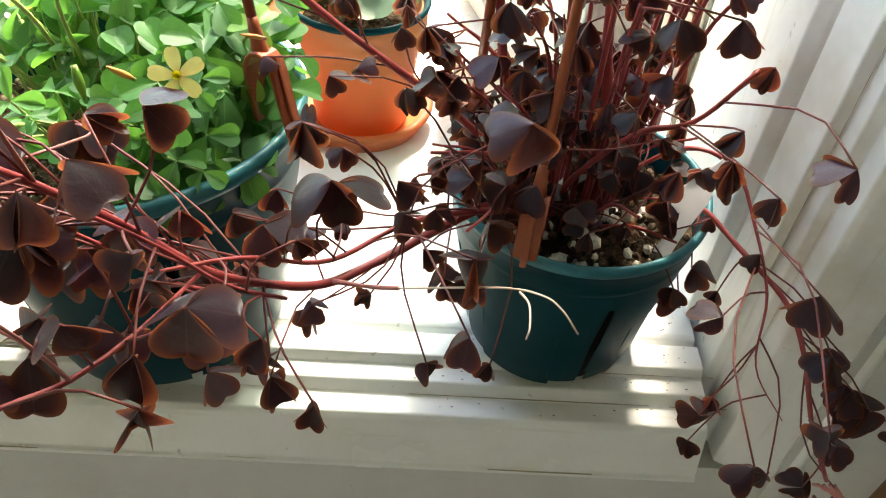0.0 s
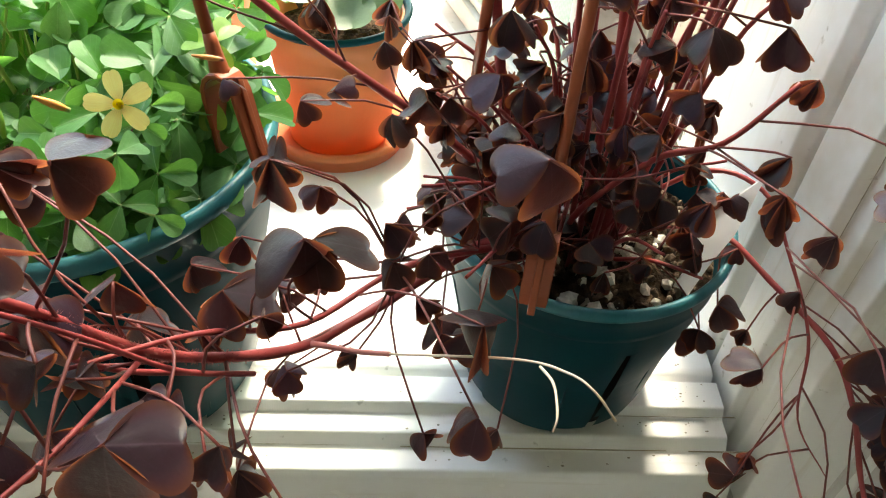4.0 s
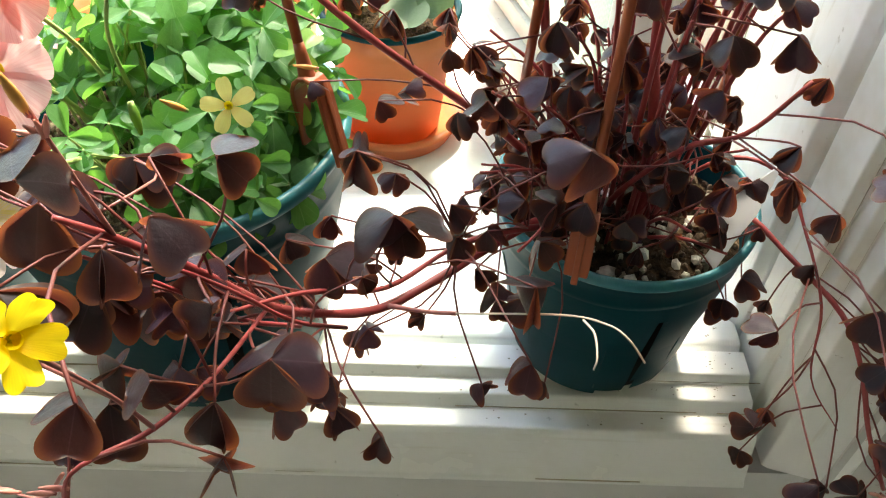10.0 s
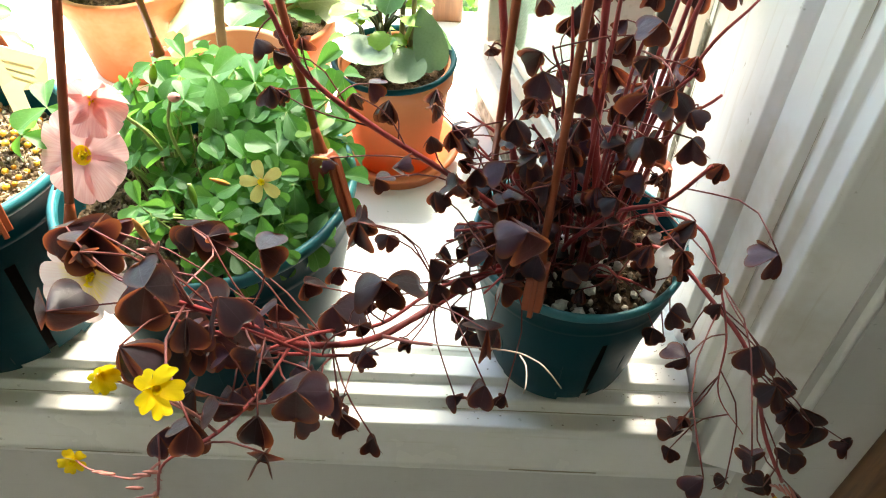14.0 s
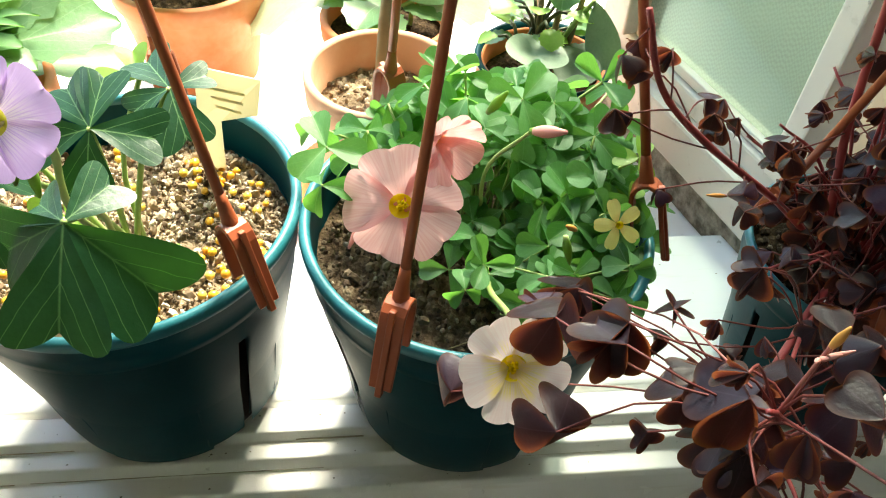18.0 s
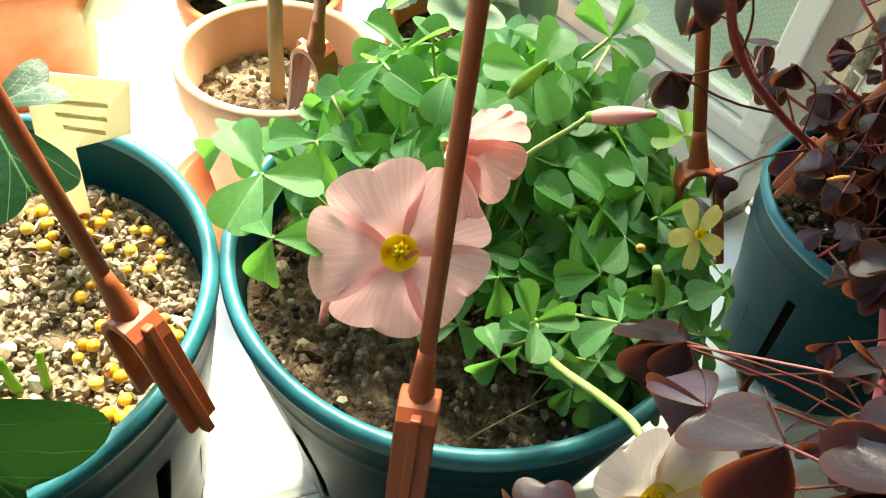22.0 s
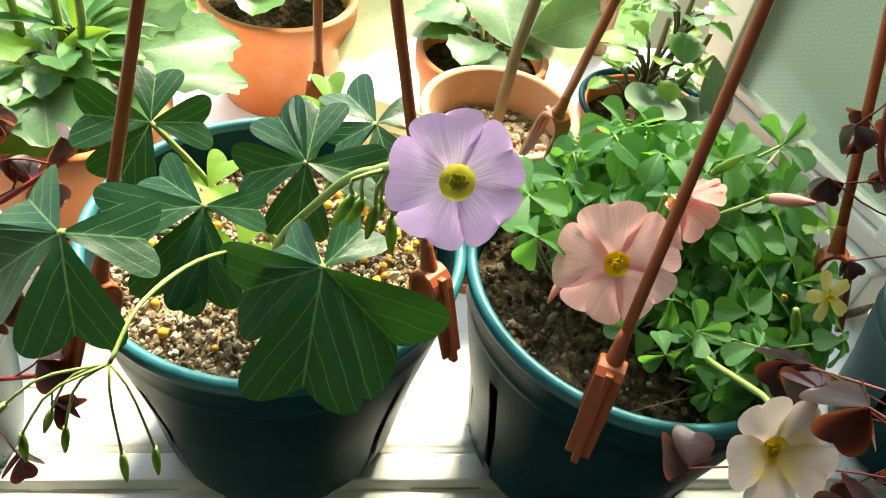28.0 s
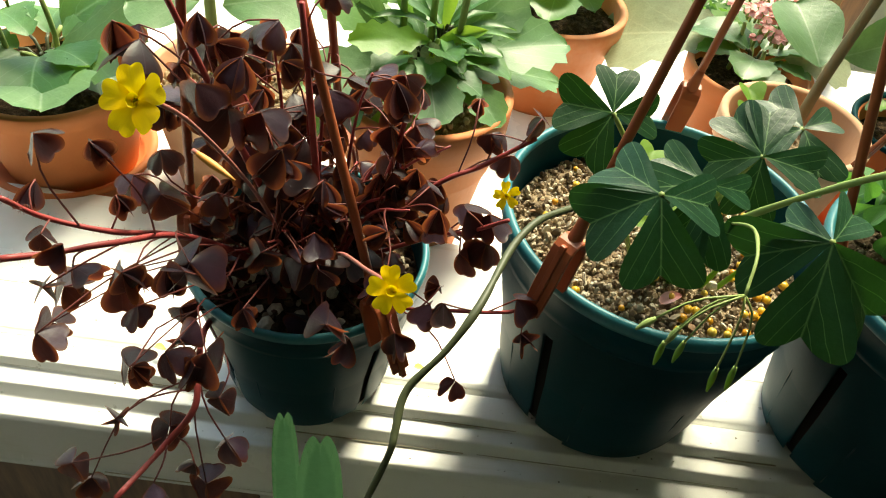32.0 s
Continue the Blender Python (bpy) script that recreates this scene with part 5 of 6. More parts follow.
for at, kind, size in (((-0.2887, -0.0149, 0.1294), 8, 1.05), ((-0.3108, 0.0188, 0.0640), 0, 1.0), ((-0.2831, -0.0268, 0.1022), 4, 1.0), ((-0.2879, 0.0393, 0.1327), 1, 1.05), ((-0.3145, -0.0187, 0.0761), 2, 0.85), ((-0.3123, 0.0247, 0.1171), 8, 0.95),
                       ((-0.2566, 0.0443, 0.1122), 0, 1.10), ((-0.3195, -0.0007, 0.1006), 4, 1.05), ((-0.2485, -0.0129, 0.1063), 1, 1.0), ((-0.2434, 0.0322, 0.0873), 8, 1.0), ((-0.341, 0.000, 0.091), 2, 0.90), ((-0.350, 0.000, 0.070), 2, 0.80)):
    leaf_on(plant_p, at, nearest_on(P_PATHS + P_UP, Vector(at)), (rng_p.gauss(0, 0.2), -0.6, 1.0), rng_p, PURPLE_LEAVES[kind:kind + 1], size, LEAF_STALK)
purple_bush(plant_r, R_POT[0], R_POT[1], 0.062, 5, 14, 0.058, 6)
purple_bush(plant_r, R_POT[0], R_POT[1] + 0.004, 0.062, 27, 7, 0.052, 5, (0.11, 0.20), 0.0011)
purple_bush(plant_r, R_POT[0] - 0.006, R_POT[1] - 0.006, 0.062, 7, 11, 0.054, 5, (0.015, 0.065), 0.0009)
purple_bush(plant_r, R_POT[0] - 0.012, R_POT[1] - 0.006, 0.064, 43, 9, 0.062, 4, (0.010, 0.065), 0.0008)
purple_bush(plant_p, P_POT[0], P_POT[1], 0.062, 6, 15, 0.060, 9, (0.03, 0.10), 0.0009, (0.62, 0.98))
purple_bush(plant_p, P_POT[0], P_POT[1] - 0.004, 0.062, 16, 11, 0.055, 7, (0.012, 0.05), 0.0008, (0.60, 0.92))

# ---- green oxalis in the middle ----
GREEN_LEAVES = [leaf_mesh("green_leaf", GREEN, OBOVATE, 0.0178, 0.0168, 3, f, d, t, 0.2, 60 + k) for k, (f, d, t) in enumerate(((0.30, 0.3, -0.1), (0.42, 0.5, 0.2), (0.55, 0.4, 0.0), (0.28, 0.6, 0.35), (0.62, 0.2, -0.35), (0.38, 0.7, 0.5), (0.22, 0.4, 0.15)))]
rng_c = random.Random(31)
for k in range(200):
    a, q = rng_c.uniform(0, 2 * math.pi), math.sqrt(rng_c.random())
    x, y = q * math.cos(a), q * math.sin(a)
    if x < 0.10 and y < -0.15 and x + y < -0.15:
        continue
    z = 0.100 + 0.045 * (1 - 0.75 * q * q) * rng_c.uniform(0.35, 1.0) + 0.012 * y
    at = Vector((C_POT[0] + 0.057 * x + 0.006, C_POT[1] + 0.060 * y + 0.004, z))
    root = Vector((C_POT[0] + 0.03 * x, C_POT[1] + 0.03 * y, 0.084))
    leaf_on(plant_c, at, root, (x * 0.7 + rng_c.gauss(0, 0.25), y * 0.5 - 0.35 + rng_c.gauss(0, 0.25), 1.0), rng_c, GREEN_LEAVES, rng_c.uniform(0.5, 0.95), GREEN_STEM, 0.00042)

for k in range(135):
    a = rng_c.uniform(-1.5, 0.8)
    q = rng_c.uniform(0.3, 1.0)
    x, y = q * math.cos(a), q * math.sin(a)
    at = Vector((C_POT[0] + 0.050 * x + 0.005, C_POT[1] + 0.055 * y, 0.094 + rng_c.uniform(0.0, 0.030) * (1.3 - q)))
    root = Vector((C_POT[0] + 0.036 * x, C_POT[1] + 0.036 * y, 0.084))
    leaf_on(plant_c, at, root, (x * 0.5 + rng_c.gauss(0, 0.3), y * 0.4 - 0.35 + rng_c.gauss(0, 0.3), 1.0), rng_c, GREEN_LEAVES, rng_c.uniform(0.45, 0.74), GREEN_STEM, 0.00035)

for at in ((-0.0525, 0.080, 0.126), (-0.0473, 0.050, 0.1406), (-0.0261, 0.080, 0.1358), (-0.0483, 0.030, 0.1421), (-0.0339, 0.060, 0.1393), (0.0634, 0.100, 0.1275), (0.0026, 0.090, 0.1412), (0.0301, 0.090, 0.133), (0.0343, 0.070, 0.1341), (-0.0133, 0.080, 0.1438), (0.018, 0.062, 0.150), (0.046, 0.062, 0.134)):
    root = Vector((C_POT[0] + (at[0] - C_POT[0]) * 0.4, C_POT[1] + (at[1] - C_POT[1]) * 0.4, 0.085))
    leaf_on(plant_c, at, root, (rng_c.gauss(0, 0.25), -0.45 + rng_c.gauss(0, 0.2), 1.0), rng_c, GREEN_LEAVES, rng_c.uniform(0.64, 0.80), GREEN_STEM, 0.0005)

for k in range(46):
    at = Vector((rng_c.uniform(-0.008, 0.052), rng_c.uniform(0.004, 0.045), rng_c.uniform(0.098, 0.128)))
    root = Vector((C_POT[0] + (at.x - C_POT[0]) * 0.5, C_POT[1] + (at.y - C_POT[1]) * 0.5, 0.085))
    leaf_on(plant_c, at, root, (rng_c.gauss(0.1, 0.3), -0.6 + rng_c.gauss(0, 0.25), 1.0), rng_c, GREEN_LEAVES, rng_c.uniform(0.42, 0.66), GREEN_STEM, 0.0004)

# ---- broad-leaved oxalis ----
rng_l = random.Random(9)


def broad_leaf(c, tips, width=0.98):
    """A leaf whose leaflets run from its centre to the points given."""
    c = Vector(c)
    bm = bmesh.new()
    flat = np.array([tuple(Vector(p) - c) for p in tips])
    face = Vector(np.linalg.svd(flat - flat.mean(axis=0))[2][2])
    face = face if face.z > 0 else -face
    for k, p in enumerate(tips):
        y = Vector(p) - c
        length = y.length / 0.95
        y.normalize()
        n = face + Vector((rng_l.gauss(0, 0.06), rng_l.gauss(0, 0.06), 0))
        n = (n - y * n.dot(y)).normalized()
        x = y.cross(n)
        m = Matrix.Translation(c) @ Matrix((x, y, n)).transposed().to_4x4()
        blade(bm, WEDGE, length, length * width, rng_l.uniform(0.10, 0.24), rng_l.uniform(0.10, 0.30), 0.0, m, 4, 0.02, k)
    ob = part("leaf", bm, DEEP, plant_l)
    root = Vector((L_POT[0] + 0.006 + rng_l.uniform(-0.008, 0.008), L_POT[1] - 0.012, 0.084))
    part("stalk", tube([root, root.lerp(c, 0.5) + Vector((rng_l.uniform(-0.004, 0.004), 0.002, 0.010)), c], 0.0012, 0.0009, 8, 7), GREEN_STEM, ob)
    return ob


broad_leaf((-0.1612, 0.0641, 0.1491), ((-0.1609, 0.0765, 0.1600), (-0.1815, 0.0630, 0.1515), (-0.1700, 0.0510, 0.1362), (-0.1450, 0.0672, 0.1480)), 0.88)
broad_leaf((-0.1149, 0.0417, 0.1556), ((-0.1252, 0.0568, 0.1620), (-0.1120, 0.0580, 0.1650), (-0.1335, 0.0405, 0.1508), (-0.1174, 0.0275, 0.1412), (-0.0945, 0.0400, 0.1528)), 0.78)
broad_leaf((-0.0955, 0.0627, 0.1549), ((-0.1060, 0.0790, 0.1560), (-0.0835, 0.0675, 0.1580), (-0.0894, 0.0450, 0.1470), (-0.1090, 0.0575, 0.1500)), 0.82)
broad_leaf((-0.1386, 0.0177, 0.1595), ((-0.1525, 0.0290, 0.1605), (-0.1240, 0.0195, 0.1575), (-0.1472, -0.0002, 0.1435), (-0.1372, -0.0010, 0.1435), (-0.1610, 0.0115, 0.1600)), 0.66)
broad_leaf((-0.1615, -0.0088, 0.1745), ((-0.1742, 0.0050, 0.1735), (-0.1805, -0.0110, 0.1620), (-0.1580, -0.0255, 0.1580), (-0.1440, -0.0046, 0.1700)), 0.84)
broad_leaf((-0.1087, -0.0050, 0.1632), ((-0.1200, 0.0060, 0.1612), (-0.0985, 0.0080, 0.1655), (-0.1315, -0.0030, 0.1500), (-0.1128, -0.0260, 0.1404), (-0.0870, -0.0130, 0.1405)), 0.80)

# ---- flowers ----


def flower(owner, at, normal, petals, length, width, mat, core, core_r, label, open_up=0.25, spin=0.0, outline=ROUND, ruffle=0.05, seed=0):
    top = part("flower", lathe([(0.00005, 0.0002), (core_r * 0.40, 0.0003), (core_r * 0.70, 0.0008), (core_r * 0.95, 0.0014), (core_r * 1.10, 0.0019)], 16), core, owner, label)
    top.matrix_basis = Matrix()
    m0 = facing(at, normal, spin)
    top.data.transform(m0)
    for k in range(petals):
        bm = bmesh.new()
        m = m0 @ Matrix.Rotation(2 * math.pi * k / petals, 4, "Z") @ Matrix.Rotation(open_up, 4, "X") @ Matrix.Translation((0, core_r * 0.35, 0.0006 * (k % 2)))
        blade(bm, outline, length, width, 0.06, 0.22, 0.02, m, 4, ruffle, seed + k)
        bmesh.ops.remove_doubles(bm, verts=bm.verts, dist=1e-6)
        part("petal", bm, mat, top)
    rng = random.Random(seed + 500)
    bm = bmesh.new()
    for k in range(9):
        a, q = 2.4 * k, core_r * 0.42 * math.sqrt((k + 0.5) / 9)
        x, y, h = q * math.cos(a), q * math.sin(a), 0.0004 + core_r * rng.uniform(0.25, 0.55)
        tube([(x * 0.6, y * 0.6, 0.0001), (x, y, h * 0.4), (x * 1.1, y * 1.1, h)], core_r * 0.07, core_r * 0.15, 4, 6, 0.0, bm)
    bmesh.ops.transform(bm, matrix=m0, verts=bm.verts)
    part("pistil", bm, core, top)
    return top


flower(plant_c, (-0.024, 0.026, 0.137), (-0.15, -0.9, 0.55), 5, 0.0170, 0.0205, PINK, CORE, 0.0036, "wide open pale pink flower with a yellow centre", 0.12, 0.3, PETAL, 0.10)
flower(plant_c, (-0.0145, 0.0283, 0.1612), (0.50, -0.80, 0.10), 5, 0.0138, 0.0128, CORAL, CORE, 0.0021, "half-open coral pink flower", 0.80, 0.1, PETAL, 0.26)
flower(plant_c, (0.001, -0.035, 0.137), (0.0, -0.75, 0.6), 5, 0.0138, 0.0146, BLUSH, CORE, 0.0033, "blush white flower with a yellow throat", 0.42, 0.5, PETAL, 0.08)
flower(plant_c, (0.044, 0.020, 0.132), (0.1, -0.8, 0.6), 5, 0.0080, 0.0046, BUFF, CORE, 0.0012, "small buff yellow flower", 0.15, 0.2)
flower(plant_l, (-0.0906, -0.0458, 0.2248), (0.05, -0.85, 0.5), 5, 0.0086, 0.0104, LILAC, GREEN_CORE, 0.0023, "lilac flower with a green-yellow centre", 0.1, 0.2, PETAL, 0.06)
flower(plant_r, (0.058, -0.111, 0.190), (0.75, -0.45, 0.45), 5, 0.0062, 0.0044, YELLOW, CORE, 0.0010, "bright yellow flower", 0.62, 0.2, OBCORD, 0.16)
flower(plant_r, (0.0302, -0.0884, 0.1613), (0.55, -0.5, 0.2), 5, 0.0055, 0.0040, YELLOW, CORE, 0.0010, "bright yellow flower", 0.85, 0.5, OBCORD, 0.16)
flower(plant_r, (-0.018, -0.063, 0.067), (0.2, -0.7, 0.4), 5, 0.0050, 0.0040, YELLOW, CORE, 0.0012, "small bright yellow flower", 0.3, 0.2, OBCORD, 0.12)
flower(plant_p, (-0.228, -0.031, 0.148), (0.0, -0.7, 0.6), 5, 0.0062, 0.0052, YELLOW, CORE, 0.0014, "bright yellow flower", 0.15, 0.2, OBCORD, 0.12)
flower(plant_p, (-0.283, -0.038, 0.203), (-0.2, -0.7, 0.6), 5, 0.0072, 0.0063, YELLOW, CORE, 0.0014, "bright yellow flower", 0.3, 0.4, OBCORD, 0.12)

# ---- terracotta pots behind ----


def clay_pot(owner, cx, cy, z0, z1, r, mat, lip=0.18, taper=0.72):
    h = z1 - z0
    prof = [(0, 0), (r * taper, 0), (r * taper * 1.02, 0.003), (r * 0.93, h * (1 - lip)), (r * 0.985, h * (1 - lip) + 0.001), (r, h * 0.985), (r * 0.985, h), (r * 0.91, h), (r * 0.885, h * 0.985), (r * 0.87, h * 0.6), (0, h * 0.6)]
    b = lathe([(a, z0 + c) for a, c in prof], 56)
    bmesh.ops.translate(b, verts=b.verts, vec=(cx, cy, 0))
    part("plant_pot", b, mat, owner)


def back_plant(label, cx, cy, z1, r, mat, soil_mat_, z0=LEDGE_Z, fill=0.82, taper=0.72):
    o = thing("potted_plant", (cx, cy, z0), label, "potted plant", "terracotta pots on the ledge")
    clay_pot(o, cx, cy, z0, z1, r, mat, taper=taper)
    soil(o, cx, cy, z0 + (z1 - z0) * fill, r * 0.875, soil_mat_, int(cx * 1000), 0.003)
    return o


back_tr = back_plant("green geranium in an orange plastic pot on a saucer", 0.073, 0.240, 0.050, 0.040, TERRA_PLASTIC, SOIL_DARK, LEDGE_Z + 0.004)
sauc = lathe([(0, 0), (0.038, 0), (0.043, 0.010), (0.0455, 0.012), (0.0455, 0.0145), (0.041, 0.0145), (0.036, 0.004), (0, 0.004)], 48)
bmesh.ops.translate(sauc, verts=sauc.verts, vec=(0.073, 0.240, LEDGE_Z))
part("saucer", sauc, TERRA_PLASTIC, back_tr)
back_c4 = back_plant("bare cane in an open terracotta pot of pale soil", -0.024, 0.200, 0.070, 0.042, TERRA_PALE, SOIL_GRIT, LEDGE_Z + 0.0042, fill=0.75)


def saucer(owner, cx, cy, r):
    dish = lathe([(0, 0), (r * 0.84, 0), (r * 0.95, 0.010), (r, 0.012), (r, 0.0145), (r * 0.90, 0.0145), (r * 0.80, 0.0038), (0, 0.0038)], 56)
    bmesh.ops.translate(dish, verts=dish.verts, vec=(cx, cy, LEDGE_Z))
    part("saucer", dish, TERRA_PLASTIC, owner, "bright orange plastic saucer")


saucer(back_c4, -0.024, 0.205, 0.059)
back_k3 = back_plant("pink-flowered kalanchoe in a terracotta pot", -0.018, 0.300, 0.045, 0.043, TERRA, SOIL_DARK)
back_k2 = back_plant("large-leaved kalanchoe in a terracotta pot of dark soil", -0.150, 0.355, 0.045, 0.053, TERRA, SOIL_DARK)
back_k1 = back_plant("kalanchoe with scalloped leaves in a terracotta pot", -0.232, 0.178, 0.075, 0.048, TERRA, SOIL_GRIT, taper=0.62)
back_b5 = back_plant("young plant in a low terracotta pot of pale grit", -0.345, 0.206, 0.046, 0.048, TERRA_PALE, SOIL_GRIT)
back_b6 = back_plant("pink-flowered kalanchoe in a terracotta bowl", -0.445, 0.195, 0.040, 0.052, TERRA, SOIL_DARK, LEDGE_Z + 0.0042)

# ---- small things of the broad-leaved plant ----


def slip(name, corners, thick, mat, owner=None, bend=0.0):
    """A thin plastic strip with the outline given in its own plane, standing at a place."""
    bm = bmesh.new()
    for d in (0, thick):
        f = [bm.verts.new(Vector(c) + Vector((0, d, 0))) for c in corners]
        bm.faces.new(f)
    bm.verts.ensure_lookup_table()
    n = len(corners)
    for i in range(n):
        j = (i + 1) % n
        bm.faces.new((bm.verts[i], bm.verts[j], bm.verts[n + j], bm.verts[n + i]))
    bmesh.ops.recalc_face_normals(bm, faces=bm.faces)
    return part(name, bm, mat, owner, smooth=False)


tag_l = slip("plant_label", [(-0.1010, 0.1040, 0.083), (-0.0930, 0.1045, 0.083), (-0.0905, 0.1020, 0.1120), (-0.0759, 0.1005, 0.1157), (-0.0731, 0.1030, 0.1301), (-0.0960, 0.1000, 0.1385), (-0.0985, 0.0995, 0.1150)], 0.0006, LABEL)
INK = Mat("faded_ink", 0.6, 0.2)
INK = INK.color(INK.mix(INK.noise(200), (0.72, 0.67, 0.52), (0.80, 0.75, 0.61))).through_light((0.84, 0.79, 0.62), 0.46).m
for k in range(3):
    x, z = -0.0925 + 0.0008 * k, 0.1290 - 0.0042 * k
    slip("writing", [(x, 0.0992, z), (x + 0.0130 - 0.002 * k, 0.1004, z - 0.0044), (x + 0.0130 - 0.002 * k, 0.1004, z - 0.0031), (x, 0.0992, z + 0.0013)], 0.0002, INK, tag_l)
tagged(tag_l, "cream plastic plant label stuck into gritty soil", "plant label")
tag_r = slip("plant_label", [(0.2000, 0.0300, 0.0590), (0.2070, 0.0300, 0.0590), (0.2100, 0.0300, 0.0740), (0.2140, 0.0302, 0.0870), (0.2155, 0.0300, 0.1095), (0.2030, 0.0296, 0.0940), (0.2010, 0.0297, 0.0840), (0.2040, 0.0299, 0.0750)], 0.0006, LABEL_GREY)
tagged(tag_r, "white pointed plastic plant label in the purple oxalis pot", "plant label")

fallen = bmesh.new()
blade(fallen, ROUND, 0.011, 0.006, 0.5, 0.5, 0.1, pose(-0.1185, 0.040, 0.0865, 10, 0, 120))
fallen = part("fallen_petal", fallen, PINK)
tagged(fallen, "curled pink petal lying on the gritty soil", "petal")

# lilac flower stalk with nodding buds
stem(plant_l, [(-0.119, 0.058, 0.084), (-0.1229, 0.03, 0.1324), (-0.1067, 0.0, 0.1827), (-0.0990, -0.025, 0.2090), (-0.0935, -0.036, 0.2190)], 0.0012, 0.0009, GREEN_STEM, "flower_stalk")


def bud(owner, at, tip, r, mat, cap=GREEN_STEM, label=""):
    a, b = Vector(at), Vector(tip)
    ob = part("bud", tube([a, a.lerp(b, 0.3), a.lerp(b, 0.65), b], r * 0.55, r * 0.3, 7, 8), mat, owner, label)
    # swell the middle
    for v in ob.data.vertices:
        f = (v.co - a).dot(b - a) / (b - a).length_squared
        c = a.lerp(b, f)
        v.co = c + (v.co - c) * (1 + 1.3 * math.sin(math.pi * min(max(f, 0), 1)))
    part("calyx", tube([a - (b - a) * 0.05, a.lerp(b, 0.12), a.lerp(b, 0.38)], r * 0.6, r * 0.8, 4, 7), cap, ob)
    return ob


UMBEL = Vector((-0.0975, -0.027, 0.2110))
for dx, dy, dz in ((-0.004, -0.004, -0.012), (-0.008, 0.001, -0.014), (-0.002, 0.004, -0.016), (0.001, -0.006, -0.015), (-0.011, -0.003, -0.009)):
    q = UMBEL + Vector((dx, dy, dz)) * 0.55
    part("stalk", tube([UMBEL, UMBEL.lerp(q, 0.5) + Vector((dx * 0.3, dy * 0.3, 0.001)), q], 0.0004, 0.0004, 5, 5), GREEN_STEM, plant_l)
    bud(plant_l, q, q + Vector((dx * 0.3, dy * 0.3, -0.0065)), 0.0011, LIME)

# hanging, half-spent flower head over the front of the pot
HEADC = Vector((-0.1451, -0.0400, 0.1734))
stem(plant_l, [(-0.122, 0.056, 0.084), (-0.128, 0.030, 0.130), (-0.134, -0.005, 0.165), (-0.141, -0.028, 0.177), HEADC], 0.0006, 0.0004, GREEN_STEM, "flower_stalk")
for q, mt, down in (((-0.1610, -0.0465, 0.1600), LIME, 0.9), ((-0.1640, -0.0427, 0.1640), GREEN_STEM, 0.2), ((-0.1548, -0.0435, 0.1575), LIME, 0.8), ((-0.1570, -0.0420, 0.1610), GREEN_STEM, 0.6), ((-0.1450, -0.0460, 0.1520), LIME, 1.0), ((-0.1395, -0.0440, 0.1510), LIME, 1.0)):
    q = Vector(q)
    dx, dy, dz = q - HEADC
    part("stalk", tube([HEADC, HEADC + Vector((dx * 0.6, dy * 0.6, dz * 0.25)), q], 0.0003, 0.0003, 6, 5), GREEN_STEM, plant_l)
    bud(plant_l, q, q + Vector((-0.005 * (1 - down), -0.0015, -0.002 - 0.0055 * down)), 0.0009, mt)

# long bare grey-green stalk arching out towards the room
stem(plant_l, [(-0.128, 0.050, 0.084), (-0.150, 0.030, 0.140), (-0.1827, 0.0000, 0.1568), (-0.1964, -0.0180, 0.1609), (-0.2060, -0.0440, 0.1617), (-0.2127, -0.0540, 0.1555), (-0.2206, -0.0610, 0.1475), (-0.2220, -0.0690, 0.1427), (-0.2226, -0.0730, 0.1392), (-0.2265, -0.0780, 0.1248)], 0.0011, 0.0009, GREY_STEM, "bare_stalk", "long bare grey-green stalk")

# young shoots of the broad-leaved plant
YOUNG = [leaf_mesh("young_leaf", LIME, WEDGE, 0.018, 0.016, 3, 0.5, 0.3, -0.4, 0.2, 90)]
for at in ((-0.146, 0.060, 0.128), (-0.108, 0.075, 0.150), (-0.136, 0.050, 0.112)):
    leaf_on(plant_l, at, (at[0] * 0.5 + L_POT[0] * 0.5, 0.060, 0.084), (0, -0.2, 1), rng_l, YOUNG, 0.8, GREEN_STEM, 0.0009, "young_leaf")
for k in range(5):
    x = -0.128 + 0.006 * k
    part("shoot", tube([(x, 0.048, 0.083), (x + 0.001 * (k - 2), 0.045, 0.094), (x + 0.002 * (k - 2), 0.043, 0.104)], 0.0014, 0.0008, 5, 6), LIME, plant_l)

# two grey-green leaf tips reaching up from below the sill edge
tips = thing("succulent", (-0.232, -0.112, 0.13), "grey-green narrow upright leaves leaning out from below the sill", "plant")
for (x, y, z), w, h in (((-0.2372, -0.110, 0.158), 0.0036, 0.044), ((-0.2300, -0.120, 0.158), 0.0056, 0.054)):
    bm = bmesh.new()
    blade(bm, ROUND, h, w * 1.2, 0.10, 0.12, 0.0, pose(x, y, z, 86, 0, 10))
    r = bmesh.ops.solidify(bm, geom=bm.faces[:], thickness=0.0009)
    part("leaf", bm, BLUE_LEAF, tips)
part("stalk", tube([(-0.232, 0.0125, -0.10), (-0.232, -0.03, -0.06), (-0.232, -0.09, 0.02), (-0.232, -0.117, 0.10), (-0.2325, -0.116, 0.14), (-0.233, -0.115, 0.168)], 0.0025, 0.002, 14, 8), GREEN_STEM, tips)

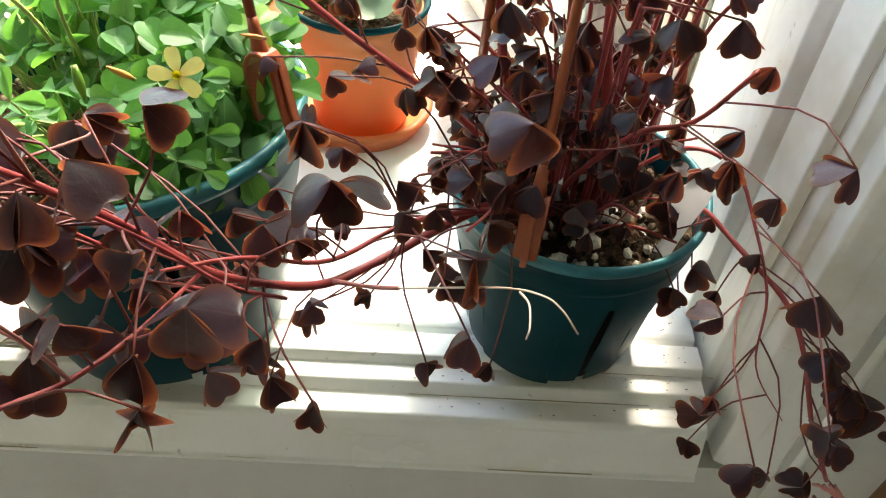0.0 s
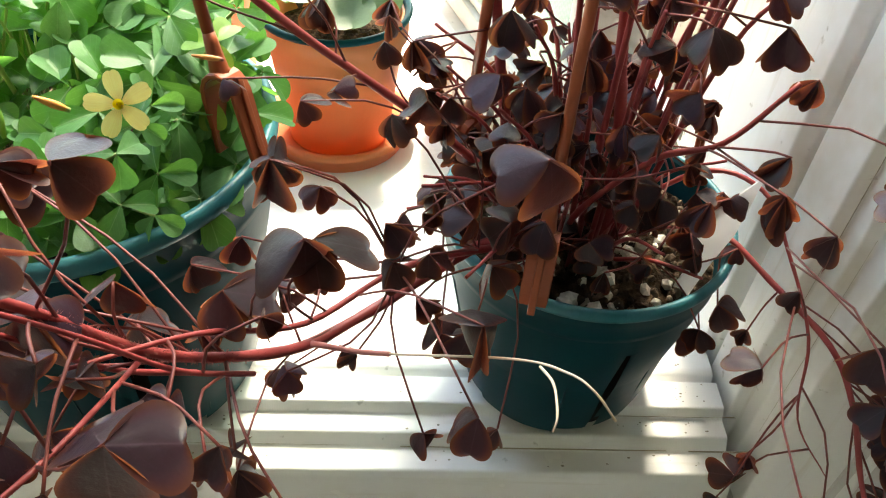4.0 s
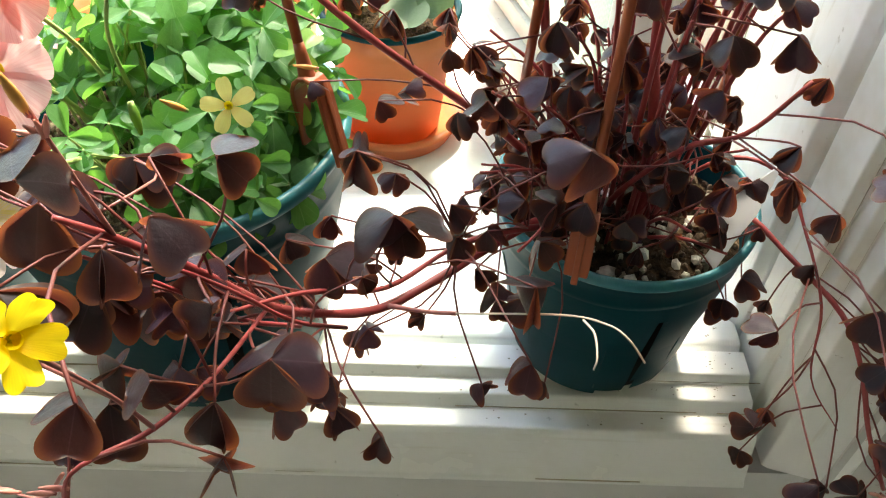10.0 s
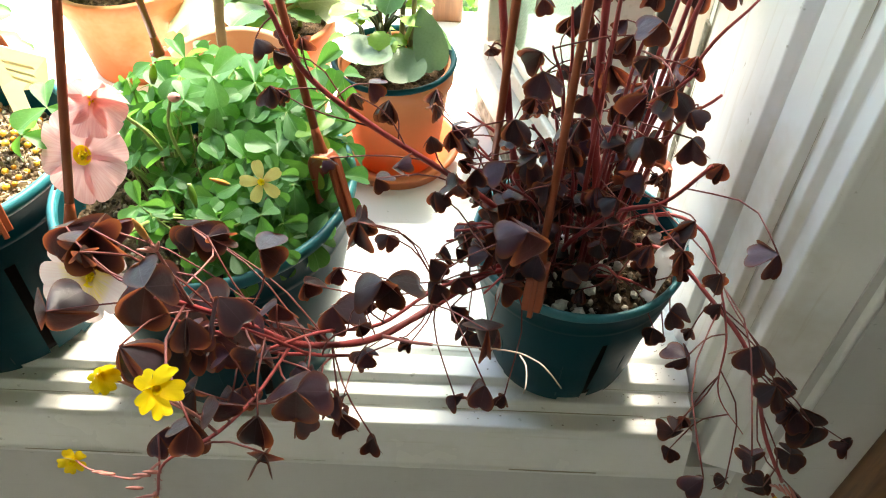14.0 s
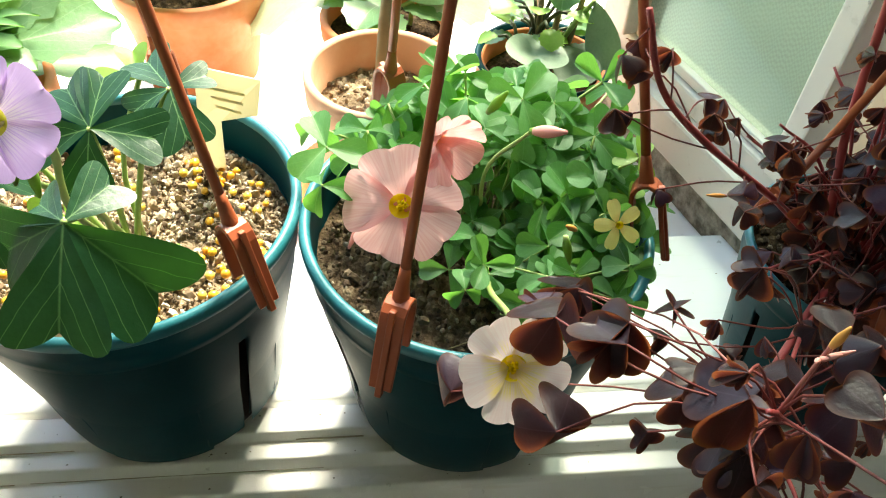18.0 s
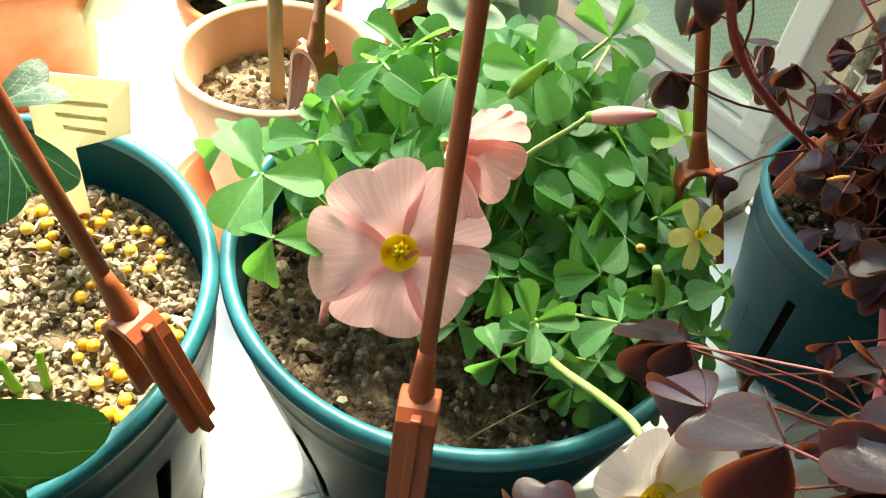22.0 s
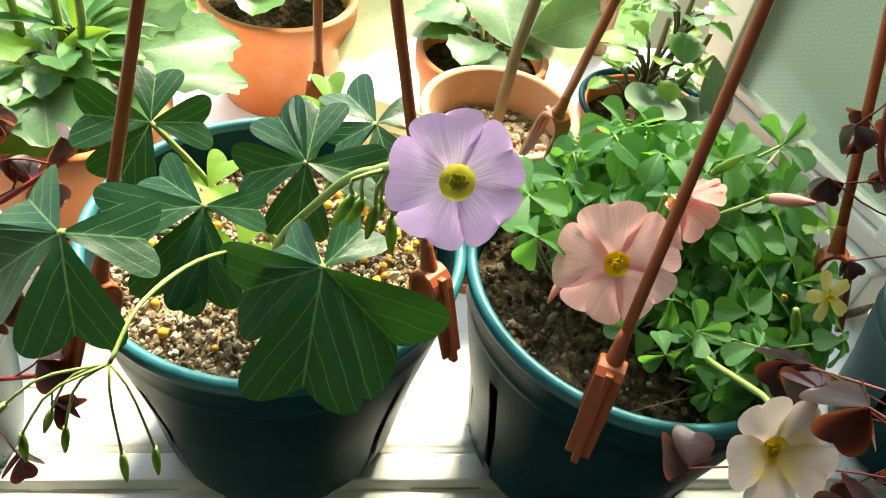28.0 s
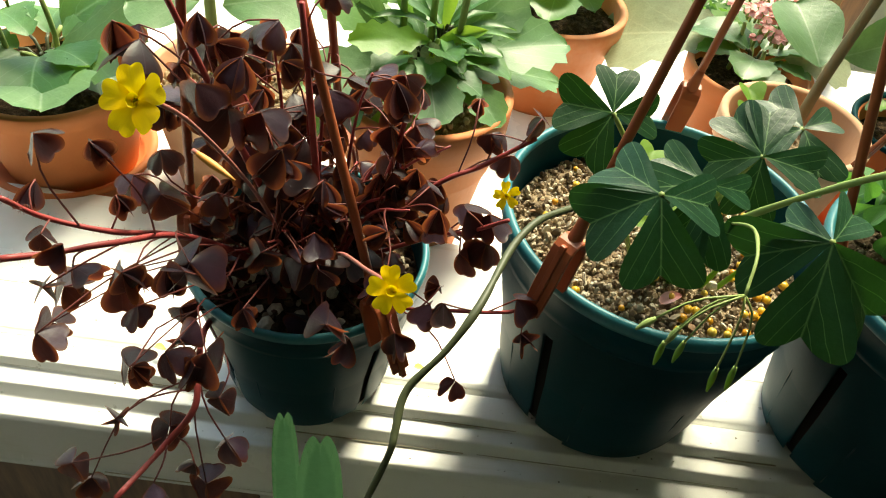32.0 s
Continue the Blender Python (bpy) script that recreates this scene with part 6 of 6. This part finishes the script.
# ---- small things of the middle plant ----
stem(plant_c, [(0.0100, 0.045, 0.086), (0.0040, 0.0200, 0.1121), (0.0014, 0.0000, 0.1251), (0.0026, -0.0150, 0.1349), (0.0020, -0.0250, 0.1419), (0.0015, -0.0315, 0.1410)], 0.0010, 0.0008, GREEN_STEM, "flower_stalk")
stem(plant_c, [(-0.010, 0.055, 0.086), (-0.018, 0.045, 0.115), (-0.0235, 0.030, 0.1345)], 0.0009, 0.0007, GREEN_STEM, "flower_stalk")
stem(plant_c, [(-0.004, 0.058, 0.086), (-0.006, 0.046, 0.130), (-0.0150, 0.0310, 0.1598)], 0.0009, 0.0007, GREEN_STEM, "flower_stalk")
stem(plant_c, [(0.030, 0.040, 0.088), (0.040, 0.026, 0.112), (0.0455, 0.022, 0.128)], 0.00045, 0.0004, PINK_STEM, "flower_stalk")
bud(plant_c, (0.0140, 0.0290, 0.1624), (0.0212, 0.0200, 0.1690), 0.0019, PINK_BUD, LIME, "furled pale pink bud")
stem(plant_c, [(0.008, 0.050, 0.090), (0.004, 0.042, 0.135), (0.0136, 0.0295, 0.1620)], 0.0008, 0.0006, GREEN_STEM, "flower_stalk")
bud(plant_c, (0.003, 0.042, 0.160), (0.007, 0.038, 0.170), 0.0016, LIME)
bud(plant_c, (0.0226, 0.0054, 0.1420), (0.0245, 0.0020, 0.1340), 0.0014, LIME)
bud(plant_c, (0.031, 0.020, 0.130), (0.026, 0.016, 0.136), 0.0011, ORANGE_BUD)
bud(plant_c, (-0.036, 0.030, 0.128), (-0.041, 0.024, 0.120), 0.0013, PINK_BUD)
leaf_on(plant_c, (0.0542, 0.088, 0.1387), (0.030, 0.075, 0.10), (0.1, -0.6, 1), rng_c, GREEN_LEAVES, 0.8, GREEN_STEM, 0.0006)
leaf_on(plant_c, (0.060, 0.082, 0.127), (0.034, 0.072, 0.10), (0.2, -0.5, 1), rng_c, GREEN_LEAVES, 0.75, GREEN_STEM, 0.0006)
LIMES = [leaf_mesh("lime_leaf", LIME, OBCORD, 0.016, 0.013, 3, 0.3, 0.4, 0.1, 0.2, 95)]
for at in ((0.058, 0.046, 0.118), (0.052, 0.050, 0.108), (0.060, 0.052, 0.132)):
    leaf_on(plant_c, at, (0.035, 0.055, 0.092), (0.2, -0.5, 1), rng_c, LIMES, 0.6, GREEN_STEM, 0.0006)
for k in range(7):
    a = rng_c.uniform(0, 6.28)
    q = rng_c.uniform(0.015, 0.05)
    p = Vector((C_POT[0] + q * math.cos(a), C_POT[1] + q * math.sin(a), 0.088))
    d = Vector((math.cos(a + 1.7), math.sin(a + 1.7), 0.1)) * rng_c.uniform(0.01, 0.02)
    part("dry_stalk", tube([p - d, p + Vector((0, 0, 0.003)), p + d], 0.0003, 0.0002, 5, 4), BROWN_STEM, plant_c)

# ---- small things of the trailing purple plants ----
stem(plant_r, [(0.1111, -0.0300, 0.1013), (0.1360, -0.0450, 0.1196), (0.1440, -0.0550, 0.1286), (0.1479, -0.0600, 0.1298), (0.1523, -0.0620, 0.1242)], 0.00030, 0.0002, ROOT_TIP, "aerial_root", "pale aerial root")
stem(plant_r, [(0.092, -0.020, 0.092), (0.103, -0.026, 0.097), (0.1111, -0.0300, 0.1013)], 0.0008, 0.0007, PINK_STEM)
stem(plant_r, [(0.1401, -0.0500, 0.1239), (0.1415, -0.0560, 0.1265), (0.1412, -0.0630, 0.1270), (0.1405, -0.0650, 0.1250)], 0.00030, 0.0002, ROOT_TIP, "aerial_root", "pale aerial root")
stem(plant_r, [(0.0555, -0.0900, 0.1373), (0.0544, -0.0950, 0.1548), (0.0552, -0.1050, 0.1782), (0.0577, -0.1105, 0.1880)], 0.0004, 0.0003, PINK_STEM, "flower_stalk")
stem(plant_r, [(0.0544, -0.0950, 0.1548), (0.044, -0.0920, 0.158), (0.0305, -0.0880, 0.1600)], 0.00045, 0.0004, PINK_STEM, "flower_stalk")
stem(plant_r, [(0.0430, -0.1000, 0.1383), (0.0248, -0.0900, 0.1085), (-0.0065, -0.0700, 0.0736), (-0.0172, -0.0630, 0.0668)], 0.0004, 0.00028, PINK_STEM, "flower_stalk")
stem(plant_r, [(0.0379, -0.1, 0.12), (0.030, -0.098, 0.113), (0.024, -0.096, 0.105), (0.021, -0.094, 0.098)], 0.0005, 0.0004, PINK_STEM, "flower_stalk")
bud(plant_r, (0.0372, -0.1000, 0.1200), (0.0340, -0.1000, 0.1060), 0.0011, ORANGE_BUD, PINK_STEM)
for q in ((0.041, -0.099, 0.131), (0.036, -0.097, 0.125), (0.030, -0.095, 0.113), (0.012, -0.082, 0.095), (0.006, -0.078, 0.088)):
    bud(plant_r, q, (q[0] - 0.003, q[1] - 0.002, q[2] + 0.004), 0.0006, PINK_BUD, PINK_STEM)
# faded flower tips at the end of the drooping stem
bud(plant_r, (0.2630, -0.0330, 0.0060), (0.2700, -0.0350, -0.0040), 0.0011, YELLOW, PINK_STEM, "closed yellow bud")
for k in range(5):
    bud(plant_r, (0.2600 + 0.002 * k, -0.0320, 0.0130), (0.2590 + 0.003 * k, -0.0360 - 0.001 * k, 0.0190 - 0.002 * k), 0.0007, PINK_BUD, PINK_STEM)
# upright flower stalk among the front leaves
stem(plant_r, [(0.0488, -0.068, 0.1639), (0.0470, -0.0700, 0.1800), (0.0455, -0.0720, 0.1950)], 0.0005, 0.0004, PINK_STEM, "flower_stalk")
bud(plant_r, (0.0455, -0.0720, 0.1930), (0.0448, -0.0735, 0.2010), 0.0009, ORANGE_BUD, PINK_STEM)
for k in range(4):
    bud(plant_r, (0.046, -0.071, 0.188), (0.043 + 0.002 * k, -0.0735, 0.191 + 0.001 * k), 0.0006, PINK_BUD, PINK_STEM)
bud(plant_r, (0.0720, 0.0140, 0.1490), (0.0655, 0.0135, 0.1500), 0.0007, ORANGE_BUD, PINK_STEM)

stem(plant_p, [(-0.262, 0.045, 0.062), (-0.250, 0.015, 0.110), (-0.236, -0.018, 0.140), (-0.2285, -0.028, 0.1465)], 0.0008, 0.0005, PINK_STEM, "flower_stalk")
stem(plant_p, [(-0.270, 0.045, 0.062), (-0.275, 0.015, 0.130), (-0.281, -0.015, 0.180), (-0.2832, -0.034, 0.2015)], 0.0008, 0.0005, PINK_STEM, "flower_stalk")
bud(plant_p, (-0.2760, -0.0300, 0.1850), (-0.2660, -0.0340, 0.1815), 0.0010, ORANGE_BUD, PINK_STEM)
flower(plant_p, (-0.195, 0.040, 0.125), (0.2, -0.8, 0.5), 5, 0.005, 0.0034, YELLOW, CORE, 0.001, "small bright yellow flower", 0.3, 0.1, OBCORD, 0.12)
for at in ((-0.335, 0.045, 0.0005), (-0.212, 0.053, 0.0)):
    litter = bmesh.new()
    blade(litter, ROUND, 0.006, 0.004, 0.4, 0.4, 0.05, pose(at[0], at[1], -0.0035, 8, 0, 70))
    litter = part("fallen_petal", litter, BUFF)
    tagged(litter, "dry yellow petal lying on the white sill", "petal")

# ---- plants on the ledge ----


def rosette(owner, cx, cy, z, n, length, width, rng, mat, outline=SCALLOP, rise=(0.2, 0.9), stalk=0.02):
    for k in range(n):
        a = 2.4 * k + rng.uniform(-0.3, 0.3)
        f = rng.uniform(0.65, 1.1)
        el = rng.uniform(*rise)
        root = Vector((cx, cy, z))
        base = root + Vector((math.cos(a) * math.cos(el), math.sin(a) * math.cos(el), math.sin(el))) * stalk
        bm = bmesh.new()
        m = Matrix.Translation(base) @ Matrix.Rotation(a - math.pi / 2, 4, "Z") @ Matrix.Rotation(el * 0.6, 4, "X")
        blade(bm, outline, length * f, width * f, 0.18, rng.uniform(0.4, 1.1), 0.03, m, 4, 0.03, k)
        bmesh.ops.remove_doubles(bm, verts=bm.verts, dist=1e-6)
        leaf = part("leaf", bm, mat, owner)
        part("stalk", tube([root - Vector((0, 0, 0.012)), root.lerp(base, 0.5) + Vector((0, 0, 0.002)), base + Vector((0, 0, 0.0005))], 0.0012, 0.0009, 4, 6), GREY_STEM, leaf)


def floret_head(owner, cx, cy, z, n, spread, rng):
    part("flower_stalk", tube([(cx, cy, z - 0.05), (cx + 0.003, cy, z - 0.025), (cx, cy, z)], 0.0018, 0.0014, 5, 7), GREEN_STEM, owner)
    for k in range(n):
        a = rng.uniform(0, 6.28)
        q = spread * math.sqrt(rng.random())
        at = (cx + q * math.cos(a), cy + q * math.sin(a), z + 0.012 + rng.uniform(-0.004, 0.006))
        f = part("floret", lathe([(0, 0), (0.0008, 0.0), (0.0011, 0.004), (0.0005, 0.0065), (0, 0.0066)], 7), GREEN_STEM, owner)
        f.data.transform(Matrix.Translation((at[0], at[1], at[2] - 0.0065)))
        bm = bmesh.new()
        for j in range(4):
            blade(bm, ROUND, 0.0046, 0.0036, 0.1, 0.2, 0, facing(at, (rng.gauss(0, 0.3), rng.gauss(-0.3, 0.3), 1), j * math.pi / 2 + a), 2)
        part("petal", bm, PINK_BUD if rng.random() < 0.3 else PINK, f)


rng_b = random.Random(8)


def big_leaf(owner, base, tip, width, mat, outline=LOBED, up=(0, -0.2, 1), droop=0.25, fold=0.15, seed=0, stalk_from=None):
    """One large leaf from its base to its tip."""
    base, tip = Vector(base), Vector(tip)
    y = tip - base
    length = y.length
    y.normalize()
    n = Vector(up)
    n = (n - y * n.dot(y)).normalized()
    m = Matrix.Translation(base) @ Matrix((y.cross(n), y, n)).transposed().to_4x4()
    bm = bmesh.new()
    blade(bm, outline, length, width, fold, droop, 0.02, m, 5, 0.05, seed)
    bmesh.ops.remove_doubles(bm, verts=bm.verts, dist=1e-6)
    ob = part("leaf", bm, mat, owner)
    if stalk_from:
        r = Vector(stalk_from)
        part("stalk", tube([r, r.lerp(base, 0.5) + Vector((0, 0, 0.004)), base], 0.0018, 0.0013, 6, 7), GREEN_STEM, ob)
    return ob


K1 = (-0.232, 0.180, 0.066)
for i, (base, tip, w, mat, outline, up) in enumerate((
        ((-0.222, 0.186, 0.088), (-0.156, 0.214, 0.097), 0.054, PALE, LOBED, (0.1, -0.4, 1)),
        ((-0.218, 0.190, 0.080), (-0.152, 0.220, 0.070), 0.040, PALE, LOBED, (0.2, -0.3, 1)),
        ((-0.232, 0.166, 0.096), (-0.222, 0.130, 0.088), 0.040, PALE, SCALLOP, (0.2, -0.6, 1)),
        ((-0.240, 0.160, 0.090), (-0.240, 0.128, 0.066), 0.040, LIME, SCALLOP, (-0.2, -1.0, 0.5)),
        ((-0.244, 0.168, 0.092), (-0.292, 0.146, 0.090), 0.044, PALE, SCALLOP, (-0.2, -0.5, 1)),
        ((-0.232, 0.172, 0.104), (-0.268, 0.154, 0.112), 0.026, LIME, LOBED, (-0.1, -0.7, 1)),
        ((-0.228, 0.182, 0.100), (-0.205, 0.176, 0.112), 0.016, LIME, LANCE, (0, -0.8, 0.6)),
        ((-0.226, 0.196, 0.092), (-0.222, 0.202, 0.136), 0.014, LIME, LANCE, (0.2, -1, 0.1)),
        ((-0.240, 0.196, 0.092), (-0.262, 0.206, 0.140), 0.016, FLESHY, LANCE, (-0.2, -1, 0.2)),
        ((-0.250, 0.186, 0.090), (-0.282, 0.196, 0.132), 0.030, PALE, LANCE, (-0.3, -1, 0.3)),
        ((-0.220, 0.200, 0.090), (-0.186, 0.226, 0.118), 0.050, PALE, SCALLOP, (0.3, -0.7, 0.8)),
        ((-0.236, 0.206, 0.090), (-0.232, 0.252, 0.112), 0.052, FLESHY, LOBED, (0, -0.6, 1)),
        ((-0.252, 0.200, 0.086), (-0.296, 0.232, 0.104), 0.050, FLESHY, SCALLOP, (-0.3, -0.6, 1)),
        ((-0.214, 0.172, 0.086), (-0.190, 0.150, 0.078), 0.030, FLESHY, SCALLOP, (0.5, -0.6, 0.8)),
        ((-0.252, 0.166, 0.084), (-0.284, 0.128, 0.072), 0.038, FLESHY, SCALLOP, (-0.4, -0.6, 0.8)))):
    big_leaf(back_k1, base, tip, w * 0.82, mat, outline, up, seed=i, stalk_from=K1)
rosette(back_k1, -0.234, 0.186, 0.082, 20, 0.034, 0.020, rng_b, FLESHY, SCALLOP, (0.5, 1.2), 0.014)
rosette(back_k1, -0.226, 0.196, 0.090, 14, 0.040, 0.014, rng_b, FLESHY, LANCE, (0.7, 1.3), 0.010)
rosette(back_k1, -0.238, 0.172, 0.078, 12, 0.030, 0.022, rng_b, PALE, LOBED, (0.2, 0.8), 0.014)
for dx, dy in ((0.0, 0.012), (0.012, -0.002), (-0.012, 0.006)):
    part("flower_stalk", tube([(-0.232 + dx, 0.182 + dy, 0.06), (-0.232 + dx * 1.2, 0.184 + dy, 0.10), (-0.232 + dx * 1.5, 0.186 + dy, 0.17)], 0.0024, 0.0016, 6, 8), GREEN_STEM, back_k1)
for at in ((-0.2430, 0.1700, 0.0960), (-0.2300, 0.1690, 0.0980), (-0.2380, 0.1640, 0.0900)):
    flower(back_k1, at, (0.1, -0.7, 0.6), 4, 0.0060, 0.0056, CREAM_LEAF, GREEN_CORE, 0.0013, "small pale green flower", 0.5, at[0] * 90, ROUND, 0.1)
rosette(back_k2, -0.150, 0.355, 0.048, 13, 0.046, 0.040, rng_b, FLESHY, SCALLOP, (0.4, 1.2), 0.018)
rosette(back_k3, -0.018, 0.300, 0.046, 10, 0.040, 0.034, rng_b, FLESHY, SCALLOP, (0.3, 1.0), 0.012)
for i, (base, tip, w, mat, up) in enumerate((
        ((-0.036, 0.318, 0.056), (-0.118, 0.350, 0.034), 0.080, CREAM_LEAF, (-0.1, -0.5, 1)), ((0.000, 0.300, 0.056), (0.050, 0.308, 0.060), 0.052, CREAM_LEAF, (0.2, -0.6, 1)), ((-0.020, 0.316, 0.060), (-0.020, 0.372, 0.090), 0.056, PALE, (0, -0.8, 0.7)))):
    big_leaf(back_k3, base, tip, w, mat, SCALLOP, up, seed=20 + i, stalk_from=(-0.018, 0.300, 0.036))
floret_head(back_k3, -0.030, 0.312, 0.070, 30, 0.016, rng_b)
floret_head(back_k3, -0.004, 0.306, 0.074, 24, 0.014, rng_b)
floret_head(back_k3, -0.016, 0.296, 0.060, 18, 0.012, rng_b)
rosette(back_b6, -0.445, 0.195, 0.044, 8, 0.050, 0.046, rng_b, FLESHY, stalk=0.016)
for i, (base, tip, w, mat) in enumerate((((-0.432, 0.190, 0.056), (-0.384, 0.186, 0.076), 0.062, PALE), ((-0.436, 0.182, 0.054), (-0.420, 0.136, 0.062), 0.058, PALE), ((-0.452, 0.184, 0.054), (-0.476, 0.140, 0.060), 0.056, PALE), ((-0.440, 0.210, 0.058), (-0.404, 0.244, 0.082), 0.058, FLESHY))):
    big_leaf(back_b6, base, tip, w, mat, SCALLOP, (0.1, -0.4, 1), seed=30 + i, stalk_from=(-0.445, 0.195, 0.036))
sauc = lathe([(0, 0), (0.042, 0), (0.048, 0.010), (0.0505, 0.012), (0.0505, 0.0145), (0.046, 0.0145), (0.040, 0.004), (0, 0.004)], 48)
bmesh.ops.translate(sauc, verts=sauc.verts, vec=(-0.445, 0.195, LEDGE_Z))
part("saucer", sauc, TERRA, back_b6)
floret_head(back_b6, -0.440, 0.196, 0.086, 40, 0.020, rng_b)
floret_head(back_b6, -0.462, 0.184, 0.080, 24, 0.014, rng_b)
part("main_stem", tube([(-0.352, 0.206, 0.03), (-0.352, 0.205, 0.07), (-0.350, 0.203, 0.15)], 0.0036, 0.0028, 6, 9), GREEN_STEM, back_b5)
for i, (base, tip, w) in enumerate((((-0.345, 0.205, 0.088), (-0.302, 0.214, 0.098), 0.046), ((-0.350, 0.212, 0.092), (-0.334, 0.256, 0.104), 0.044), ((-0.356, 0.202, 0.090), (-0.392, 0.190, 0.094), 0.040))):
    big_leaf(back_b5, base, tip, w, PALE, ROUND, (0.1, -0.5, 1), seed=40 + i)
part("main_stem", tube([(-0.026, 0.196, 0.04), (-0.023, 0.199, 0.10), (-0.012, 0.206, 0.17), (-0.002, 0.212, 0.26)], 0.0032, 0.0026, 10, 9), BROWN_STEM, back_c4, "jointed brown-green cane")
for i, (base, tip, w, mat) in enumerate((((-0.022, 0.210, 0.100), (-0.032, 0.250, 0.122), 0.042, PALE), ((-0.016, 0.206, 0.110), (0.020, 0.212, 0.124), 0.030, PALE), ((-0.012, 0.206, 0.170), (-0.040, 0.200, 0.190), 0.040, FLESHY))):
    big_leaf(back_c4, base, tip, w, mat, ROUND, (0.1, -0.8, 0.7), seed=50 + i)
liner = lathe([(0.0352, 0.030), (0.0372, 0.0506), (0.0390, 0.0530), (0.0408, 0.0530), (0.0415, 0.0514), (0.0410, 0.0498), (0.0403, 0.0498)], 56)
bmesh.ops.translate(liner, verts=liner.verts, vec=(0.073, 0.240, 0))
part("inner_pot", liner, TEAL, back_tr, "dark plastic liner pot with a rolled lip")
TR = (0.074, 0.240, 0.044)
for i, (base, tip, w, mat, outline) in enumerate((
        ((0.064, 0.226, 0.074), (0.056, 0.192, 0.080), 0.036, GREY_LEAF, ROUND), ((0.078, 0.222, 0.070), (0.086, 0.196, 0.064), 0.028, GREY_LEAF, ROUND), ((0.092, 0.226, 0.096), (0.102, 0.208, 0.062), 0.022, GREY_LEAF, ROUND))):
    big_leaf(back_tr, base, tip, w, mat, outline, (0, -0.5, 1), seed=60 + i, stalk_from=TR)
rosette(back_tr, 0.066, 0.238, 0.078, 9, 0.020, 0.020, rng_b, LIME, SCALLOP, (0.2, 1.0), 0.018)
rosette(back_tr, 0.056, 0.232, 0.066, 7, 0.017, 0.018, rng_b, LIME, SCALLOP, (0.1, 0.9), 0.014)
rosette(back_tr, 0.080, 0.250, 0.098, 8, 0.024, 0.022, rng_b, FLESHY, SCALLOP, (0.1, 0.9), 0.014)
rosette(back_tr, 0.072, 0.246, 0.058, 10, 0.026, 0.024, rng_b, FLESHY, SCALLOP, (0.1, 0.8), 0.018)
for dx, dy, h in ((-0.010, -0.004, 0.075), (0.006, 0.006, 0.085), (0.014, -0.006, 0.070)):
    part("main_stem", tube([(0.074 + dx * 0.4, 0.240 + dy * 0.4, 0.036), (0.074 + dx * 0.8, 0.240 + dy, 0.036 + h * 0.5), (0.074 + dx, 0.240 + dy * 1.5, 0.036 + h)], 0.0022, 0.0015, 6, 7), BROWN_STEM, back_tr, "brown woody stem")
mesh_part("soil_crumb", pebbles(scatter(-0.024, 0.200, 0.046, 0.036, 260, 51), 0.0022, 52), GRIT, back_c4, "pale gritty soil", "stuff")
mesh_part("soil_crumb", pebbles(scatter(-0.345, 0.206, 0.034, 0.041, 300, 53), 0.0022, 54), GRIT, back_b5, "pale gritty soil", "stuff")
mesh_part("soil_crumb", pebbles(scatter(-0.232, 0.178, 0.058, 0.041, 260, 55), 0.0022, 56), GRIT, back_k1, "pale gritty soil", "stuff")

# shrubs in the garden below
rng_s = random.Random(15)
sv, sf = [], []
for k in range(5200):
    c = Vector((rng_s.uniform(-6, 6), rng_s.uniform(2.2, 9), -3.0))
    c.z += abs(noise.noise(c * 0.7)) * 1.8 * rng_s.random() ** 0.5 + 0.05
    e = Euler((rng_s.uniform(0, 6), rng_s.uniform(0, 6), rng_s.uniform(0, 6))).to_matrix()
    o = len(sv)
    for p in ((-0.05, 0, 0), (0, -0.03, 0.01), (0.06, 0, 0), (0, 0.03, 0.01)):
        sv.append(tuple(c + e @ Vector(p)))
    sf.append((o, o + 1, o + 2, o + 3))
me = bpy.data.meshes.new("shrubbery")
me.from_pydata(sv, [], sf)
me.materials.append(leaf_mat("shrub_leaf", (0.05, 0.12, 0.03), (0.09, 0.17, 0.05), (0.2, 0.4, 0.06), 0.3))
tagged(new("shrubbery", me), "green garden shrubs below the window", "shrubs", kind="stuff")
